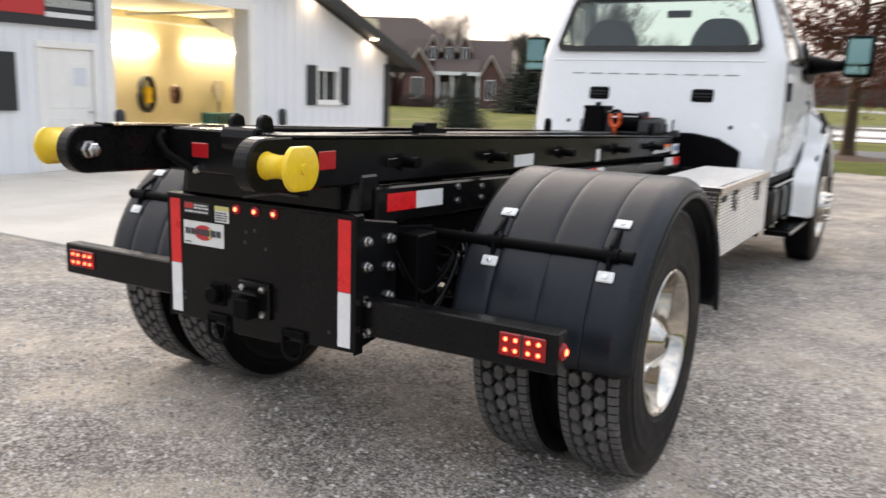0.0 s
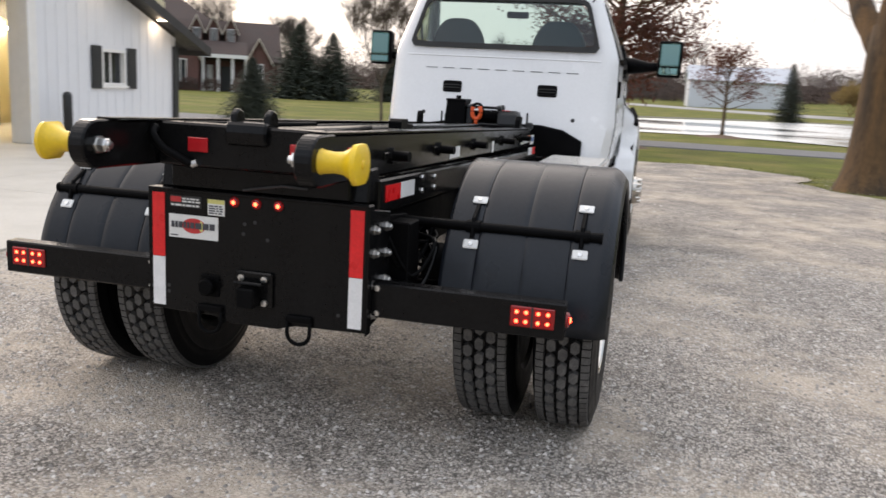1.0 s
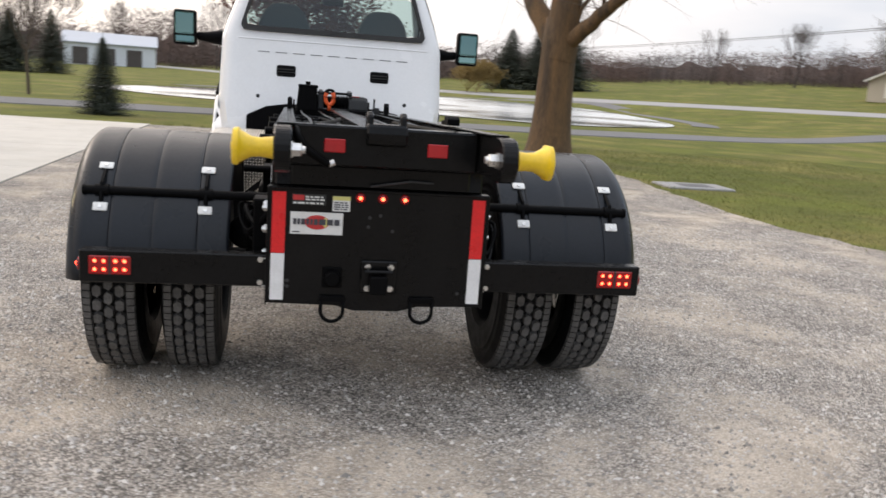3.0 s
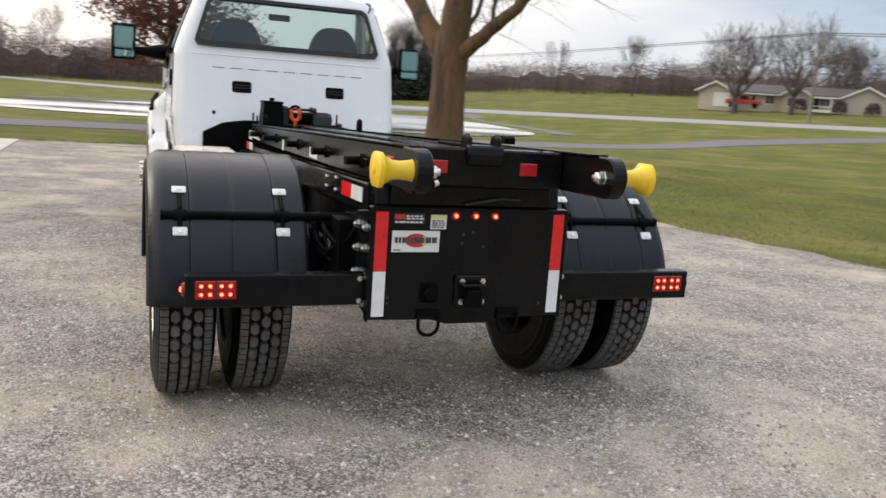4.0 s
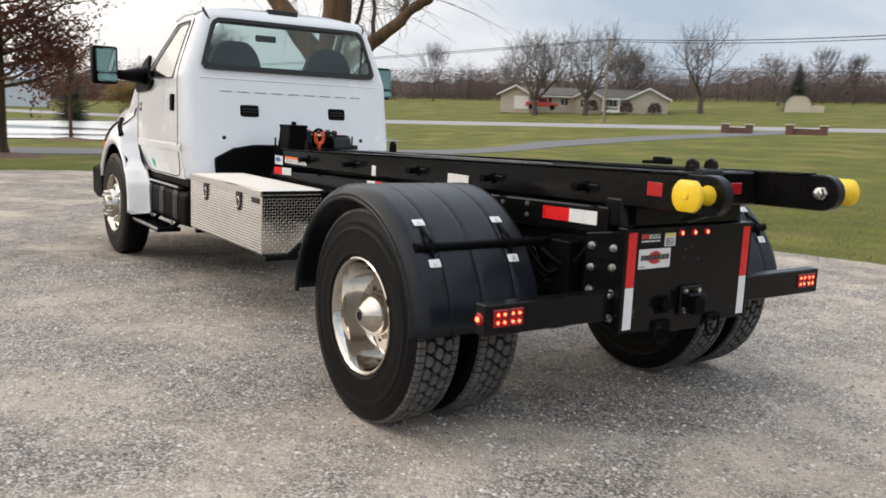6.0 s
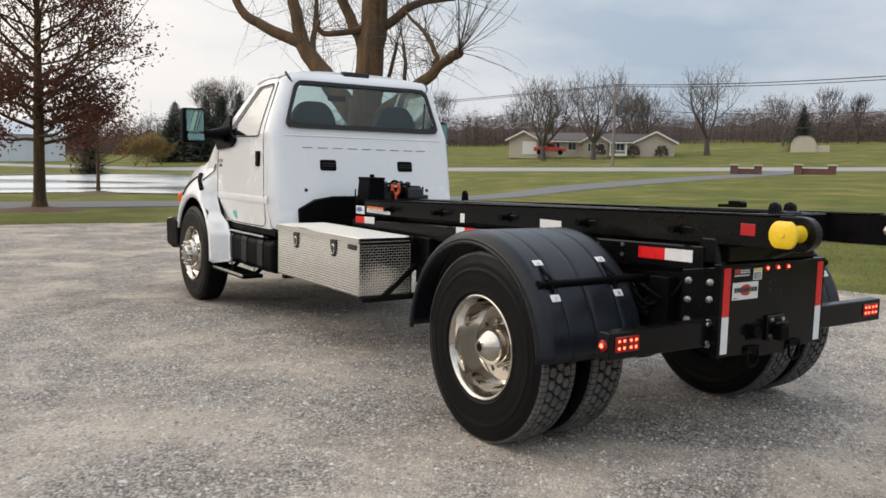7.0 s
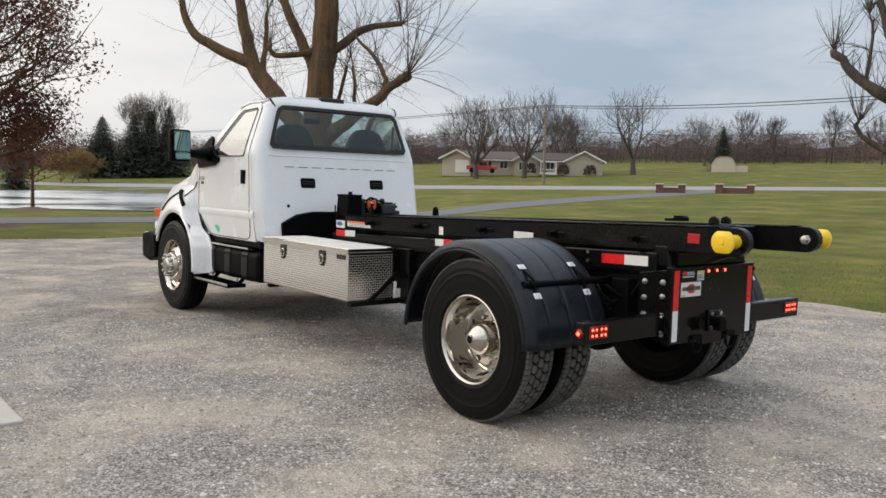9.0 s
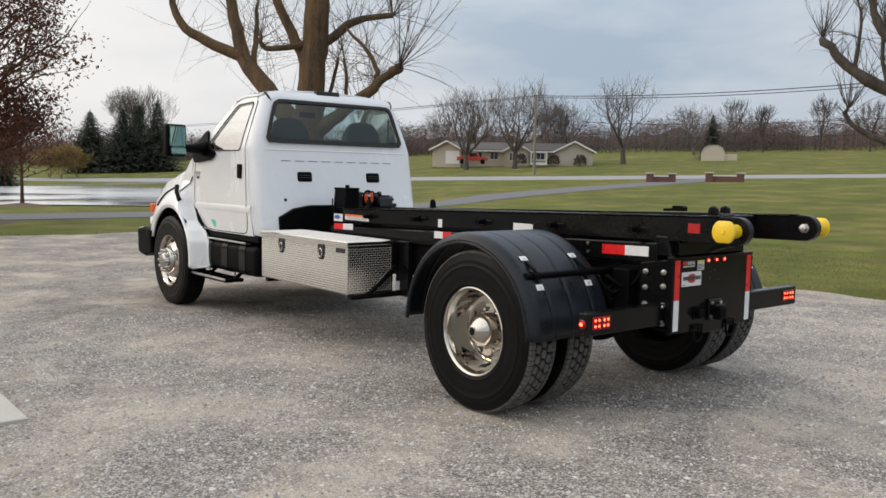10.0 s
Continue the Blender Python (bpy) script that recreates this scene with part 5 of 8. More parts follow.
cab = part("cab", holed_panel(
    [(-half_width(z), z) for z in (0.93, 1.1, 1.25, 1.4, 1.6, 1.85, 2.0, 2.1, 2.2, 2.3, 2.40)][::-1] + [(half_width(z), z) for z in (0.93, 1.1, 1.25, 1.4, 1.6, 1.85, 2.0, 2.1, 2.2, 2.3, 2.40)]
    + [(0.75, 2.462), (0.4, 2.478), (0, 2.482), (-0.4, 2.478), (-0.75, 2.462)],
    rounded_poly([(-0.885, 1.925), (0.885, 1.925), (0.745, 2.375), (-0.745, 2.375)], 0.07), (0, 2.15),
    lambda x, z: Vector((x, back_y(x, z), z)), 160, 14), M_WHITE, truck, "white steel cab shell", True)
smooth_by_angle(cab, 45)
# rear window: black rubber surround and tinted pane
ww = rounded_poly([(-0.893, 1.917), (0.893, 1.917), (0.752, 2.383), (-0.752, 2.383)], 0.075)
wi = rounded_poly([(-0.850, 1.962), (0.850, 1.962), (0.722, 2.350), (-0.722, 2.350)], 0.07)
rw = part("rear_window", thicken(holed_panel(ww, wi, (0, 2.15), lambda x, z: Vector((x, back_y(x * 0.9, z) - 0.008, z)), 120, 2), 0.02), M_SEAM, cab, "tinted cab rear window in black rubber", False)
pane = part("pane", filled(wi, lambda x, z: Vector((x, back_y(x * 0.9, z) - 0.002, z)), (0, 2.15)), M_GLASS, rw)
pane.visible_shadow = False
# side panels with door glass
for s in (-1, 1):
    outer = [(4.80, 0.93), (4.80 + 0.02, 1.25), (4.905, 1.85), (4.99, 2.30), (5.03, 2.405), (5.30, 2.425), (5.48, 2.36), (5.80, 2.13), (6.13, 1.86), (6.27, 1.76), (6.27, 1.25), (6.18, 1.05), (6.02, 0.95), (5.8, 0.93)]
    inner = rounded_poly([(5.055, 1.838), (5.93, 1.845), (5.43, 2.325), (5.06, 2.345)], 0.05)
    side = part("cab_side", shell(holed_panel(outer, inner, (5.45, 2.0), lambda y, z: Vector((s * half_width(z), y, z)), 128, 12), 0.02, (s, 0, 0)), M_WHITE, cab, "", True)
    smooth_by_angle(side, 40)
    wf = rounded_poly([(5.045, 1.825), (5.96, 1.832), (5.435, 2.34), (5.05, 2.358)], 0.05)
    part("window_seal", thicken(holed_panel(wf, rounded_poly([(5.058, 1.836), (5.935, 1.843), (5.432, 2.326), (5.063, 2.346)], 0.045), (5.4, 2.05), lambda y, z: Vector((s * (half_width(z) + 0.003), y, z)), 90, 1), 0.004 * s), M_SEAM, side)
    p = part("door_pane", filled(inner, lambda y, z: Vector((s * (half_width(z) - 0.012), y, z)), (5.4, 2.05)), M_GLASSDOOR, side)
    p.visible_shadow = False
    # door gap
    seam = [(4.985, 2.36), (4.955, 2.1), (4.945, 1.84), (4.905, 1.5), (4.885, 1.25), (4.91, 1.05), (4.98, 0.955), (5.25, 0.945), (5.8, 0.945), (6.0, 0.975), (6.13, 1.08), (6.20, 1.25), (6.215, 1.5), (6.215, 1.74)]
    bm = bmesh.new()
    add_pipe(bm, [(s * (half_width(z) + 0.0005), y, z) for y, z in [tuple(v.xy) for v in spline([(a, b, 0) for a, b in seam], 4)]], 0.005, 5)
    part("door_gap", bm, M_SEAM, side)
    # body crease, handle, badge
    bm = grid_surface([4.80 + 1.40 * k / 20 for k in range(21)], [-0.045, -0.028, -0.014, 0, 0.014, 0.028, 0.045], lambda y, v: Vector((s * (half_width(1.215) + 0.0075 - 4.6 * v * v), y, 1.215 + v)))
    part("body_crease", bm, M_WHITE, side, "", True)
    x0, x1 = sorted((s * 1.052, s * 1.082))
    hd = part("door_handle", box((x0, 5.005, 1.535), (x1, 5.085, 1.685), 0.012, seg=2), M_BLACKMATT, side, "upright black door handle")
    part("badge", box((min(s * 1.058, s * 1.068), 6.07, 1.565), (max(s * 1.058, s * 1.068), 6.185, 1.605), 0.003), M_ZINC, side, "small bright model badge")
    part("badge", box((min(s * 1.058, s * 1.067), 6.09, 1.515), (max(s * 1.058, s * 1.067), 6.16, 1.548), 0.003), M_INK, side)
    if s < 0:
        bm = filled([(5.74 + 0.05 * math.cos(t) * (1 + 0.3 * math.sin(3 * t)) + 0.03 * math.sin(t), 1.02 + 0.055 * math.sin(t) * (1 + 0.25 * math.cos(2 * t))) for t in [k * math.pi / 10 for k in range(20)]],
                    lambda y, z: Vector((s * (half_width(z) + 0.0035), y, z)), (5.74, 1.02), 32, 1)
        part("paint_mark", bm, M_TEAL, side, "smudge of green marker paint")
    # sail mount and mirror
    bm = filled([(5.62, 1.80), (5.76, 1.73), (6.18, 1.70), (6.24, 1.79), (6.03, 2.03), (5.94, 2.07), (5.87, 1.95), (5.76, 1.86)], lambda y, z: Vector((s * (half_width(z) + 0.034), y, z)), (5.95, 1.86), 40, 2)
    part("mirror_mount", shell(bm, 0.03, (s, 0, 0)), M_BLACKMATT, side, "black plastic mirror mount")
    mir = part("wing_mirror", shifted(box((-0.115, -0.055, -0.175), (0.115, 0.055, 0.175), 0.035, seg=3), pose(s * 1.49, 5.74, 1.93)), M_BLACKMATT, truck, "black wing mirror on a long arm", True)
    smooth_by_angle(mir, 50)
    part("mirror_shell", shifted(box((-0.110, 0.0, -0.170), (0.110, 0.075, 0.170), 0.04, seg=3), pose(s * 1.49, 5.765, 1.93)), M_BLACKMATT, mir, "", True)
    part("mirror_glass", shifted(box((-0.093, -0.004, -0.065), (0.093, 0.002, 0.152), 0.01), pose(s * 1.49, 5.668, 1.93) @ pose(0, 0, 0, -2, 0, s * -10)), M_MIRROR, mir)
    part("mirror_glass", shifted(box((-0.093, -0.004, -0.152), (0.093, 0.002, -0.078), 0.01), pose(s * 1.49, 5.660, 1.93) @ pose(0, 0, 0, -8, 0, s * -18)), M_MIRROR, mir)
    bm = bmesh.new()
    add_pipe(bm, [(s * 1.03, 5.93, 1.86), (s * 1.16, 5.86, 1.855), (s * 1.30, 5.80, 1.85), (s * 1.44, 5.76, 1.86)], [0.09, 0.075, 0.046, 0.036], 12)
    part("mirror_arm", bm, M_BLACKMATT, mir, "", True)

# roof with a crown, raised rear lip and stop lamp
def roof_edge(y):
    return 2.405 if y < 5.3 else 2.405 - 0.06 * max(0, (y - 5.3) / 0.25) ** 1.5


def roof_pt(u, y):
    w = half_width(roof_edge(y)) + 0.004
    x = u * w
    c = 2.482 + 0.03 * min(1, (y - 4.95) / 0.3) - 0.10 * max(0.0, (y - 5.28) / 0.3) ** 2
    z = roof_edge(y) + (c - roof_edge(y)) * (1 - abs(u) ** 3.2)
    return Vector((x, y + 0.0, z))


us = [-1 + 2 * k / 32 for k in range(33)]
roof = part("roof", thicken(grid_surface(us, [4.985, 5.02, 5.06, 5.12, 5.2, 5.3, 5.38, 5.45, 5.5], roof_pt), -0.02), M_WHITE, cab, "", True)
bm = grid_surface(us, [0, 1], lambda u, k: roof_pt(u, 4.985) if k else Vector((u * half_width(2.405), back_y(u * half_width(2.405) * 0.93, 2.405) + 0.03, roof_pt(u, 4.985).z - 0.035 + 0.0)))
part("roof_lip", bm, M_WHITE, cab, "", True)
part("stop_lamp", box((-0.20, 4.93, 2.458), (0.10, 5.01, 2.512), 0.006), M_SEAM, cab, "dark high-level stop lamp")
for s in (-1, 1):
    bm = bmesh.new()
    add_pipe(bm, [(s * 0.775, 4.90, 2.36), (s * 0.80, 4.915, 2.405), (s * 0.81, 4.955, 2.447), (s * 0.79, 5.02, 2.466)], 0.013, 6)
    part("gutter_end", bm, M_SEAM, cab)
# pillars, windscreen, cowl and interior
for s in (-1, 1):
    bm = bmesh.new()
    add_pipe(bm, [(s * 1.0, 6.2, 1.80), (s * 0.93, 5.85, 2.10), (s * 0.84, 5.50, 2.38), (s * 0.80, 5.3, 2.44)], 0.035, 8)
    part("screen_pillar", bm, M_WHITE, cab, "", True)
bm = grid_surface([-1 + k / 6 for k in range(13)], [0, 0.25, 0.5, 0.75, 1.0],
                  lambda u, t: Vector((u * (1.0 - 0.17 * t), 6.32 - 0.12 * u * u - 0.82 * t + 0.06 * t * u * u, 1.76 + 0.66 * t)))
scr = part("windscreen", bm, M_GLASSCLEAR, cab, "", True)
scr.visible_shadow = False
part("cab_floor", box((-1.0, 4.80, 0.90), (1.0, 6.25, 0.96)), M_DASH, cab)
part("firewall", box((-0.98, 6.18, 0.94), (0.98, 6.24, 1.70)), M_DASH, cab)
part("dashboard", prism([(5.85, 1.40), (5.82, 1.62), (5.95, 1.73), (6.20, 1.74), (6.20, 1.40)], -0.97, 0.97, "x", 0.03, 2), M_DASH, cab, "", True)
part("rear_trim", box((-0.92, 4.84, 0.96), (0.92, 4.90, 1.88), 0.01), M_DASH, cab)
part("headliner", box((-0.74, 5.0, 2.385), (0.74, 5.42, 2.40)), M_CLOTH, cab)
for s in (-1, 1):
    seat = part("seat", box((s * 0.48 - 0.26, 5.02, 1.10), (s * 0.48 + 0.26, 5.55, 1.40), 0.06, seg=3), M_CLOTH, cab, "grey cloth bucket seat", True)
    bm = prism(rounded_poly([(s * 0.48 - 0.26, 1.35), (s * 0.48 + 0.26, 1.35), (s * 0.48 + 0.245, 2.03), (s * 0.48 + 0.135, 2.20), (s * 0.48 - 0.135, 2.20), (s * 0.48 - 0.245, 2.03)], 0.09), 4.99, 5.12, "y", 0.03, 2)
    part("backrest", bm, M_CLOTH, seat, "", True)
    bm = bmesh.new()
    add_pipe(bm, spline([(s * 0.86, 5.04, 2.25), (s * 0.84, 5.03, 2.0), (s * 0.78, 5.05, 1.7)], 4), 0.012, 5)
    part("seat_belt", bm, M_DASH, seat)
bm = bmesh.new()
add_pipe(bm, [(-0.45 + 0.20 * math.cos(a), 5.72 + 0.07 * math.sin(a), 1.80 + 0.18 * math.sin(a)) for a in [2 * math.pi * k / 24 for k in range(25)]], 0.016, 8)
add_tube(bm, (-0.45, 5.72, 1.80), (-0.45, 5.9, 1.66), 0.03)
part("steering_wheel", bm, M_DASH, cab, "", True)
part("cab_mirror", box((-0.11, 5.46, 2.25), (0.11, 5.48, 2.315), 0.01), M_DASH, cab)
# pressed-in recesses on the back panel
for s in (-1, 1):
    vent = part("back_vent", shifted(box((-0.094, -0.014, -0.058), (0.094, 0.05, 0.058), 0.032, seg=4), pose(s * 0.445, back_y(0.445, 1.562), 1.562) @ pose(0, 0, 0, -9)), M_BLACKMATT, cab, "black rounded air vent")
    for k in range(3):
        part("vent_slat", shifted(box((-0.075, -0.020, -0.006), (0.075, -0.012, 0.004), 0.002), pose(s * 0.445, back_y(0.445, 1.562), 1.535 + 0.025 * k) @ pose(0, 0, 0, 25)), M_SEAM, vent)
    part("drain_plug", shifted(lathe([(0.01, 0.019), (-0.004, 0.018), (-0.006, 0.0)], "y", 14), pose(s * 0.70, back_y(0.7, 1.315), 1.315)), M_SEAM, cab)
for k in range(9):
    x = -0.66 + k * 0.165
    part("panel_slot", box((x - 0.055, back_y(x, 1.730) - 0.0035, 1.727), (x + 0.055, back_y(x, 1.730) + 0.02, 1.733), 0.001), M_SEAM, cab)
bm = grid_surface([-0.90 + 1.8 * k / 30 for k in range(31)], [-0.010, -0.004, 0.004, 0.010], lambda x, v: Vector((x, back_y(x * 0.93, 1.845 + v) - 0.006 + 90 * v * v, 1.845 + v)))
part("panel_rib", bm, M_WHITE, cab, "", True)
# dark tunnel under the back panel
tun = [(-0.80, 0.90), (0.80, 0.90), (0.80, 1.135), (0.62, 1.225), (0.42, 1.258), (-0.42, 1.258), (-0.62, 1.225), (-0.80, 1.135)]
part("tunnel_cover", prism(tun, 4.64, 4.80, "y", 0.01), M_BLACKMATT, cab, "black cover under the cab's back panel")
part("sill", box((-1.02, 4.70, 0.86), (-0.80, 6.05, 0.935), 0.012), M_BLACKMATT, cab)
part("sill", box((0.80, 4.70, 0.86), (1.02, 6.05, 0.935), 0.012), M_BLACKMATT, cab)

# --- hood and front fenders ---
HOOD = [(6.27, 1.80, 1.055, 1.52), (6.42, 1.78, 1.05, 1.49), (6.65, 1.74, 1.04, 1.46), (6.95, 1.68, 1.03, 1.43), (7.25, 1.60, 1.01, 1.39), (7.50, 1.48, 0.97, 1.31), (7.66, 1.28, 0.91, 1.16), (7.72, 0.95, 0.88, 0.90)]


def hood_pt(u, k):
    y, zt, w, ze = HOOD[k]
    a = abs(u)
    return Vector((u * w, y - 0.10 * a ** 3 if k > 4 else y, ze + (zt - ze) * (1 - a ** 7)))


part("hood", thicken(grid_surface([-1 + 2 * k / 28 for k in range(29)], range(len(HOOD)), hood_pt), 0.015), M_WHITE, truck, "white sloping engine hood", True)
part("grille", box((-0.55, 7.62, 0.80), (0.55, 7.70, 1.18), 0.02), M_BLACKMATT, truck, "dark radiator grille")
for s in (-1, 1):
    outer = [(5.84, 0.50), (5.86, 0.80), (5.96, 0.925), (6.11, 1.02), (6.21, 1.18), (6.245, 1.40), (6.30, 1.58), (6.62, 1.54), (6.9, 1.515), (7.2, 1.46), (7.45, 1.36), (7.60, 1.18), (7.65, 0.94), (7.50, 0.86), (7.1, 0.55), (6.6, 0.45)]
    arch = [(FW_Y + 0.590 * math.cos(t), FW_Z + 0.05 + 0.60 * math.sin(t)) for t in [2 * math.pi * k / 40 for k in range(40)]]

    def fender_surf(y, z):
        d = math.hypot(y - FW_Y, z - FW_Z - 0.05)
        x = 1.235 - 0.55 * max(0.0, d - 0.62) ** 1.25 - (0.10 * max(0, z - 1.25) ** 1.2)
        x = max(x, 1.068)
        if z > 1.0:
            x -= 2.0 * max(0, y - 7.42) ** 2
        # the skin rolls in to meet the door and the hood
        rear = np.interp(z, (0.50, 0.80, 0.925, 1.02, 1.18, 1.40, 1.60), (5.84, 5.86, 5.96, 6.11, 6.21, 6.245, 6.30))
        e = min(1.0, max(0.0, (y - rear) / 0.15))
        e = e * e * (3 - 2 * e)
        x = 1.055 + (x - 1.055) * e
        if y > 6.30 and z > 1.0:
            top = np.interp(y, (6.30, 6.62, 6.9, 7.2, 7.45, 7.60), (1.58, 1.54, 1.515, 1.46, 1.36, 1.18))
            w = np.interp(y, (6.26, 6.65, 6.95, 7.25, 7.50), (1.055, 1.04, 1.03, 1.01, 0.97)) - 0.015
            e = min(1.0, max(0.0, (top - z) / 0.22))
            x = w + (x - w) * e * (2 - e)
        return Vector((s * max(x, 0.80), y, z))

    bm = holed_panel(outer, arch, (FW_Y, FW_Z + 0.10), fender_surf, 150, 16)
    bmesh.ops.delete(bm, geom=[f for f in bm.faces if f.calc_center_median().z < 0.50 or (f.calc_center_median().z < 0.86 and f.calc_center_median().y > 6.5)], context="FACES")
    fen = part("front_fender", shell(bm, 0.018, (s, 0, 0)), M_WHITE, truck, "white flared front fender", True)
    bm = bmesh.new()
    add_pipe(bm, [(s * 1.215, FW_Y + 0.588 * math.cos(t), FW_Z + 0.05 + 0.598 * math.sin(t)) for t in [radians(20 + 165 * k / 30) for k in range(31)]], 0.018, 8)
    part("arch_lip", bm, M_WHITE, fen, "", True)
    bm = grid_surface([radians(5 + 185 * k / 24) for k in range(25)], [0.55, 1.20], lambda t, u: Vector((s * u, FW_Y + 0.592 * math.cos(t), FW_Z + 0.05 + 0.602 * math.sin(t))))
    part("arch_liner", bm, M_BLACKMATT, fen)
    x0, x1 = sorted((s * 0.90, s * 1.064))
    part("cowl_side", prism([(5.98, 0.94), (6.16, 1.02), (6.32, 1.20), (6.6, 1.26), (6.6, 1.50), (6.34, 1.72), (6.275, 1.76), (6.275, 1.25), (6.185, 1.05), (6.02, 0.95)], x0, x1, "x", 0.004), M_WHITE, fen)
    # hood strap, latch and turn lamp
    def on_fender(y, z, out):
        q = fender_surf(y, z)
        return (q.x + s * out, q.y, q.z)

    bm = bmesh.new()
    add_pipe(bm, [on_fender(v.x, v.y, 0.008) for v in spline([(6.98, 1.175, 0), (6.90, 1.25, 0), (6.76, 1.34, 0), (6.62, 1.40, 0)], 5)], 0.012, 6)
    part("hood_strap", bm, M_SEAM, fen)
    bm = bmesh.new()
    add_pipe(bm, [on_fender(6.56, 1.415, 0.015), on_fender(6.45, 1.35, 0.02), on_fender(6.34, 1.26, 0.02)], [0.030, 0.022, 0.027], 8)
    part("hood_latch", bm, M_BLACKMATT, fen, "black rubber hood latch")
    bm = bmesh.new()
    add_pipe(bm, [on_fender(6.40, 1.36, 0.014), on_fender(6.32, 1.46, 0.014), on_fender(6.26, 1.54, 0.014)], 0.007, 5)
    part("hood_cable", bm, M_SEAM, fen)
    x0, x1 = sorted((s * 1.04, s * 1.12))
    part("turn_lamp", box((x0, 7.46, 1.06), (x1, 7.53, 1.18), 0.025, seg=2), M_AMBER, fen, "amber turn lamp")
    x0, x1 = sorted((s * 0.62, s * 0.96))
    part("headlamp", box((x0, 7.60, 0.98), (x1, 7.74, 1.20), 0.03, seg=2), M_GLASSCLEAR, fen)
part("front_bumper", prism([(7.52, 0.52), (7.82, 0.52), (7.90, 0.58), (7.90, 0.80), (7.82, 0.86), (7.52, 0.86)], -1.15, 1.15, "x", 0.03, 2), M_CHROME, truck, "bright front bumper")
for s in (-1, 1):
    x0, x1 = sorted((s * 1.05, s * 1.19))
    part("bumper_end", prism([(7.30, 0.56), (7.52, 0.50), (7.76, 0.54), (7.78, 0.84), (7.54, 0.88), (7.34, 0.86)], x0, x1, "x", 0.03, 2), M_BLACKMATT, truck, "black bumper end piece")

# --- tanks, steps, boxes along the sides ---
for s in (-1, 1):
    x0, x1 = sorted((s * 0.56, s * 1.05))
    tank = part("side_tank", box((x0, 4.70, 0.50), (x1, 6.02, 0.83), 0.085, seg=5), M_BLACKMATT, truck, "black ribbed side tank under the cab")
    smooth_by_angle(tank, 40)
    for y in (5.02, 5.45, 5.86):
        part("tank_strap", box((min(s * 0.56, s * 1.056), y - 0.016, 0.496), (max(s * 0.56, s * 1.058), y + 0.016, 0.838), 0.088, seg=5), M_BLACK, tank)
    part("tank_tread", box((min(s * 0.75, s * 1.04), 4.85, 0.834), (max(s * 0.75, s * 1.04), 5.9, 0.85), 0.004), M_BLACKMATT, tank)
    part("tread_edge", box((min(s * 1.040, s * 1.052), 4.95, 0.836), (max(s * 1.040, s * 1.052), 5.88, 0.856), 0.003), M_ZINC, tank, "bright metal nosing")
    step = part("cab_step", box((min(s * 0.95, s * 1.17), 5.18, 0.405), (max(s * 0.95, s * 1.17), 6.46, 0.445), 0.008), M_BLACKMATT, truck, "black ribbed cab step")
    for k in range(16):
        y = 5.26 + k * 0.074
        part("tread_rib", box((min(s * 0.97, s * 1.15), y - 0.009, 0.444), (max(s * 0.97, s * 1.15), y + 0.009, 0.452), 0.002), M_BLACK, step)
    part("step_edge", box((min(s * 1.168, s * 1.176), 5.18, 0.425), (max(s * 1.168, s * 1.176), 6.46, 0.449), 0.003), M_ZINC, step, "bright metal nosing")
    for y in (5.3, 5.95):
        part("step_bracket", tube((s * 1.0, y, 0.42), (s * 0.8, y, 0.60), 0.022, seg=8), M_BLACKMATT, step)
        part("step_bolt", tube((s * 1.0, y, 0.46), (s * 1.0, y, 0.52), 0.012, seg=6), M_ZINC, step)


def tread_lugs(origin, eu, ev, en, nu, nv, cell):
    """Raised lugs of tread plate, alternately slanted, on a flat face."""
    b = Bits()
    L, W, H = cell * 0.50, cell * 0.14, 0.0028
    for i in range(nu):
        for j in range(nv):
            c = origin + eu * ((i + 0.5) * cell) + ev * ((j + 0.5) * cell)
            a = radians(45 if (i + j) % 2 else -45)
            d = eu * math.cos(a) + ev * math.sin(a)
            n_ = eu * -math.sin(a) + ev * math.cos(a)
            e = [c + d * L, c + n_ * W, c - d * L, c - n_ * W]
            t = [c + d * L * 0.62 + en * H, c + n_ * W * 0.35 + en * H, c - d * L * 0.62 + en * H, c - n_ * W * 0.35 + en * H]
            b.poly(t)
            for k in range(4):
                q = (k + 1) % 4
                b.poly([e[k], e[q], t[q], t[k]])
    return b.mesh("tread_pattern", M_LUG)


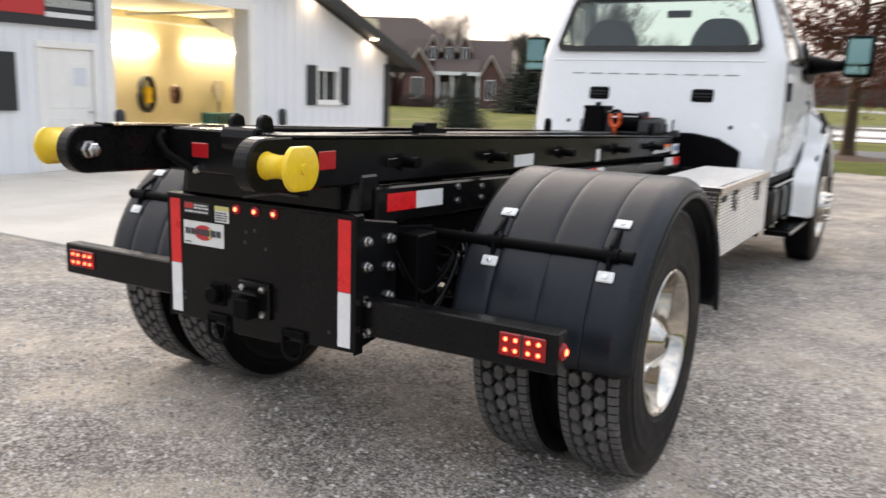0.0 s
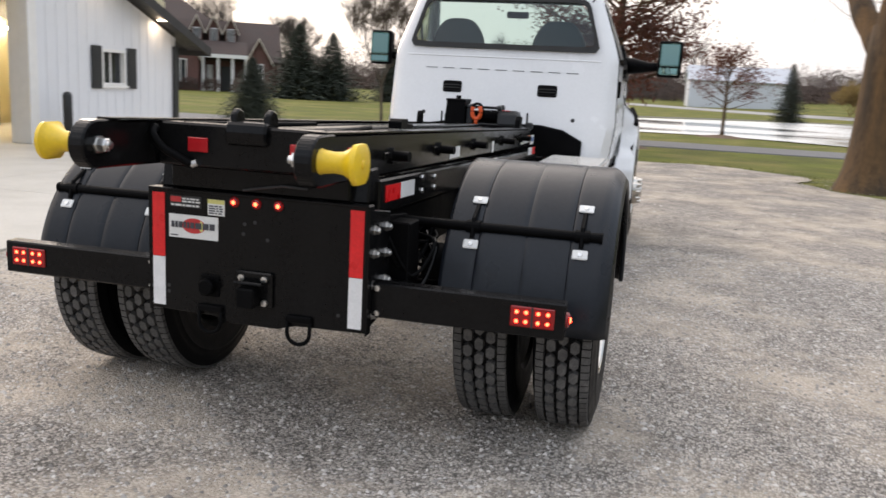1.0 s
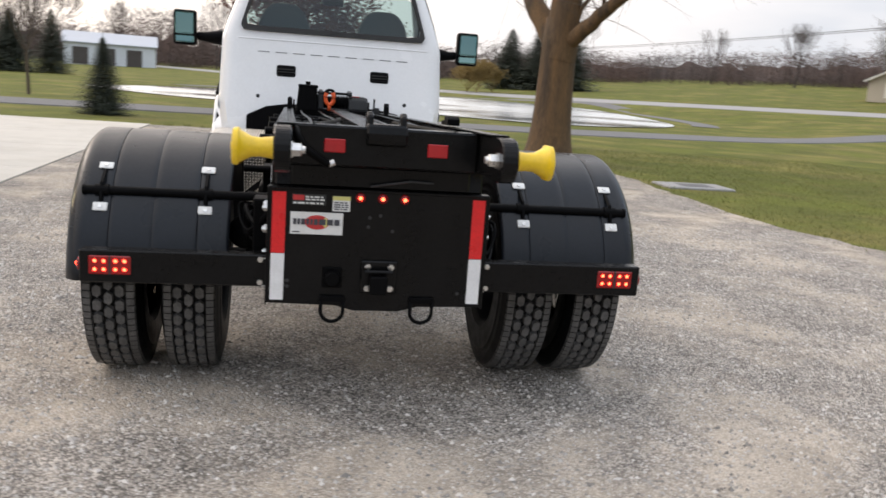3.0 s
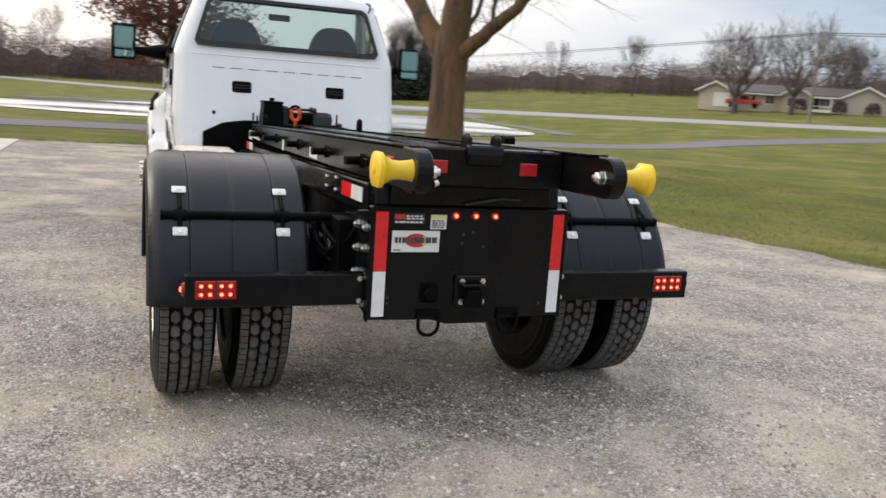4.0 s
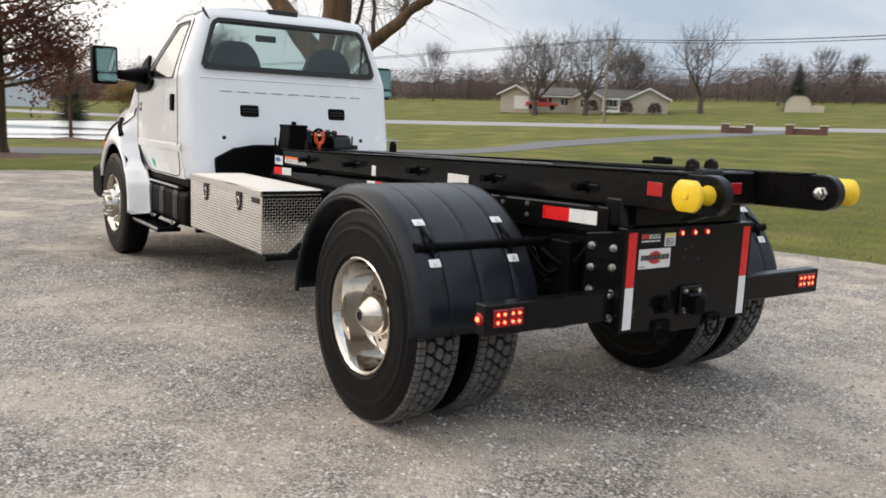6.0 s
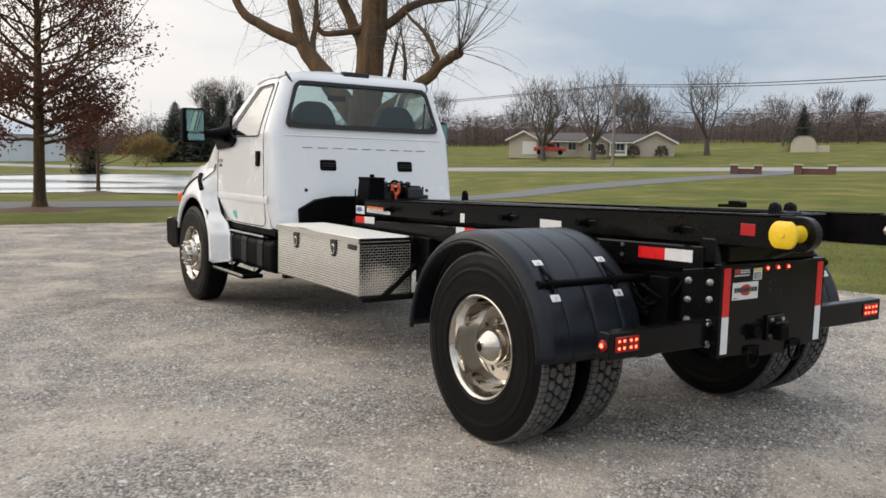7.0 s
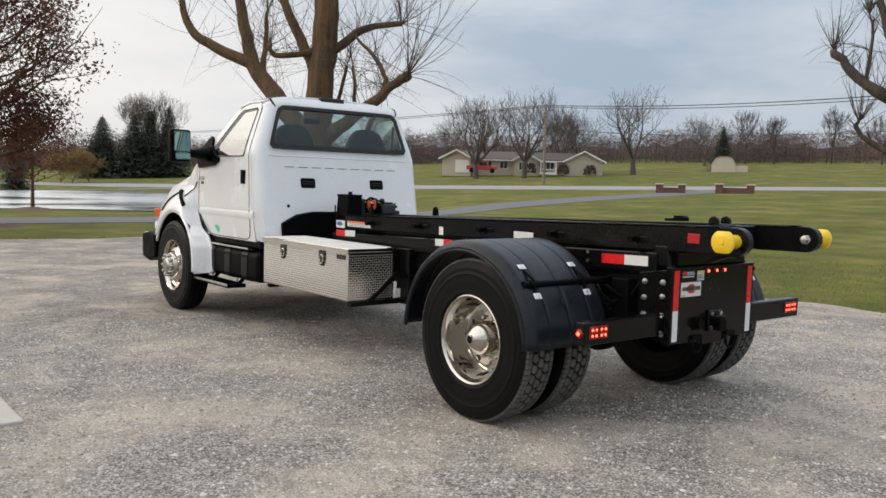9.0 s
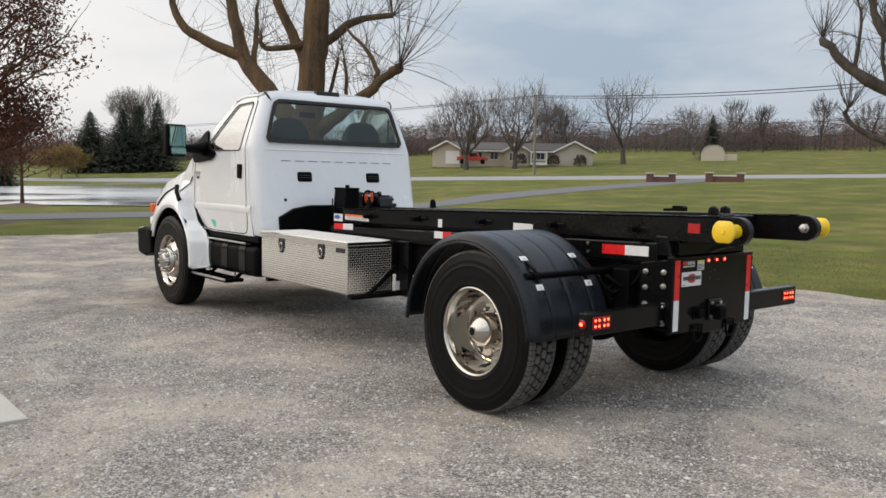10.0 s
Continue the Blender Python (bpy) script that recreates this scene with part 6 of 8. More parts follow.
for s in (-1, 1):
    xo, xi = s * 1.055, s * 0.560
    y0, y1, z0, z1 = 2.955, 4.565, 0.538, 0.972
    tb = part("toolbox", box((min(xo, xi), y0, z0), (max(xo, xi), y1, z1), 0.006), M_ALU, truck, "bright aluminium tread-plate toolbox under the deck")
    lid = part("lid", box((min(xo + s * 0.008, xi), y0 - 0.006, z1 - 0.002), (max(xo + s * 0.008, xi), y1 + 0.006, 1.008), 0.006), M_ALU, tb)
    part("lid_edge", box((min(xo + s * 0.007, xo + s * 0.012), y0 - 0.006, z1 - 0.012), (max(xo + s * 0.007, xo + s * 0.012), y1 + 0.006, 1.000), 0.001), M_ALU, tb)
    c = 0.0212
    part("tread_pattern", tread_lugs(Vector((xo, y0 + 0.004, z0 + 0.012)), Vector((0, 1, 0)), Vector((0, 0, 1)), Vector((s, 0, 0)), 75, 19, c), M_LUG, tb)
    part("tread_pattern", tread_lugs(Vector((min(xo, xi) + 0.008, y0, z0 + 0.012)), Vector((1, 0, 0)), Vector((0, 0, 1)), Vector((0, -1, 0)), 22, 19, c), M_LUG, tb)
    part("tread_pattern", tread_lugs(Vector((min(xo, xi) + 0.008, y0 + 0.004, 1.008)), Vector((1, 0, 0)), Vector((0, 1, 0)), Vector((0, 0, 1)), 22, 75, c), M_LUG, tb)
    for y in (4.14, 3.395):
        x0, x1 = sorted((xo, xo + s * 0.012))
        la = part("latch", prism(rounded_poly([(y - 0.052, 0.958), (y + 0.052, 0.958), (y + 0.052, 0.875), (y + 0.030, 0.818), (y - 0.030, 0.818), (y - 0.052, 0.875)], 0.02), x0, x1, "x", 0.003), M_SEAM, tb, "black and chrome paddle latch")
        ring = bmesh.new()
        add_pipe(ring, [(xo + s * 0.013, y + 0.030 * math.cos(t), 0.880 + 0.040 * math.sin(t)) for t in [2 * math.pi * k / 20 for k in range(21)]], 0.007, 6)
        part("latch_rim", ring, M_CHROME, la, "chrome pull ring", True)
    x0, x1 = sorted((xo, xo + s * 0.006))
    pl_ = part("maker_plate", box((x0, 3.00, 0.905), (x1, 3.145, 0.945), 0.002), M_SEAM, tb)
    # carrying bracket
    for y in (2.97, 4.50):
        part("bracket_foot", box((min(s * 0.45, s * 1.03), y - 0.03, 0.492), (max(s * 0.45, s * 1.03), y + 0.03, 0.536), 0.005), M_BLACK, tb)
        part("bracket_post", box((min(s * 0.44, s * 0.50), y - 0.16, 0.492), (max(s * 0.44, s * 0.50), y + 0.03, 1.00), 0.005), M_BLACK, tb)
    part("brace", prism([(s * 0.80, 0.53), (s * 0.86, 0.53), (s * 0.53, 0.80), (s * 0.53, 0.745)], 2.938, 2.946, "y"), M_BLACK, tb)
    part("plate_tag", box((min(s * 0.50, s * 0.555), 2.935, 0.55), (max(s * 0.50, s * 0.555), 2.945, 0.63)), M_LABEL, tb)
    part("air_tank", tube((s * 0.50, 1.95, 0.78), (s * 0.50, 2.55, 0.78), 0.085, seg=20), M_BLACKMATT, truck, "black cylindrical air tank", True)


# ---- the workshop ----
shop = thing("workshop", (-13, 9, 0), "white-sided workshop with a dark gable roof and open bay", "building")
SX, SN, SS, RIDGE_Y, RIDGE_Z, SLOPE = -10.4, 15.85, 2.1, 8.98, 5.0, 0.37


def gable_z(y):
    return RIDGE_Z - SLOPE * abs(y - RIDGE_Y) - 0.10


def wall_piece(y0, y1, z0, top=None):
    """A stretch of the gable wall from y0 to y1, up to the roof or to top."""
    ys = [y0, y1] if not (y0 < RIDGE_Y < y1) or top else [y0, RIDGE_Y, y1]
    return prism([(y0, z0), (y1, z0)] + [(y, top or gable_z(y)) for y in ys[::-1]], SX - 0.16, SX, "x")


DOOR_Y, DOOR_Z, BAY, BAY_Z = (6.12, 7.12), 2.04, (7.50, 10.85), 3.05
WIN_Y, WIN_Z = (13.02, 13.86), (1.17, 1.95)
for piece in ((SS, DOOR_Y[0], 0.0, None), (DOOR_Y[0], DOOR_Y[1], DOOR_Z, None), (DOOR_Y[1], BAY[0], 0.0, None), (BAY[0], BAY[1], BAY_Z, None), (BAY[1], WIN_Y[0], 0.0, None),
              (WIN_Y[0], WIN_Y[1], 0.0, WIN_Z[0]), (WIN_Y[0], WIN_Y[1], WIN_Z[1], None), (WIN_Y[1], SN, 0.0, None)):
    part("wall", wall_piece(*piece), M_SIDING, shop)
bm = bmesh.new()
y = SS + 0.1
while y < SN - 0.05:
    z0 = BAY_Z if BAY[0] - 0.2 < y < BAY[1] + 0.2 else (DOOR_Z + 0.1 if DOOR_Y[0] - 0.1 < y < DOOR_Y[1] + 0.1 else 0.02)
    if WIN_Y[0] - 0.5 < y < WIN_Y[1] + 0.5:
        add_box(bm, (SX, y - 0.012, 0.02), (SX + 0.012, y + 0.012, WIN_Z[0] - 0.1))
        z0 = WIN_Z[1] + 0.1
    add_box(bm, (SX, y - 0.012, z0), (SX + 0.012, y + 0.012, gable_z(y) - 0.05))
    y += 0.305
part("siding_ribs", bm, M_SIDING, shop)
part("wall", box((-24, SN - 0.16, 0), (SX - 0.16, SN, 2.3)), M_SIDING, shop)
part("wall", box((-24, SS, 0), (SX - 0.16, SS + 0.16, 2.3)), M_SIDING, shop)
part("wall", prism([(SS, 0), (SN, 0), (SN, 2.3), (RIDGE_Y, 4.85), (SS, 2.3)], -24.16, -24, "x"), M_SIDING, shop)
for sgn in (-1, 1):
    ye = RIDGE_Y + sgn * 7.75
    poly = [(RIDGE_Y, RIDGE_Z), (ye, RIDGE_Z - SLOPE * 7.75), (ye, RIDGE_Z - SLOPE * 7.75 + 0.05), (RIDGE_Y, RIDGE_Z + 0.13)]
    part("roof", prism(poly, -24.4, SX + 0.42, "x"), M_ROOFDARK, shop)
    fas = [(RIDGE_Y, RIDGE_Z + 0.14), (ye, RIDGE_Z - SLOPE * 7.75 + 0.06), (ye, RIDGE_Z - SLOPE * 7.75 - 0.16), (RIDGE_Y, RIDGE_Z - 0.10)]
    part("fascia", prism(fas, SX + 0.42, SX + 0.47, "x"), M_FASCIA, shop)
    part("soffit", prism([(RIDGE_Y, RIDGE_Z - 0.03), (ye, RIDGE_Z - SLOPE * 7.75 - 0.03), (ye, RIDGE_Z - SLOPE * 7.75 - 0.05), (RIDGE_Y, RIDGE_Z - 0.05)], SX - 0.16, SX + 0.42, "x"), M_FASCIA, shop)
    part("eave_board", box((-24.4, ye - 0.02, RIDGE_Z - SLOPE * 7.75 - 0.16), (SX + 0.47, ye + 0.02, RIDGE_Z - SLOPE * 7.75 + 0.06)), M_FASCIA, shop)
for y in (12.75, 15.0, 10.6):
    z = RIDGE_Z - SLOPE * (y - RIDGE_Y) - 0.055
    dl = part("soffit_lamp", shifted(lathe([(0.0, 0.11), (-0.02, 0.10), (-0.022, 0.0)], "z", 20), pose(SX + 0.22, y, z)), M_DOWN, shop, "lit round soffit lamp")
    lamp = new("soffit_light", bpy.data.lights.new("soffit_light", "AREA"))
    lamp.data.shape, lamp.data.size, lamp.data.energy, lamp.data.color = "DISK", 0.2, 2.5, (1.0, 0.80, 0.58)
    lamp.matrix_world = look((SX + 0.22, y, z - 0.03), (SX + 0.22, y, 0))
part("downspout", box((SX + 0.005, SN - 0.14, 0.02), (SX + 0.09, SN + 0.03, 2.15), 0.01), M_SHUTTER, shop, "black downspout at the corner")
part("base_trim", box((SX + 0.002, BAY[1] + 0.22, 0.0), (SX + 0.02, SN - 0.15, 0.14)), M_TRIM, shop)
# bay opening with cream jambs
for y0, y1 in ((BAY[0] - 0.20, BAY[0] + 0.012), (BAY[1] - 0.012, BAY[1] + 0.22)):
    part("bay_jamb", box((SX - 0.45, y0, 0.019), (SX + 0.03, y1, BAY_Z + 0.1), 0.01), M_TRIM, shop)
part("bay_header", box((SX - 0.175, BAY[0] + 0.013, BAY_Z - 0.02), (SX + 0.028, BAY[1] - 0.013, BAY_Z + 0.2), 0.01), M_TRIM, shop)
for y in (BAY[0] + 0.1, BAY[1] - 0.15):
    part("bay_door_track", box((-14.0, y, 2.98), (SX - 0.46, y + 0.05, 3.03)), M_TRIM, shop)
# personnel door, window with shutters, sign
door = part("door", box((SX - 0.06, DOOR_Y[0] + 0.03, 0.02), (SX - 0.015, DOOR_Y[1] - 0.03, DOOR_Z - 0.03), 0.004), M_TRIM, shop, "white panelled personnel door")
for z0, z1 in ((0.25, 0.9), (1.05, 1.8)):
    for k in (0, 1):
        y0 = DOOR_Y[0] + 0.14 + k * 0.40
        part("door_panel", box((SX - 0.017, y0, z0), (SX - 0.008, y0 + 0.32, z1), 0.006), M_TRIM, door)
part("door_notice", box((SX - 0.008, DOOR_Y[1] - 0.40, 1.42), (SX - 0.004, DOOR_Y[1] - 0.16, 1.72)), M_SHEDWHITE, door)
part("door_knob", shifted(lathe([(0, 0.03), (0.05, 0.03), (0.06, 0.0)], "x", 12), pose(SX - 0.015, DOOR_Y[1] - 0.10, 1.0)), M_ZINC, door)
for a in ((DOOR_Y[0] - 0.08, DOOR_Y[0] + 0.02, 0.02, DOOR_Z - 0.021), (DOOR_Y[1] - 0.02, DOOR_Y[1] + 0.08, 0.02, DOOR_Z - 0.021), (DOOR_Y[0] - 0.08, DOOR_Y[1] + 0.08, DOOR_Z - 0.02, DOOR_Z + 0.09)):
    part("door_casing", box((SX - 0.03, a[0], a[2]), (SX + 0.018, a[1], a[3]), 0.004), M_TRIM, shop)


def shuttered_window(y0, y1, z0, z1, sh):
    w = part("window", box((SX - 0.14, y0 + 0.04, z0 + 0.04), (SX - 0.10, y1 - 0.04, z1 - 0.04)), M_DARKGLASS, shop, "white sash window between black shutters")
    for a in ((y0, y1, z1 - 0.06, z1), (y0, y1, z0, z0 + 0.06), (y0, y0 + 0.06, z0 + 0.061, z1 - 0.061), (y1 - 0.06, y1, z0 + 0.061, z1 - 0.061)):
        part("window_frame", box((SX - 0.12, a[0], a[2]), (SX + 0.02, a[1], a[3]), 0.004), M_TRIM, w)
    part("muntin", box((SX - 0.11, (y0 + y1) / 2 - 0.02, z0), (SX - 0.08, (y0 + y1) / 2 + 0.02, z1)), M_TRIM, w)
    part("window_sill", box((SX, y0 - 0.04, z0 - 0.05), (SX + 0.06, y1 + 0.04, z0), 0.005), M_TRIM, w)
    for a, b in ((y0 - sh - 0.03, y0 - 0.03), (y1 + 0.03, y1 + sh + 0.03)):
        s_ = part("shutter", box((SX + 0.012, a, z0 - 0.06), (SX + 0.045, b, z1 + 0.06), 0.004), M_SHUTTER, shop, "black louvred shutter")
        for k in range(12):
            zz = z0 + 0.01 + k * (z1 - z0 - 0.02) / 12
            part("louvre", box((SX + 0.045, a + 0.04, zz), (SX + 0.052, b - 0.04, zz + 0.035), 0.002), M_SHUTTER, s_)


shuttered_window(WIN_Y[0], WIN_Y[1], WIN_Z[0], WIN_Z[1], 0.33)
sign = part("sign_board", box((SX + 0.015, 4.2, 2.36), (SX + 0.06, 7.18, 2.98), 0.01), M_SIGNDARK, shop, "dark sign board with a red and grey band")
part("sign_band", box((SX + 0.060, 4.5, 2.52), (SX + 0.066, 6.2, 2.80)), M_LABELRED, sign)
part("sign_band", box((SX + 0.060, 6.22, 2.66), (SX + 0.066, 7.08, 2.80)), M_ZINC, sign)
part("sign_band", box((SX + 0.060, 6.22, 2.50), (SX + 0.066, 7.08, 2.58)), M_LABEL, sign)
s_ = part("shutter", box((SX + 0.012, 5.15, 1.02), (SX + 0.045, 5.68, 1.92), 0.004), M_SHUTTER, shop, "black louvred shutter")
# inside of the bay
IX = -15.0
part("inner_wall", box((IX - 0.1, 3.0, 0), (IX, SN - 0.16, 3.2)), M_CREAM, shop)
part("inner_wall", box((IX, SN - 0.22, 0), (SX - 0.16, SN - 0.165, 3.2)), M_CREAM, shop)
part("inner_wall", box((IX, 5.6, 0), (SX - 0.17, 5.7, 3.2)), M_CREAM, shop)
part("inner_lining", box((SX - 0.20, BAY[1] + 0.23, 0), (SX - 0.165, SN - 0.23, 3.2)), M_CREAM, shop)
part("inner_ceiling", box((IX, 5.7, 3.2), (SX - 0.17, SN - 0.22, 3.26)), M_CREAM, shop)
part("inner_floor", box((-24, SS + 0.16, -0.1), (SX - 0.001, SN - 0.16, 0.018)), M_CONCRETE, shop)
part("wall_rail", box((IX, 5.7, 2.96), (IX + 0.03, SN - 0.23, 3.02)), M_TRIM, shop)
for y0, y1 in ((10.85, 12.3), (13.25, 15.4)):
    fx = part("tube_lamp", box((IX + 0.005, y0, 2.37), (IX + 0.05, y1, 2.43), 0.01), M_TRIM, shop, "lit fluorescent tube lamp on the back wall")
    part("lamp_tube", tube((IX + 0.09, y0 + 0.03, 2.40), (IX + 0.09, y1 - 0.03, 2.40), 0.03, seg=10), M_TUBE, fx)
    lamp = new("bay_light", bpy.data.lights.new("bay_light", "AREA"))
    lamp.data.shape, lamp.data.size, lamp.data.size_y, lamp.data.energy, lamp.data.color = "RECTANGLE", y1 - y0, 0.12, 23.0, (1.0, 0.90, 0.66)
    lamp.matrix_world = Matrix.Translation((IX + 0.22, (y0 + y1) / 2, 2.40)) @ pose(0, 0, 0, 0, -50, 0) @ pose(0, 0, 0, 0, 0, 90)
cab_t = thing("tool_cabinet", (-14.6, 14.1, 0), "dark teal steel tool cabinet inside the bay", "cabinet")
part("body", box((-14.95, 13.75, 0.02), (-14.40, 14.45, 0.76), 0.02), M_TEALCAB, cab_t)
for k in range(4):
    part("drawer", box((-14.405, 13.8, 0.06 + k * 0.17), (-14.385, 14.4, 0.20 + k * 0.17), 0.006), M_TEALCAB, cab_t)
for y, z, r, c in ((11.95, 1.22, 0.42, M_SHUTTER), (12.85, 1.22, 0.20, M_BRICK)):
    coil = thing("hose_coil", (IX + 0.1, y, z), "coiled hose hanging on the bay wall", "hose")
    for k in range(3):
        bm = bmesh.new()
        add_pipe(bm, [(IX + 0.07 + 0.05 * k, y + r * 0.5 * math.cos(t), z + r * math.sin(t)) for t in [2 * math.pi * j / 20 for j in range(21)]], 0.04, 6)
        part("loop", bm, c, coil, "", True)
    part("hook", box((IX, y - 0.04, z + r - 0.02), (IX + 0.2, y + 0.04, z + r + 0.03), 0.01), M_ZINC, coil)
reel = thing("hose_reel", (IX + 0.1, 11.95, 1.2), "yellow hose reel on the bay's back wall", "hose reel")
part("reel_body", box((IX + 0.002, 11.84, 1.00), (IX + 0.2, 12.06, 1.40), 0.03, seg=2), M_YELLOW, reel)
part("reel_bracket", box((IX, 11.90, 1.40), (IX + 0.04, 12.0, 1.62), 0.005), M_ZINC, reel)
fun = thing("wall_dispenser", (IX + 0.15, 14.30, 0.6), "steel funnel dispenser with a pipe on the bay wall", "dispenser")
part("hopper", shifted(lathe([(1.05, 0.03), (1.15, 0.06), (1.25, 0.13), (1.55, 0.14), (1.58, 0.15), (1.60, 0.15)], "z", 16), pose(IX + 0.17, 14.30, 0)), M_ZINC, fun, "", True)
part("outlet_pipe", tube((IX + 0.17, 14.30, 0.5), (IX + 0.17, 14.30, 1.08), 0.03, seg=10), M_WOOD, fun)
part("hopper_bracket", box((IX, 14.23, 1.30), (IX + 0.05, 14.37, 1.50), 0.005), M_WOOD, fun)
for by in (11.35, 7.25):
    bol = thing("bollard", (-9.95, by, 0), "black steel bollard by the bay door", "bollard", "bay bollards")
    part("post", shifted(lathe([(0.0, 0.09), (0.95, 0.09), (1.0, 0.075), (1.03, 0.04), (1.035, 0.0)], "z", 20), pose(-9.95, by, 0.02)), M_SHUTTER, bol, "", True)


# ---- trees ----
def grow(bits, tips, p, d, length, r, depth, rng, spread=0.65, lift=0.12, split=(2, 4), seg=6, shrink=0.66, min_r=0.006):
    """One limb that wanders and forks; the ends go into tips."""
    n = 4 if depth > 1 else 3
    pts, radii = [p.copy()], [r]
    q, dd = p.copy(), d.copy()
    for k in range(n):
        dd = (dd + Vector((rng.uniform(-1, 1), rng.uniform(-1, 1), rng.uniform(-0.6, 1) * 1.0)) * 0.20 + Vector((0, 0, lift))).normalized()
        q = q + dd * (length / n)
        pts.append(q.copy())
        radii.append(max(min_r, r * (1 - 0.42 * (k + 1) / n)))
    bits.path(pts, radii, seg if r > 0.05 else (4 if r > 0.015 else 3))
    if depth <= 0:
        tips.append((pts[-1], dd))
        return
    for k in range(rng.randint(*split)):
        i = rng.randint(max(1, n - 2), n)
        side = Vector((rng.uniform(-1, 1), rng.uniform(-1, 1), rng.uniform(-0.3, 0.8)))
        side = (side - dd * side.dot(dd)).normalized()
        nd = (dd * (1 - spread * 0.5) + side * spread * rng.uniform(0.7, 1.2)).normalized()
        grow(bits, tips, pts[i], nd, length * rng.uniform(shrink - 0.1, shrink + 0.15), radii[i] * rng.uniform(0.5, 0.72), depth - 1, rng, spread, lift, split, seg, shrink, min_r)
    if depth > 0:
        grow(bits, tips, pts[-1], dd, length * shrink, radii[-1] * 0.8, depth - 1, rng, spread, lift, split, seg, shrink, min_r)


def shoots(bits, p, d, count, length, rng, r=0.011, droop=0.0):
    """Thin regrowth shoots from a limb, each bending its own way."""
    for k in range(count):
        side = Vector((rng.uniform(-1, 1), rng.uniform(-1, 1), rng.uniform(-0.7, 0.9)))
        dd = (d * 0.6 + side * 0.8 + Vector((0, 0, 0.40 - 1.5 * droop))).normalized()
        L = length * rng.uniform(0.4, 1.25)
        bend = Vector((rng.uniform(-0.10, 0.10), rng.uniform(-0.10, 0.10), rng.uniform(0.02, 0.26) - droop * rng.uniform(0.4, 1.9)))
        q = p.copy()
        n = 6
        pts, rad = [q.copy()], [r]
        for j in range(n):
            dd = (dd + bend + Vector((rng.uniform(-0.13, 0.13), rng.uniform(-0.13, 0.13), rng.uniform(-0.10, 0.10)))).normalized()
            q = q + dd * L / n
            pts.append(q.copy())
            rad.append(r * (1 - 0.80 * (j + 1) / n))
        bits.path(pts, rad, 3)
        for j in range(1, n):
            if rng.random() < 0.6:
                e = (pts[j] - pts[j - 1]).normalized()
                s2 = (e + Vector((rng.uniform(-1, 1), rng.uniform(-1, 1), rng.uniform(-0.7, 0.8))) * 0.7).normalized()
                w = L * rng.uniform(0.07, 0.17)
                m1 = pts[j] + s2 * w
                bits.path([pts[j], m1, m1 + (s2 + bend * 2).normalized() * w], [rad[j] * 0.65, rad[j] * 0.45, rad[j] * 0.2], 3)


rng = random.Random(11)
B = Vector((5.38, 14.75, 0.0))
big = thing("old_tree", tuple(B), "large bare tree with a thick brown trunk and pollarded limbs", "tree")
bits = Bits()
bits.path([B + Vector((0.013 * z, 0.015 * z, z)) for z in (-0.05, 0.08, 0.20, 0.40, 0.70, 1.1, 1.8, 2.5, 3.1)], [0.66, 0.60, 0.545, 0.495, 0.455, 0.425, 0.395, 0.385, 0.34], 18)
twigs = Bits()
MAIN_BOUGHS = [
    ([(0.03, 0.0, 2.2), (0.12, -0.06, 3.8), (0.18, -0.10, 4.8), (0.22, -0.12, 5.9), (0.22, -0.10, 7.6)], (0.385, 0.32, 0.31, 0.29, 0.19)),
    ([(0.0, 0.1, 2.5), (-0.25, 0.95, 3.3), (-0.48, 1.75, 4.1), (-0.60, 2.25, 4.7), (-0.70, 2.60, 5.9), (-0.8, 2.7, 7.2)], (0.27, 0.24, 0.21, 0.18, 0.14, 0.09)),
    ([(-0.58, 2.1, 4.5), (-1.3, 2.9, 4.95), (-1.75, 3.4, 5.4), (-1.9, 3.7, 6.3)], (0.16, 0.13, 0.11, 0.07)),
    ([(0.10, -0.05, 2.5), (0.45, -0.75, 3.0), (0.80, -1.45, 3.5), (1.0, -1.85, 3.85), (1.18, -2.17, 4.06)], (0.20, 0.155, 0.125, 0.10, 0.12)),
    ([(0.70, -0.60, 5.1), (0.85, -1.20, 4.6), (0.93, -1.60, 4.1), (0.90, -1.65, 3.72)], (0.030, 0.045, 0.060, 0.055)),
    ([(0.30, -0.18, 4.65), (0.85, -0.49, 5.19), (1.26, -0.73, 5.38), (1.79, -1.04, 5.47)], (0.12, 0.10, 0.075, 0.07)),
    ([(0.20, -0.20, 2.9), (0.45, -0.30, 3.5), (0.68, -0.39, 4.4)], (0.06, 0.05, 0.035)),
    ([(0.55, -0.85, 3.05), (0.75, -0.60, 3.8), (0.80, -0.47, 4.4)], (0.055, 0.045, 0.03)),
    ([(0.05, 0.02, 4.75), (-0.26, 0.15, 4.62), (-0.84, 0.48, 4.56), (-0.93, 0.54, 4.85)], (0.09, 0.075, 0.065, 0.045)),
    ([(0.1, 0.1, 4.2), (-0.2, 0.4, 5.0), (-0.55, 0.8, 6.2), (-0.8, 1.0, 7.4)], (0.15, 0.13, 0.10, 0.06)),
    ([(0.15, -0.1, 2.9), (0.55, 0.5, 3.5), (0.85, 0.9, 4.6), (1.1, 1.3, 6.0)], (0.08, 0.065, 0.05, 0.03)),
    ([(-0.5, 1.7, 4.1), (-0.3, 2.1, 4.9), (-0.1, 2.3, 6.0)], (0.09, 0.07, 0.04)),
]
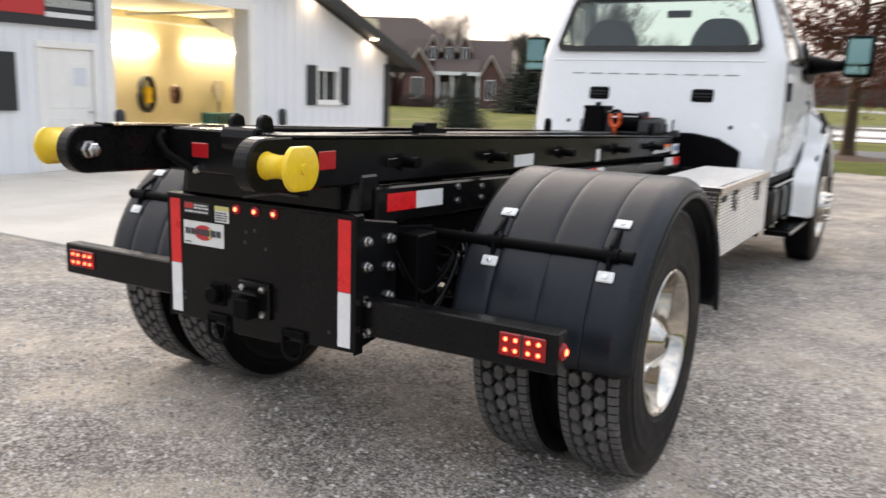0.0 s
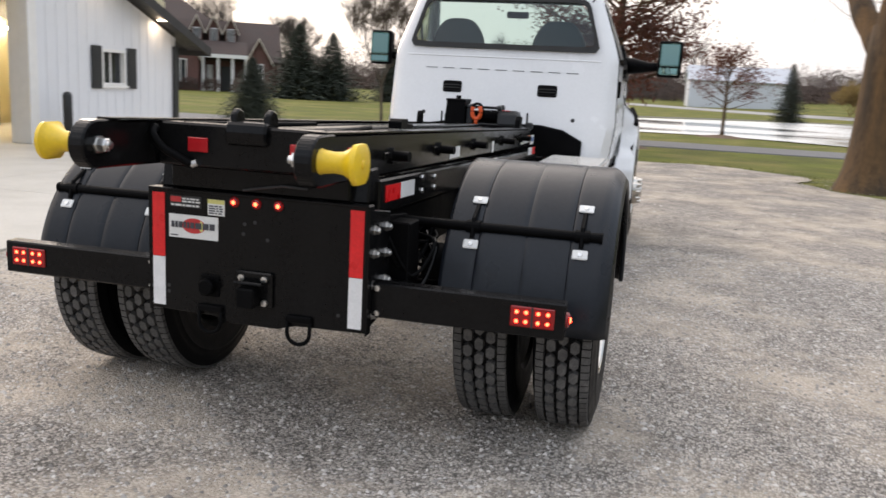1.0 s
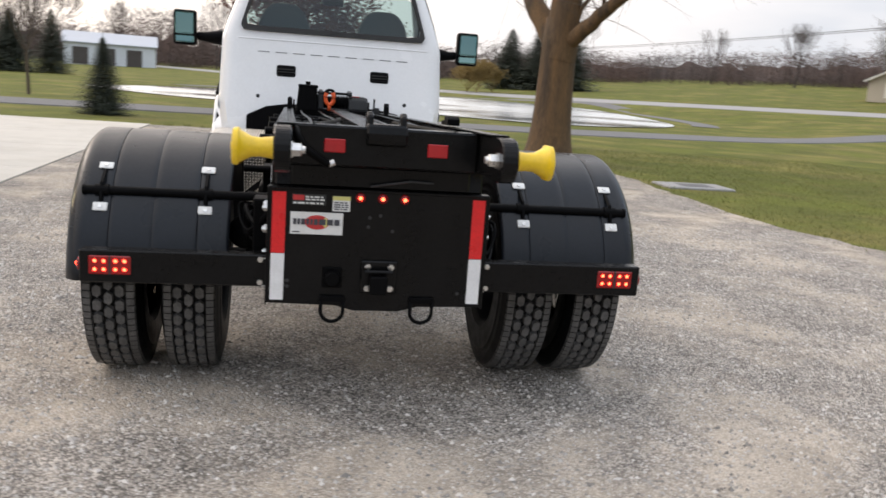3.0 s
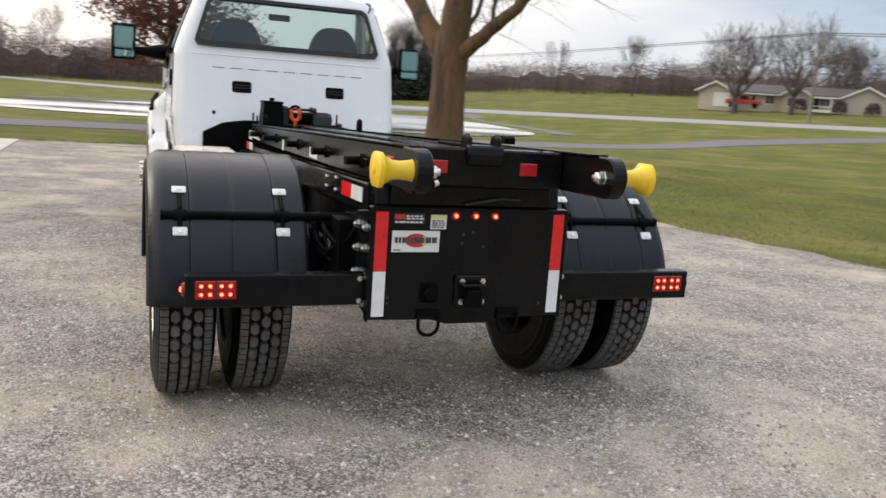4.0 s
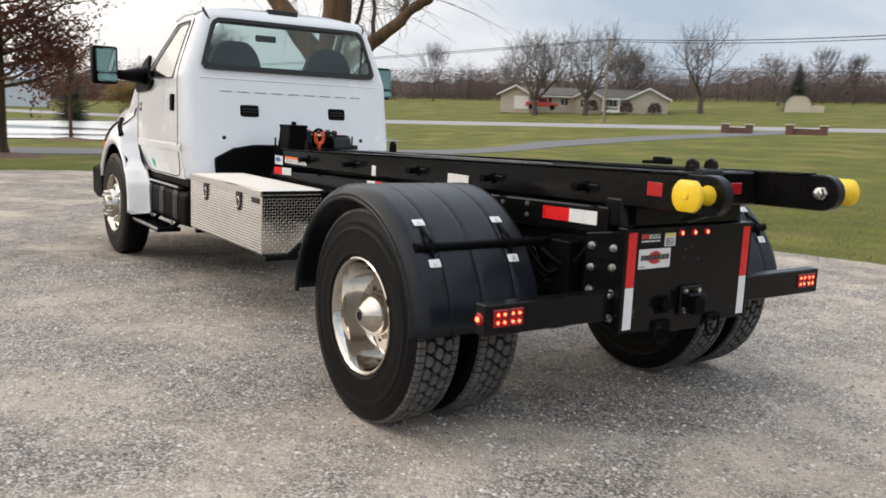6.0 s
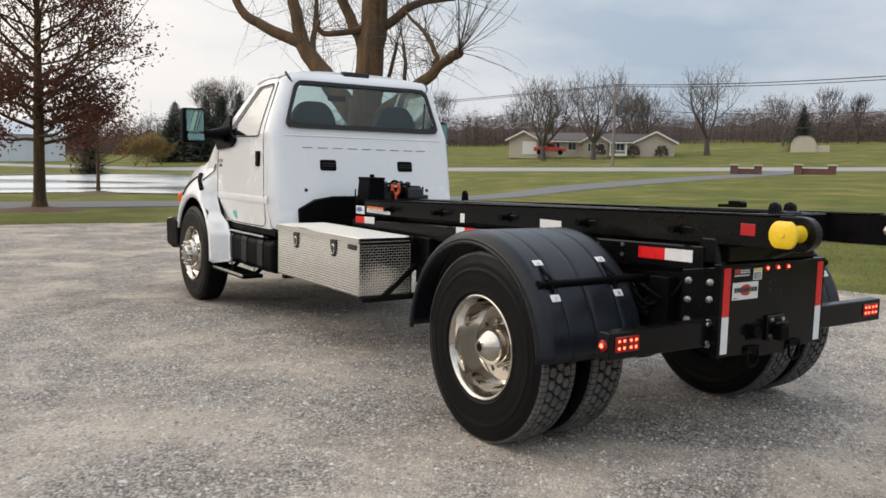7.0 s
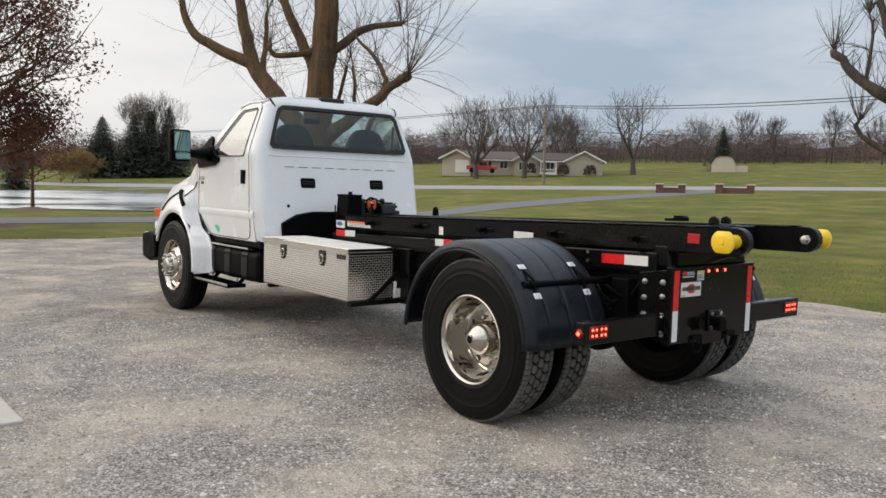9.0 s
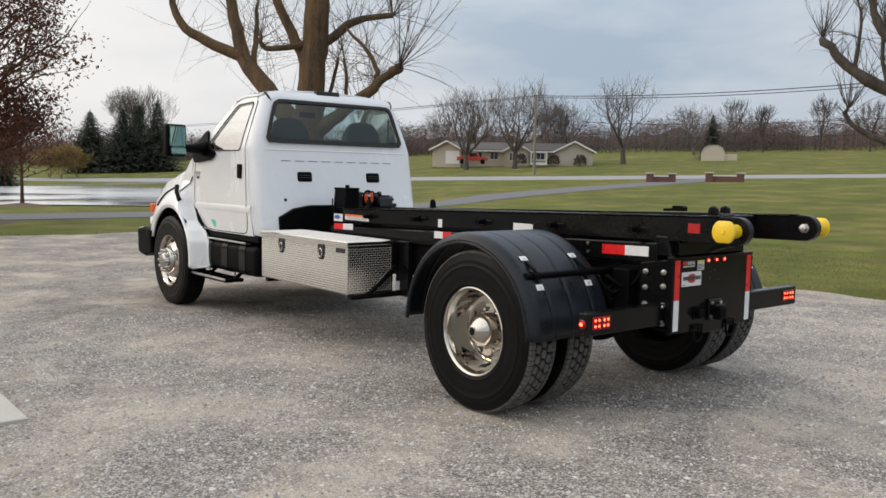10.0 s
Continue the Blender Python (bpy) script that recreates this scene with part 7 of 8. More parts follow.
for path, radii in MAIN_BOUGHS:
    sm = spline(path, 4)
    rr = [radii[min(int(i / 4), len(radii) - 1)] + (radii[min(int(i / 4) + 1, len(radii) - 1)] - radii[min(int(i / 4), len(radii) - 1)]) * (i % 4) / 4 for i in range(len(sm))]
    sm = [B + v + Vector((rng.uniform(-1, 1), rng.uniform(-1, 1), 0)) * 0.03 for v in sm]
    bits.path(sm, rr, 10)
    for i in range(3, len(sm)):
        if rr[i] < 0.26 and rng.random() < 0.85:
            d = (sm[i] - sm[i - 1]).normalized()
            shoots(twigs, sm[i], d * 0.2 + Vector((rng.uniform(-1, 1), rng.uniform(-1, 1), 0.2)) * 0.8, 4, rng.uniform(0.9, 2.3), rng, rng.uniform(0.006, 0.010), droop=rng.choice((0.0, 0.06, 0.22)))
    d = (sm[-1] - sm[-2]).normalized()
    stout = radii[-1] > 0.055
    shoots(twigs, sm[-1], d + Vector((0, 0, 0.35)), 11 if stout else 4, 2.5 if stout else 1.3, rng, 0.013 if stout else 0.009, droop=0.0)
    shoots(twigs, sm[-1], d, 6 if stout else 2, 2.4 if stout else 1.2, rng, 0.011 if stout else 0.008, droop=0.14)
    tips = []
    for k in range(2 if sm[-1].z > 5.8 else 0):
        grow(twigs, tips, sm[-1], (d + Vector((rng.uniform(-1, 1), rng.uniform(-1, 1), 0.2)) * 0.5).normalized(), 1.5, rr[-1] * 0.55, 2, rng, 0.8, 0.05, (2, 3), 5, 0.7)
trunk = part("trunk", bits.mesh("trunk", M_BARK, True), M_BARK, big)
part("crown", twigs.mesh("crown", M_TWIG), M_TWIG, big, "fine bare twigs")

# russet-leaved young tree by the driveway
rng = random.Random(5)
R0 = Vector((-0.2, 24.3, 0.0))
red = thing("russet_tree", tuple(R0), "young tree keeping its dark russet autumn leaves", "tree")
bits, tips = Bits(), []
bits.path([R0 + Vector((0.01 * z, 0.012 * z, z)) for z in (-0.02, 0.3, 1.2, 2.4, 4.2, 6.4, 8.6)], [0.27, 0.19, 0.165, 0.15, 0.115, 0.07, 0.02], 10)
for k in range(58):
    t = k / 57
    z = 1.9 + 6.2 * t
    a = k * 2.4 + rng.uniform(-0.4, 0.4)
    L = (2.9 - 1.9 * t) * rng.uniform(0.8, 1.15) * (0.55 if z < 3.0 else 1)
    up = 0.12 + 0.5 * t
    grow(bits, tips, R0 + Vector((0, 0, z)), Vector((math.cos(a), math.sin(a), up)).normalized(), L, 0.06 - 0.03 * t, 2, rng, 0.75, 0.03, (2, 3), 5, 0.55, 0.005)
part("trunk", bits.mesh("trunk", M_BARK, True), M_BARK, red)
leaves = Bits()


def leaf_clump(b, c, n, rad, size, rng):
    for k in range(n):
        o = c + Vector((rng.gauss(0, rad), rng.gauss(0, rad), rng.gauss(0, rad * 0.8)))
        u = Vector((rng.uniform(-1, 1), rng.uniform(-1, 1), rng.uniform(-1, 1))).normalized()
        v = u.orthogonal().normalized()
        s = size * rng.uniform(0.6, 1.3)
        b.poly([o - u * s, o - u * s * 0.1 + v * s * 0.55, o + u * s, o + u * s * 0.1 - v * s * 0.55])


for p, d in tips:
    low = p.z < 4.4 and (p - R0).xy.length < 2.4
    if rng.random() < (0.95 if low else 0.86):
        leaf_clump(leaves, p, rng.randint(26, 42) if low else rng.randint(12, 22), 0.26, 0.068, rng)
        leaf_clump(leaves, p - d * 0.40, rng.randint(18, 32) if low else rng.randint(7, 14), 0.25, 0.068, rng)
part("crown", leaves.mesh("crown", M_LEAF), M_LEAF, red, "dark russet leaves")

# low leafy tree at the pond's edge
rng = random.Random(8)
R1 = Vector((3.9, 36.2, 0.0))
low_tree = thing("russet_tree", tuple(R1), "small spreading tree with brown leaves at the pond's edge", "tree")
bits, tips, leaves = Bits(), [], Bits()
bits.path([R1 + Vector((0, 0, z)) for z in (-0.02, 0.4, 1.2, 2.2, 3.4)], [0.10, 0.075, 0.07, 0.05, 0.015], 8)
for k in range(26):
    t = k / 25
    a = k * 2.4 + rng.uniform(-0.4, 0.4)
    grow(bits, tips, R1 + Vector((0, 0, 1.15 + 2.0 * t)), Vector((math.cos(a), math.sin(a), 0.35 + 0.5 * t)).normalized(), (1.35 - 0.75 * t) * rng.uniform(0.8, 1.1), 0.028, 2, rng, 0.75, 0.03, (2, 3), 4, 0.5, 0.005)
part("trunk", bits.mesh("trunk", M_BARK, True), M_BARK, low_tree)
for p, d in tips:
    leaf_clump(leaves, p, rng.randint(5, 9), 0.18, 0.06, rng)
part("crown", leaves.mesh("crown", M_LEAF), M_LEAF, low_tree, "brown withered leaves")


def bare_tree_mesh(seed, height, forks=4, spread=0.6, lift=0.10, base_r=0.16, min_r=0.012, start=0.18):
    r = random.Random(seed)
    b, tp = Bits(), []
    p = Vector((0, 0, -0.1))
    top = Vector((r.uniform(-0.2, 0.2), r.uniform(-0.2, 0.2), height * start))
    b.path([p, p.lerp(top, 0.5), top], [base_r * 1.25, base_r, base_r * 0.92], 7)
    for k in range(r.randint(4, 6)):
        a = k * 1.35 + r.uniform(-0.4, 0.4)
        grow(b, tp, top, Vector((math.cos(a) * spread, math.sin(a) * spread, 1.0)).normalized(), height * 0.30, base_r * 0.62, forks, r, spread, lift, (2, 3), 5, 0.72, min_r)
    return b


def plant_bare(x, y, height, seed, label, group="", forks=4, base_r=0.16, spread=0.6, min_r=0.012, material=None, start=0.18, name="bare_tree"):
    t = thing(name, (x, y, land(x, y) - 0.03), label, "tree", group)
    b = bare_tree_mesh(seed, height, forks, spread, 0.10, base_r, min_r, start)
    ob = new("crown", b.mesh("crown", material or M_FARTWIG))
    ob.parent = t
    return t


def spruce_mesh(seed, height, radius, density=1.0, size=1.0):
    """Uneven boughs from a stem, each hung with small needle sprays."""
    r = random.Random(seed)
    b = Bits()
    n = int(1250 * density)
    for k in range(n):
        t = (k + r.random()) / n
        t = 1 - (1 - t) ** 0.78
        z = height * (0.03 + 0.95 * t)
        L = (radius * (1 - t) ** 0.82 + 0.05 * radius) * r.uniform(0.48, 1.16)
        a = k * 2.39996 + r.uniform(-0.3, 0.3)
        d = Vector((math.cos(a), math.sin(a), 0))
        s = Vector((-math.sin(a), math.cos(a), 0))
        droop = r.uniform(0.05, 0.38)
        for q in range(7):
            f = 0.18 + 0.82 * (q + r.random()) / 7
            c = Vector((0, 0, z)) + d * L * f + Vector((0, 0, -droop * L * f ** 1.3 + 0.10 * L * (f > 0.85)))
            w = (0.034 + 0.05 * (1 - f)) * L + 0.026 * radius
            w *= size
            for sg in (-1, 1):
                e = (d * r.uniform(0.4, 1.0) + s * sg * r.uniform(0.4, 1.1) + Vector((0, 0, r.uniform(-0.6, 0.25)))).normalized() * w * r.uniform(1.0, 1.9)
                o = e.cross(Vector((r.uniform(-0.5, 0.5), r.uniform(-0.5, 0.5), 1))).normalized() * w * 0.38
                b.poly([c, c + e * 0.55 + o, c + e, c + e * 0.5 - o])
    b.path([Vector((0, 0, height * 0.93)), Vector((0, 0, height * 1.03))], [0.03 * radius, 0.004], 4)
    return b


def plant_spruce(x, y, height, radius, seed, label, group="", density=1.0, size=1.0):
    t = thing("spruce", (x, y, land(x, y) - 0.03), label, "tree", group)
    ob = new("crown", spruce_mesh(seed, height, radius, density, size).mesh("crown", M_NEEDLE))
    ob.parent = t
    b = Bits()
    b.path([Vector((0, 0, -0.1)), Vector((0, 0, height * 0.5)), Vector((0, 0, height * 0.98))], [height * 0.025, height * 0.014, 0.01], 6)
    ob = new("trunk", b.mesh("trunk", M_BARK))
    ob.parent = t
    return t


def bearing(deg, d, ox=-5.0, oy=-3.2):
    return ox + d * math.sin(radians(deg)), oy + d * math.cos(radians(deg))


plant_spruce(-10.4, 19.9, 2.15, 1.2, 1, "small dense green spruce on the lawn", "lawn spruces", 2.6, 0.6)
plant_spruce(-5.55, 21.6, 2.15, 0.85, 2, "small dense green spruce by the gravel", "lawn spruces", 2.6, 0.6)
plant_spruce(11.8, 77.5, 5.2, 1.7, 3, "dark spruce beyond the pond", "far conifers")
for k, (b_, d, hgt) in enumerate(((16.7, 118, 8.0), (18.6, 116, 8.2), (19.6, 119, 8.8), (20.7, 115, 9.0))):
    plant_spruce(*bearing(b_, d), hgt, 4.2, 20 + k, "tall dark conifer in a far group", "far conifers", 1.2, 0.8)
for k, (x, y, hgt) in enumerate(((-25.9, 57.1, 5.7), (-23.8, 58.6, 5.2), (-21.0, 65, 4.5), (-18.6, 67, 4.9))):
    plant_spruce(x, y, hgt, 3.3 - 0.5 * k, 40 + k, "dark conifer at the lawn's far side", "far conifers", 1.2, 0.8)
x, y = bearing(57.1, 122)
plant_spruce(x, y, 6.2, 2.3, 60, "lone dark conifer by the far shed", "far conifers", 0.8)
plant_bare(-10.0, 30.5, 4.4, 71, "young bare tree on the lawn", "lawn trees", 5, 0.06, 0.45, 0.008, M_TWIG, 0.35)
for k, (b_, d, hgt, br) in enumerate(((41.0, 98, 10.0, 0.30), (44.3, 99, 11.0, 0.26), (46.6, 112, 9.0, 0.22), (51.5, 108, 11.6, 0.32), (56.0, 140, 8.5, 0.2), (39.2, 150, 8.0, 0.2), (47.6, 116, 8.4, 0.2))):
    plant_bare(*bearing(b_, d), hgt, 80 + k, "tall bare tree by the far house", "roadside trees", 4, br, 0.92, 0.012, None, 0.17)
x, y = bearing(69.8, 42)
RT = Vector((x, y, land(x, y)))
road_tree = thing("roadside_tree", tuple(RT), "old bare tree with heavy cut limbs by the road", "tree")
rng = random.Random(95)
rb, rt = Bits(), Bits()
rv = Vector((math.cos(radians(69.8)), -math.sin(radians(69.8)), 0))
rb.path([RT + Vector((0, 0, -0.1)), RT + Vector((0, 0, 1.5)), RT + Vector((0, 0, 4.0)), RT + Vector((0, 0, 6.5)), RT + rv * 0.3 + Vector((0, 0, 9.5))], [0.62, 0.5, 0.46, 0.38, 0.22], 12)
for pts, radii in (([(0, 4.2), (-2.0, 5.0), (-3.4, 5.9), (-4.2, 6.8), (-4.8, 7.5)], (0.30, 0.27, 0.22, 0.19, 0.16)),
                   ([(-3.4, 5.9), (-3.2, 7.4), (-3.4, 9.0)], (0.10, 0.07, 0.04)),
                   ([(0, 2.4), (-2.0, 2.8), (-3.4, 3.6), (-3.6, 4.3)], (0.17, 0.14, 0.10, 0.07)),
                   ([(0, 5.6), (-2.0, 7.1), (-2.7, 8.5), (-3.0, 9.8)], (0.26, 0.20, 0.15, 0.10)),
                   ([(-2.0, 5.0), (-2.3, 6.3), (-2.2, 8.0)], (0.13, 0.09, 0.05)),
                   ([(0, 6.5), (1.8, 8.0), (2.8, 9.8)], (0.25, 0.18, 0.10))):
    sm = [RT + rv * a_ + Vector((0, 0, z_)) for a_, z_ in pts]
    sm = [q + Vector((rng.uniform(-0.1, 0.1), rng.uniform(-0.12, 0.12), 0)) if i else q for i, q in enumerate(spline(sm, 3))]
    rr = [radii[min(i // 3, len(radii) - 1)] for i in range(len(sm))]
    rb.path(sm, rr, 8)
    for i in range(2, len(sm)):
        shoots(rt, sm[i], Vector((rng.uniform(-0.6, 0.6), rng.uniform(-0.6, 0.6), 0.9)), 4, rng.uniform(1.2, 2.6), rng, 0.022, droop=rng.choice((0.0, 0.0, 0.25)))
    shoots(rt, sm[-1], Vector((0, 0, 1)), 16, 2.6, rng, 0.022)
part("trunk", rb.mesh("trunk", M_BARKGREY, True), M_BARKGREY, road_tree)
part("crown", rt.mesh("crown", M_TWIG), M_TWIG, road_tree)
x, y = bearing(19.6, 150)
plant_bare(x, y, 12, 97, "tall bare tree behind far conifers", "roadside trees", 5, 0.3, 0.6, 0.014)
x, y = bearing(-27, 95)
plant_bare(x, y, 9.5, 98, "tall bare tree behind a brick house", "roadside trees", 5, 0.3, 0.7, 0.014)
x, y = bearing(-21, 92)
plant_bare(x, y, 7.5, 99, "tall bare tree behind a brick house", "roadside trees", 5, 0.3, 0.7, 0.014)

# far woods: thickets of thin stems and twigs before a broken brown mass, the mass added all round
rng = random.Random(21)
wood = Bits()
mass = Bits()
def woods_height(b_):
    """Height of the far woods by bearing: taller to the west, uneven everywhere."""
    return (7.2 if b_ < 2 else 5.2) * (1 + 0.62 * noise.noise(Vector((b_ * 0.23, 3.0, 0))) + 0.35 * noise.noise(Vector((b_ * 0.9, 7.0, 0))))


for k in range(1500):
    b_ = rng.uniform(-62, 112)
    d = rng.uniform(152, 186)
    x, y = bearing(b_, d)
    hgt = woods_height(b_) * (rng.uniform(0.75, 1.12) + (rng.uniform(0.1, 0.5) if rng.random() < 0.06 else 0))
    p = Vector((x, y, land(x, y) - 0.2))
    lean = Vector((rng.uniform(-0.7, 0.7), rng.uniform(-0.7, 0.7), hgt))
    wood.path([p, p + lean * 0.5, p + lean], [0.045, 0.028, 0.006], 3)
    for j in range(16):
        q = p + lean * rng.uniform(0.35, 0.98)
        e = Vector((rng.uniform(-1, 1), rng.uniform(-1, 1), rng.uniform(0.4, 1.3))) * hgt * 0.12
        wood.path([q, q + e], [0.016, 0.004], 3)
# every sixth clump goes full circle, added unseen to darken low reflections
for k in range(1000):
    b_ = -62 + 360 * (k / 1000) if k % 6 == 0 else -62 + 174 * rng.random()
    d = rng.uniform(156, 194)
    x, y = bearing(b_, d)
    c0 = Vector((x, y, land(x, y) - 0.2))
    w, hgt = rng.uniform(3.0, 6.5), woods_height(b_) * rng.uniform(0.8, 1.1)
    for j in range(470):
        q = c0 + Vector((rng.gauss(0, w * 0.55), rng.gauss(0, w * 0.55), hgt * rng.random() ** 1.25 * (1 + abs(rng.gauss(0, 0.09)))))
        e = Vector((rng.uniform(-0.8, 0.8), rng.uniform(-0.8, 0.8), rng.uniform(-0.2, 1))) * 0.40
        o = e.orthogonal().normalized() * rng.uniform(0.03, 0.09)
        mass.poly([q - e, q + o, q + e, q - o])
# dense undergrowth: an uneven bank of brush behind the stems
bank_us = [-64 + 178 * k / 520 for k in range(521)]
bank_vs = [0.0, 0.25, 0.5, 0.72, 0.9, 1.0]


def bank_pt(b_, v):
    n1 = noise.noise(Vector((b_ * 1.7, v * 2.0, 1.0)))
    n2 = noise.noise(Vector((b_ * 6.0, v * 4.0, 5.0)))
    x, y = bearing(b_, 188 + 10 * v + 2.5 * n1 + 1.2 * n2)
    return Vector((x, y, land(x, y) - 0.3 + woods_height(b_) * 0.60 * v * (1 + 0.35 * n1 + 0.22 * n2)))


bank = part("far_undergrowth", grid_surface(bank_us, bank_vs, bank_pt), M_BRUSH)
tagged(bank, "dense brown undergrowth behind the far woods", "undergrowth", kind="stuff")
tagged(new("far_woods", wood.mesh("far_woods", M_WOODS)), "bare brown woods along the far fields", "woods", kind="stuff")
tagged(new("far_thicket", mass.mesh("far_thicket", M_BRUSH)), "brown thicket at the foot of the far woods, continued unseen behind the yard", "thicket", kind="stuff")
for k, (b_, d, hgt) in enumerate(((-14, 150, 11), (-9, 158, 10), (-3, 150, 11.5), (4, 155, 10), (29, 160, 9), (34, 150, 9.5), (58.5, 152, 8.5), (60.2, 150, 7.5), (63.5, 156, 8.5), (66.3, 150, 7.5), (74, 150, 9), (81, 155, 9))):
    plant_bare(*bearing(b_, d), hgt, 120 + k, "bare tree standing above the far woods", "woodland trees", 3, 0.14, 0.55, 0.02, M_WOODS, 0.3)
ochre = mat("ochre_willow", (0.22, 0.15, 0.05), 0.95, vary=0.4, scale=0.6, fine=6)
for b_, d, hgt, sd in ((15.0, 100, 4.6, 301), (14.2, 103, 3.8, 302), (16.0, 104, 3.6, 303)):
    plant_bare(*bearing(b_, d), hgt, sd, "yellowing willow bush across the pond", "willow bushes", 5, 0.07, 0.95, 0.016, ochre, 0.05, "willow_bush")



# ---- buildings beyond ----
def oriented(cx, cy, deg):
    """Local frame of a building: x along its front, y backwards from it."""
    return Matrix.Translation((cx, cy, land(cx, cy))) @ pose(0, 0, 0, 0, 0, deg)


def gable_roof(m, x0, x1, y0, y1, eave, ridge, over=0.4, along="x", t=0.14):
    bm = bmesh.new()
    if along == "x":
        yc = (y0 + y1) / 2
        k = (ridge - eave) / (yc - y0)
        add_prism(bm, [(y0 - over, eave - over * k), (yc, ridge), (y1 + over, eave - over * k), (y1 + over, eave - over * k + t), (yc, ridge + t), (y0 - over, eave - over * k + t)], x0 - over, x1 + over, "x")
    else:
        xc = (x0 + x1) / 2
        k = (ridge - eave) / (xc - x0)
        add_prism(bm, [(x0 - over, eave - over * k), (xc, ridge), (x1 + over, eave - over * k), (x1 + over, eave - over * k + t), (xc, ridge + t), (x0 - over, eave - over * k + t)], y0 - over, y1 + over, "y")
    return shifted(bm, m)


def gable_wall(m, x0, x1, y0, y1, eave, ridge, along="x", z0=-0.6):
    bm = bmesh.new()
    if along == "x":
        add_prism(bm, [(y0, z0), (y1, z0), (y1, eave), ((y0 + y1) / 2, ridge - 0.02), (y0, eave)], x0, x1, "x")
    else:
        add_prism(bm, [(x0, z0), (x1, z0), (x1, eave), ((x0 + x1) / 2, ridge - 0.02), (x0, eave)], y0, y1, "y")
    return shifted(bm, m)


def far_window(m, x, z, w, h, parent, y=0.0, frame_m=None):
    win = part("window", shifted(box((x - w / 2, y - 0.03, z), (x + w / 2, y + 0.02, z + h)), m), M_DARKGLASS, parent)
    for a in ((x - w / 2 - 0.06, x + w / 2 + 0.06, z + h, z + h + 0.08), (x - w / 2 - 0.06, x + w / 2 + 0.06, z - 0.1, z), (x - w / 2 - 0.06, x - w / 2, z, z + h), (x + w / 2, x + w / 2 + 0.06, z, z + h), (x - 0.03, x + 0.03, z, z + h)):
        part("window_frame", shifted(box((a[0], y - 0.06, a[2]), (a[1], y + 0.01, a[3])), m), frame_m or M_TRIM, win)
    return win


# long low ranch house across the road
hx0, hy0 = bearing(38.2, 106)
hx1, hy1 = bearing(49.9, 106)
hm = oriented((hx0 + hx1) / 2, (hy0 + hy1) / 2, math.degrees(math.atan2(hy1 - hy0, hx1 - hx0)))
hm = hm @ pose(0, 0, 0.15) @ Matrix.Diagonal((0.91, 1.0, 0.77, 1.0))
ranch = thing("ranch_house", tuple(hm.translation), "long low beige ranch house with grey roof and white trim", "house")
part("wall", gable_wall(hm, -9.4, 9.6, 1.0, 9.0, 2.45, 3.7), M_BEIGE, ranch)
part("roof", gable_roof(hm, -9.4, 9.6, 1.0, 9.0, 2.45, 3.7, 0.5), M_ROOFGREY, ranch)
for x0, x1, y0, eave, ridge in ((-10.8, -6.9, -0.8, 2.45, 3.6), (-0.9, 2.3, -0.6, 2.4, 3.4), (6.0, 10.9, -1.2, 2.4, 3.8)):
    part("wall", gable_wall(hm, x0, x1, y0, 4.0, eave, ridge, "y"), M_BEIGE, ranch)
    part("roof", gable_roof(hm, x0, x1, y0, 4.0, eave, ridge, 0.45, "y"), M_ROOFGREY, ranch)
    k = (ridge - eave) / ((x1 - x0) / 2)
    xc = (x0 + x1) / 2
    for sg in (-1, 1):
        bm = bmesh.new()
        e = xc + sg * ((x1 - x0) / 2 + 0.5)
        add_prism(bm, [(xc, ridge + 0.16), (e, eave - 0.5 * k + 0.10), (e, eave - 0.5 * k - 0.16), (xc, ridge - 0.10)], y0 - 0.52, y0 - 0.46, "y")
        part("barge_board", shifted(bm, hm), M_TRIM, ranch)
part("gutter", shifted(box((-9.4, 0.42, 2.12), (9.6, 0.52, 2.30)), hm), M_TRIM, ranch)
part("garage_door", shifted(box((-9.0, -0.86, 0.0), (-7.1, -0.80, 2.05), 0.02), hm), M_TRIM, ranch, "white garage door")
for x in (-4.6, -2.4, 4.0):
    far_window(hm, x, 0.9, 1.0, 1.1, ranch, 1.0)
for x in (0.1, 1.4):
    far_window(hm, x, 0.7, 0.7, 1.2, ranch, -0.6)
part("door", shifted(box((2.6, 0.93, 0.0), (3.4, 1.0, 2.05)), hm), M_SHUTTER, ranch)
part("chimney", shifted(box((-0.5, 4.2, 3.6), (0.3, 4.9, 4.9), 0.02), hm), M_BRICK, ranch)
for x in (1.2, 5.6, 9.2):
    t = thing("shrub", tuple((hm @ Vector((x, -2.0, 0)))), "rounded brown shrub before the far house", "shrub", "house shrubs")
    b = Bits()
    for k in range(160):
        a, zz = rng.uniform(0, 6.28), rng.uniform(0.1, 1)
        r_ = 0.8 * math.sqrt(max(0, 1 - (zz * 0.9) ** 2))
        p = hm @ Vector((x + math.cos(a) * r_, -2.0 + math.sin(a) * r_, zz * 1.5))
        b.path([p, p + Vector((rng.uniform(-0.2, 0.2), rng.uniform(-0.2, 0.2), 0.25))], [0.07, 0.02], 3)
    part("stems", b.mesh("stems", M_BRUSH), M_BRUSH, t)


porch = thing("garden_porch", tuple(hm @ Vector((3.6, -3.4, 0))), "small white railed porch before the far house", "porch")
for x in (2.6, 4.6):
    for y in (-4.2, -2.8):
        part("post", shifted(box((x - 0.07, y - 0.07, 0.0), (x + 0.07, y + 0.07, 1.9)), hm), M_TRIM, porch)
part("rail", shifted(box((2.53, -4.27, 0.75), (4.67, -4.2, 0.85)), hm), M_TRIM, porch)
part("deck", shifted(box((2.5, -4.3, 0.0), (4.7, -2.7, 0.35)), hm), M_TRIM, porch)
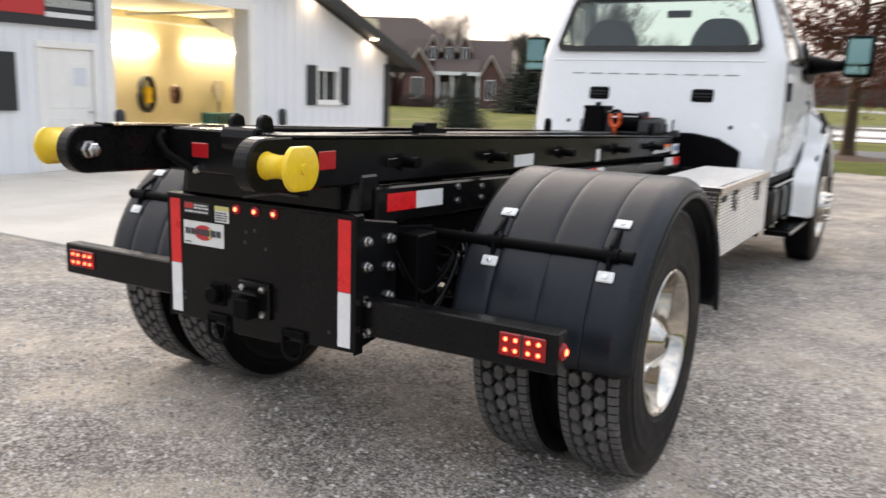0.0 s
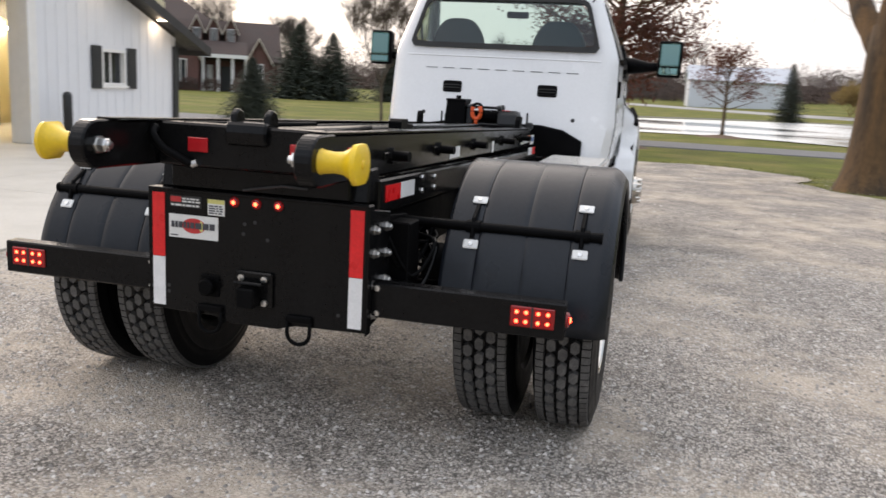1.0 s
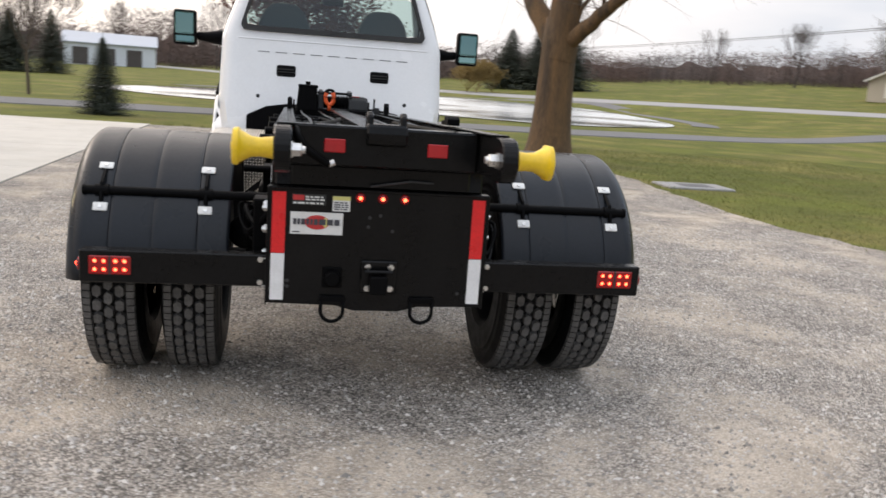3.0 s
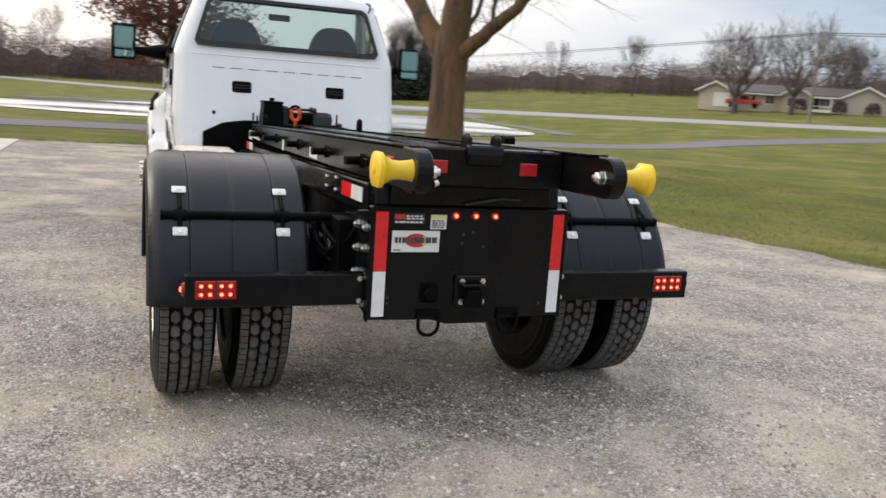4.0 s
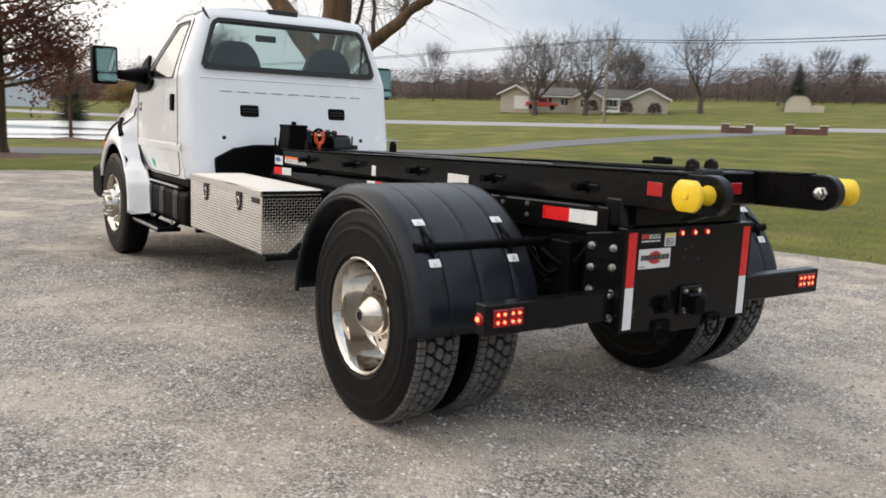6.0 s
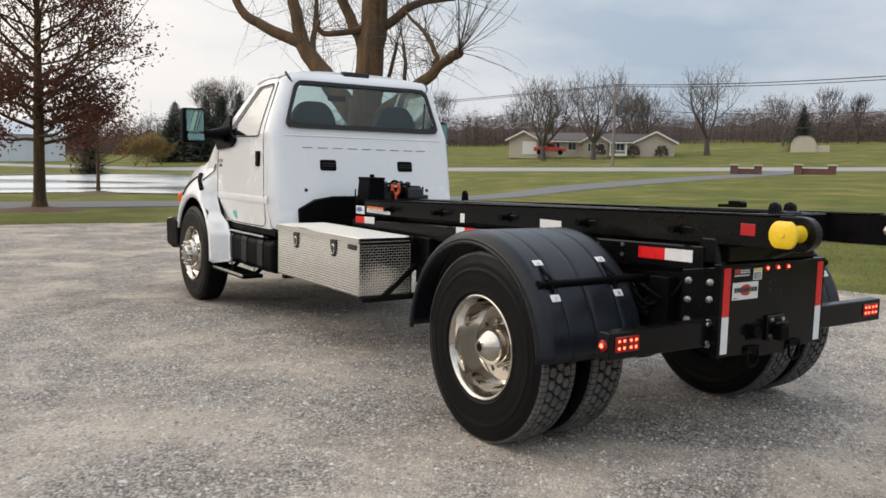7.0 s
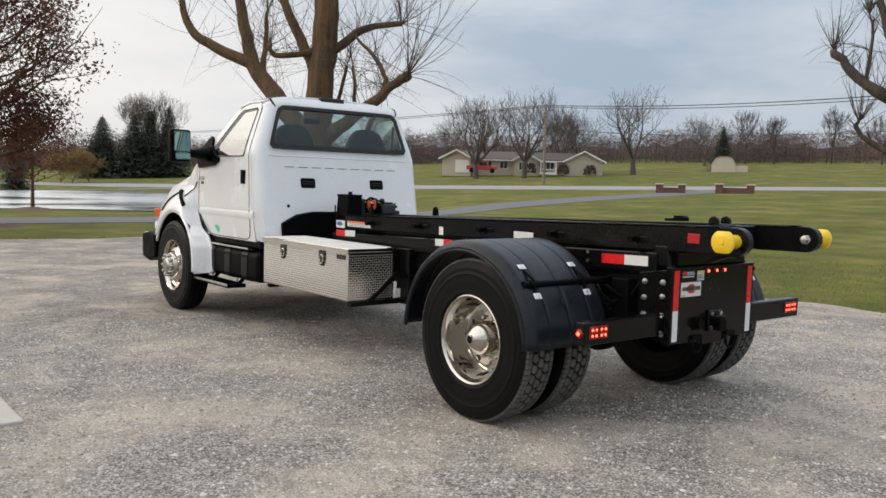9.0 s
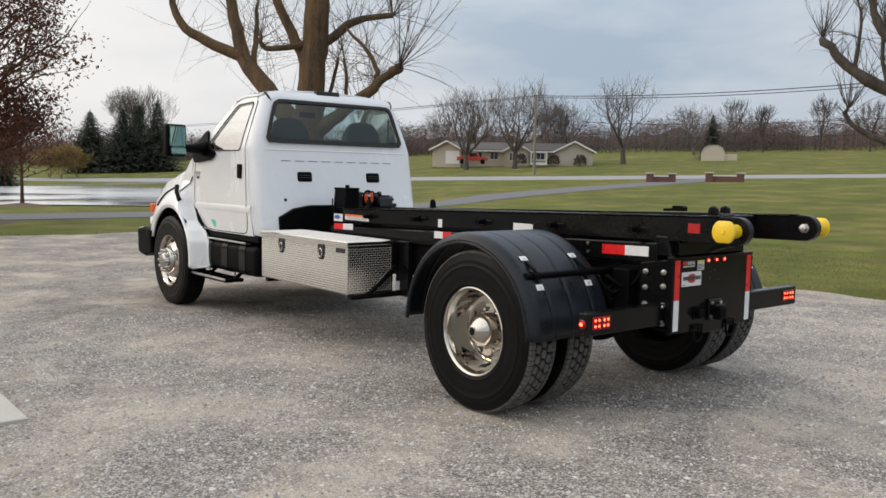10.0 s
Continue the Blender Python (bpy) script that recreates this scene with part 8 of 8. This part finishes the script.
part("top_beam", shifted(box((2.5, -4.3, 1.9), (4.7, -2.7, 2.02)), hm), M_TRIM, porch)


def pickup(m, paint, label):
    t = thing("pickup", tuple(m.translation), label, "car")
    part("body", shifted(prism(rounded_poly([(-2.6, 0.5), (2.6, 0.5), (2.6, 1.0), (1.3, 1.1), (-2.6, 1.1)], 0.12), -0.95, 0.95, "y", 0.05, 2), m), paint, t)
    part("cab", shifted(prism(rounded_poly([(-0.7, 1.05), (1.3, 1.05), (0.8, 1.75), (-0.55, 1.75)], 0.12), -0.85, 0.85, "y", 0.05, 2), m), paint, t)
    part("window", shifted(prism([(-0.45, 1.15), (0.95, 1.15), (0.65, 1.65), (-0.4, 1.65)], -0.87, 0.87, "y"), m), M_DARKGLASS, t)
    for x in (-1.7, 1.7):
        for y in (-0.85, 0.85):
            part("wheel", shifted(lathe([(-0.12, 0.22), (-0.12, 0.38), (0.12, 0.38), (0.12, 0.22)], "y", 18), m @ pose(x, y, 0.38)), M_RUBBER, t)
    part("bumper", shifted(box((-2.72, -0.9, 0.5), (-2.58, 0.9, 0.72), 0.03), m), M_ZINC, t)
    return t


pickup(hm @ pose(-5.2, -2.6, -0.02) @ Matrix.Diagonal((0.80, 0.80, 1.02, 1.0)), M_REDCAR, "red pickup truck parked before the far house")
# pale arched shed with a lean-to
sm_ = oriented(*bearing(57.2, 116), -57)
shed = thing("arched_shed", tuple(sm_.translation), "small cream gambrel shed with a low lean-to", "shed")
part("wall", shifted(prism([(-1.5, -0.5), (1.5, -0.5), (1.5, 1.1), (1.15, 1.75), (0.6, 2.05), (-0.6, 2.05), (-1.15, 1.75), (-1.5, 1.1)], 0, 2.4, "y", 0.03), sm_), M_BEIGE, shed)
part("lean_to", shifted(box((1.5, 0.2, -0.5), (3.0, 2.2, 0.85), 0.03), sm_), M_BEIGE, shed)
part("roof_edge", shifted(prism([(-1.58, 1.1), (-1.2, 1.82), (-0.62, 2.13), (0.62, 2.13), (1.2, 1.82), (1.58, 1.1), (1.5, 1.1), (1.15, 1.75), (0.6, 2.05), (-0.6, 2.05), (-1.15, 1.75), (-1.5, 1.1)], -0.1, 2.5, "y"), sm_), M_ROOFGREY, shed)
# brick gate walls at the driveway's mouth
for b0, b1, nm in ((53.1, 54.85, 1), (56.85, 59.1, 2)):
    p0, p1 = Vector(bearing(b0, 70)), Vector(bearing(b1, 70))
    gm = Matrix.Translation((*p0, land(*p0))) @ pose(0, 0, 0, 0, 0, math.degrees(math.atan2((p1 - p0).y, (p1 - p0).x)))
    L = (p1 - p0).length
    gate = thing("gate_wall", tuple(gm.translation), "low red brick gate wall with capped piers", "wall", "gate walls")
    part("wall", shifted(box((0.25, -0.12, -0.3), (L - 0.25, 0.12, 0.45), 0.01), gm), M_BRICK, gate)
    for x in (0.2, L - 0.2):
        part("pier", shifted(box((x - 0.28, -0.28, -0.3), (x + 0.28, 0.28, 0.66), 0.01), gm), M_BRICK, gate)
        part("cap", shifted(box((x - 0.34, -0.34, 0.66), (x + 0.34, 0.34, 0.76), 0.02), gm), M_BEIGE, gate)
# utility poles and lines along the road
pole_xy = [Vector(bearing(14.8, 290))] + [Vector(bearing(45.6, 86)) + Vector(v) for v in ((0, 0), (1.5, -52), (3, -104))]
tops = []
for p in pole_xy:
    z = land(*p)
    pole = thing("utility_pole", (*p, z), "weathered wooden utility pole with a cross-arm", "pole", "utility poles")
    part("post", tube((*p, z - 0.3), (*p, z + 8.0), 0.16, 0.11, 10), M_WOOD, pole)
    part("insulator", tube((*p, z + 8.0), (*p, z + 8.25), 0.05, 0.04, 8), M_ZINC, pole)
    part("transformer", tube((p.x + 0.22, p.y, z + 4.9), (p.x + 0.22, p.y, z + 5.5), 0.16, seg=12), M_ROOFGREY, pole)
    tops.append(Vector((*p, z)))
for hgt, sag, r in ((7.9, 0.9, 0.035), (7.75, 1.0, 0.03), (5.6, 1.2, 0.02), (4.4, 1.1, 0.02)):
    for a, b_ in zip(tops, tops[1:]):
        w = thing("power_line", tuple(a + Vector((0, 0, hgt))), "sagging dark power line", "cable", "power lines")
        bm = bmesh.new()
        add_pipe(bm, [a.lerp(b_, k / 14) + Vector((0.0, 0.0, hgt - sag * 4 * (k / 14) * (1 - k / 14))) for k in range(15)], r, 4)
        part("wire", bm, M_WIRE, w)
# brick house behind the workshop
bmx = oriented(-40.8, 65.0, 30.5)
brick = thing("brick_house", tuple(bmx.translation), "two-storey red brick house with dark hipped roof and white porch", "house")
part("wall", shifted(box((-12.0, 4.0, -0.5), (3.85, 13.0, 5.2)), bmx), M_BRICK, brick)


def hip(m, x0, x1, y0, y1, eave, ridge, over=0.5):
    bm = bmesh.new()
    x0, x1, y0, y1 = x0 - over, x1 + over, y0 - over, y1 + over
    d = (y1 - y0) / 2
    base = [bm.verts.new(m @ Vector(c)) for c in ((x0, y0, eave), (x1, y0, eave), (x1, y1, eave), (x0, y1, eave))]
    r_ = [bm.verts.new(m @ Vector(c)) for c in ((x0 + d, y0 + d, ridge), (x1 - d, y0 + d, ridge))]
    for f in ((base[0], base[1], r_[1], r_[0]), (base[1], base[2], r_[1]), (base[2], base[3], r_[0], r_[1]), (base[3], base[0], r_[0]), base[::-1]):
        bm.faces.new(f)
    return bm


part("roof", hip(bmx, -12.0, 3.85, 4.0, 13.0, 5.2, 8.7), M_ROOFBROWN, brick)
part("wall", gable_wall(bmx, -1.0, 8.4, 0.5, 8.5, 3.0, 6.3), M_BRICK, brick)
part("roof", gable_roof(bmx, -1.0, 8.4, 0.5, 8.5, 3.0, 6.3, 0.4), M_ROOFBROWN, brick)


def trimmed_gable(x0, x1, y0, y1, eave, ridge):
    """A front gable of the brick house with its roof and white barge boards."""
    part("wall", gable_wall(bmx, x0, x1, y0, y1, eave, ridge, "y"), M_BRICK, brick)
    part("roof", gable_roof(bmx, x0, x1, y0, y1, eave, ridge, 0.28, "y", 0.1), M_ROOFBROWN, brick)
    xc, k = (x0 + x1) / 2, (ridge - eave) / ((x1 - x0) / 2)
    for sg in (-1, 1):
        e = xc + sg * ((x1 - x0) / 2 + 0.3)
        bm = prism([(xc, ridge + 0.13), (e, eave - 0.3 * k + 0.10), (e, eave - 0.3 * k - 0.12), (xc, ridge - 0.09)], y0 - 0.34, y0 - 0.29, "y")
        part("barge_board", shifted(bm, bmx), M_BEIGE, brick)


trimmed_gable(-1.4, 1.4, -1.6, 3.0, 3.0, 5.2)
trimmed_gable(5.65, 7.6, -1.0, 3.0, 3.0, 4.75)
trimmed_gable(-6.5, -2.6, -1.0, 3.0, 3.0, 5.6)
for x in (1.2, 2.7, 4.2):
    trimmed_gable(x - 0.45, x + 0.45, 1.3, 4.6, 5.7, 6.6)
    far_window(bmx, x, 4.4, 0.5, 1.1, brick, 1.3)
far_window(bmx, -0.15, 0.8, 0.9, 1.8, brick, -1.6)
far_window(bmx, 6.6, 0.8, 0.7, 1.7, brick, -1.0)
far_window(bmx, -4.5, 0.8, 1.2, 1.7, brick, -1.0)
part("porch_roof", shifted(prism([(-1.3, 3.15), (-1.3, 3.27), (0.9, 4.45), (0.9, 3.15)], 1.45, 5.6, "x"), bmx), M_ROOFBROWN, brick)
part("porch_beam", shifted(box((1.42, -1.36, 2.92), (5.62, -1.28, 3.24)), bmx), M_TRIM, brick)
for x in (1.75, 3.05, 4.3, 5.45):
    part("porch_column", shifted(lathe([(-0.3, 0.15), (0.1, 0.14), (2.85, 0.11), (2.92, 0.15)], "z", 12), bmx @ pose(x, -1.15, 0)), M_TRIM, brick)
part("door", shifted(box((3.3, 0.42, 0.0), (4.3, 0.5, 2.2)), bmx), M_SHUTTER, brick)
part("door_surround", shifted(box((2.1, 0.44, 0.0), (2.6, 0.5, 2.3)), bmx), M_TRIM, brick)
for x in (-0.9, 0.6, 2.4, 4.9, 7.2):
    t = thing("shrub", tuple(bmx @ Vector((x, -2.4, 0))), "low bare shrub before the brick house", "shrub", "house shrubs")
    b = Bits()
    for k in range(150):
        a, zz = rng.uniform(0, 6.28), rng.uniform(0.1, 1)
        r_ = 0.75 * math.sqrt(max(0, 1 - (zz * 0.9) ** 2))
        p = bmx @ Vector((x + math.cos(a) * r_, -2.4 + math.sin(a) * r_, zz * 1.0))
        b.path([p, p + Vector((rng.uniform(-0.2, 0.2), rng.uniform(-0.2, 0.2), 0.22))], [0.05, 0.015], 3)
    part("stems", b.mesh("stems", M_BRUSH), M_BRUSH, t)
# white sheet-metal barn beyond the pond
bn = oriented(12.5, 122.0, 2.0)
barn = thing("white_barn", tuple(bn.translation), "long white sheet-metal farm building beyond the pond", "barn")
part("wall", gable_wall(bn, -8.5, 5.0, 0, 9, 3.6, 5.6), M_SHEDWHITE, barn)
part("roof", gable_roof(bn, -8.5, 5.0, 0, 9, 3.6, 5.6, 0.3), M_ROOFPALE, barn)
for k in range(7):
    part("barn_rib", shifted(box((-8.2 + k * 2.1, -0.08, 0), (-8.05 + k * 2.1, 0, 3.6)), bn), M_SHEDWHITE, barn)
# long low shed across the fields
ws = oriented(*bearing(-9.3, 138), 10.0)
ws_shed = thing("white_shed", tuple(ws.translation), "long low white shed across the fields", "shed")
part("wall", gable_wall(ws, -6.5, 6.5, 0, 7, 3.2, 4.7), M_SHEDWHITE, ws_shed)
part("roof", gable_roof(ws, -6.5, 6.5, 0, 7, 3.2, 4.7, 0.3), M_ROOFPALE, ws_shed)
for x in (-4.2, -0.4, 3.4):
    part("shed_door", shifted(box((x - 1.1, -0.06, 0.0), (x + 1.1, 0.0, 2.5)), ws), M_ROOFGREY, ws_shed)


# ---- loose stones and ragged grass ----
def scatter_stones(count, area, size, seed):
    """Small angular stones lying in the gravel."""
    r = np.random.RandomState(seed)
    base = np.array([(1, 0, 0), (-1, 0, 0), (0, 1, 0), (0, -1, 0), (0, 0, 1.0), (0.0, 0, -0.6)])
    tri = np.array([(0, 2, 4), (2, 1, 4), (1, 3, 4), (3, 0, 4)])
    xy = np.stack([r.uniform(area[0], area[1], count), r.uniform(area[2], area[3], count)], -1)
    s = size * (0.45 + r.gamma(1.6, 0.45, count))
    s = np.minimum(s, size * 2.6)
    ang = r.uniform(0, 6.28, count)
    v = base[None, :5, :] * (1 + r.uniform(-0.35, 0.35, (count, 5, 3))) + r.uniform(-0.25, 0.25, (count, 5, 3))
    v = v * s[:, None, None] * np.array([1.0, 0.75, 0.55])
    c, sn = np.cos(ang)[:, None], np.sin(ang)[:, None]
    out = np.stack([v[..., 0] * c - v[..., 1] * sn + xy[:, :1], v[..., 0] * sn + v[..., 1] * c + xy[:, 1:], np.maximum(v[..., 2], -0.004)], -1)
    faces = (tri[None] + (np.arange(count) * 5)[:, None, None]).reshape(-1, 3)
    return out.reshape(-1, 3), faces


v1, f1 = scatter_stones(150000, (-6.0, 6.0, -3.3, 6.0), 0.0068, 4)
v2, f2 = scatter_stones(16000, (-8.0, 6.0, -4.0, 17.0), 0.0095, 5)
keep_v = np.concatenate([v1, v2])
keep_f = np.concatenate([f1, f2 + len(v1)])
cx = keep_v[keep_f].mean(1)
on_lot = ~((cx[:, 0] < -3.7) & (cx[:, 1] > 2.4)) & (cx[:, 0] < 5.7)
me = bpy.data.meshes.new("loose_gravel")
me.from_pydata(keep_v.tolist(), [], keep_f[on_lot].tolist())


def stone_mat():
    m = bpy.data.materials.new("loose_stones")
    m.use_nodes = True
    n, l = m.node_tree.nodes, m.node_tree.links
    g = n.new("ShaderNodeNewGeometry")
    ramp = n.new("ShaderNodeValToRGB")
    ramp.color_ramp.elements[0].color = (0.19, 0.176, 0.161, 1)
    ramp.color_ramp.elements[1].color = (0.66, 0.62, 0.575, 1)
    e = ramp.color_ramp.elements.new(0.5)
    e.color = (0.36, 0.333, 0.303, 1)
    l.new(g.outputs["Random Per Island"], ramp.inputs[0])
    l.new(ramp.outputs[0], n["Principled BSDF"].inputs["Base Color"])
    n["Principled BSDF"].inputs["Roughness"].default_value = 0.9
    return m


me.materials.append(stone_mat())
tagged(new("loose_gravel", me), "loose grey and buff stones lying over the gravel yard", "gravel", kind="stuff")

# ragged grass along the lawn's edge and over the nearer lawn
rng = random.Random(31)
b = Bits()
edge = [p for p in LOT if p[0] > -4 and p[1] > -6 and not (p[0] < -3.4 and p[1] < 18)]
for px, py in edge:
    for k in range(26):
        x, y = px + rng.gauss(0.12, 0.22) * (1 if px > 3.5 else 0.3), py + rng.gauss(0.0, 0.2) + (0.15 if py > 16 else 0)
        hgt = rng.uniform(0.02, 0.06)
        a = rng.uniform(0, 6.28)
        w = 0.006
        dx, dy = math.cos(a) * w, math.sin(a) * w
        lx, ly = rng.uniform(-0.03, 0.03), rng.uniform(-0.03, 0.03)
        b.poly([Vector((x - dx, y - dy, -0.01)), Vector((x + dx, y + dy, -0.01)), Vector((x + lx, y + ly, hgt))])
for k in range(52000):
    x, y = rng.uniform(5.8, 15), rng.uniform(-2, 19)
    if x < 6.3 + (1.0 if y < 4 else 0):
        continue
    hgt = rng.uniform(0.02, 0.055)
    a = rng.uniform(0, 6.28)
    dx, dy = math.cos(a) * 0.005, math.sin(a) * 0.005
    lx, ly = rng.uniform(-0.03, 0.03), rng.uniform(-0.03, 0.03)
    z = land(x, y) - 0.035
    b.poly([Vector((x - dx, y - dy, z)), Vector((x + dx, y + dy, z)), Vector((x + lx, y + ly, z + hgt))])
tagged(new("lawn_grass", b.mesh("lawn_grass", M_BLADE)), "short green and straw grass blades on the lawn", "grass", kind="stuff")
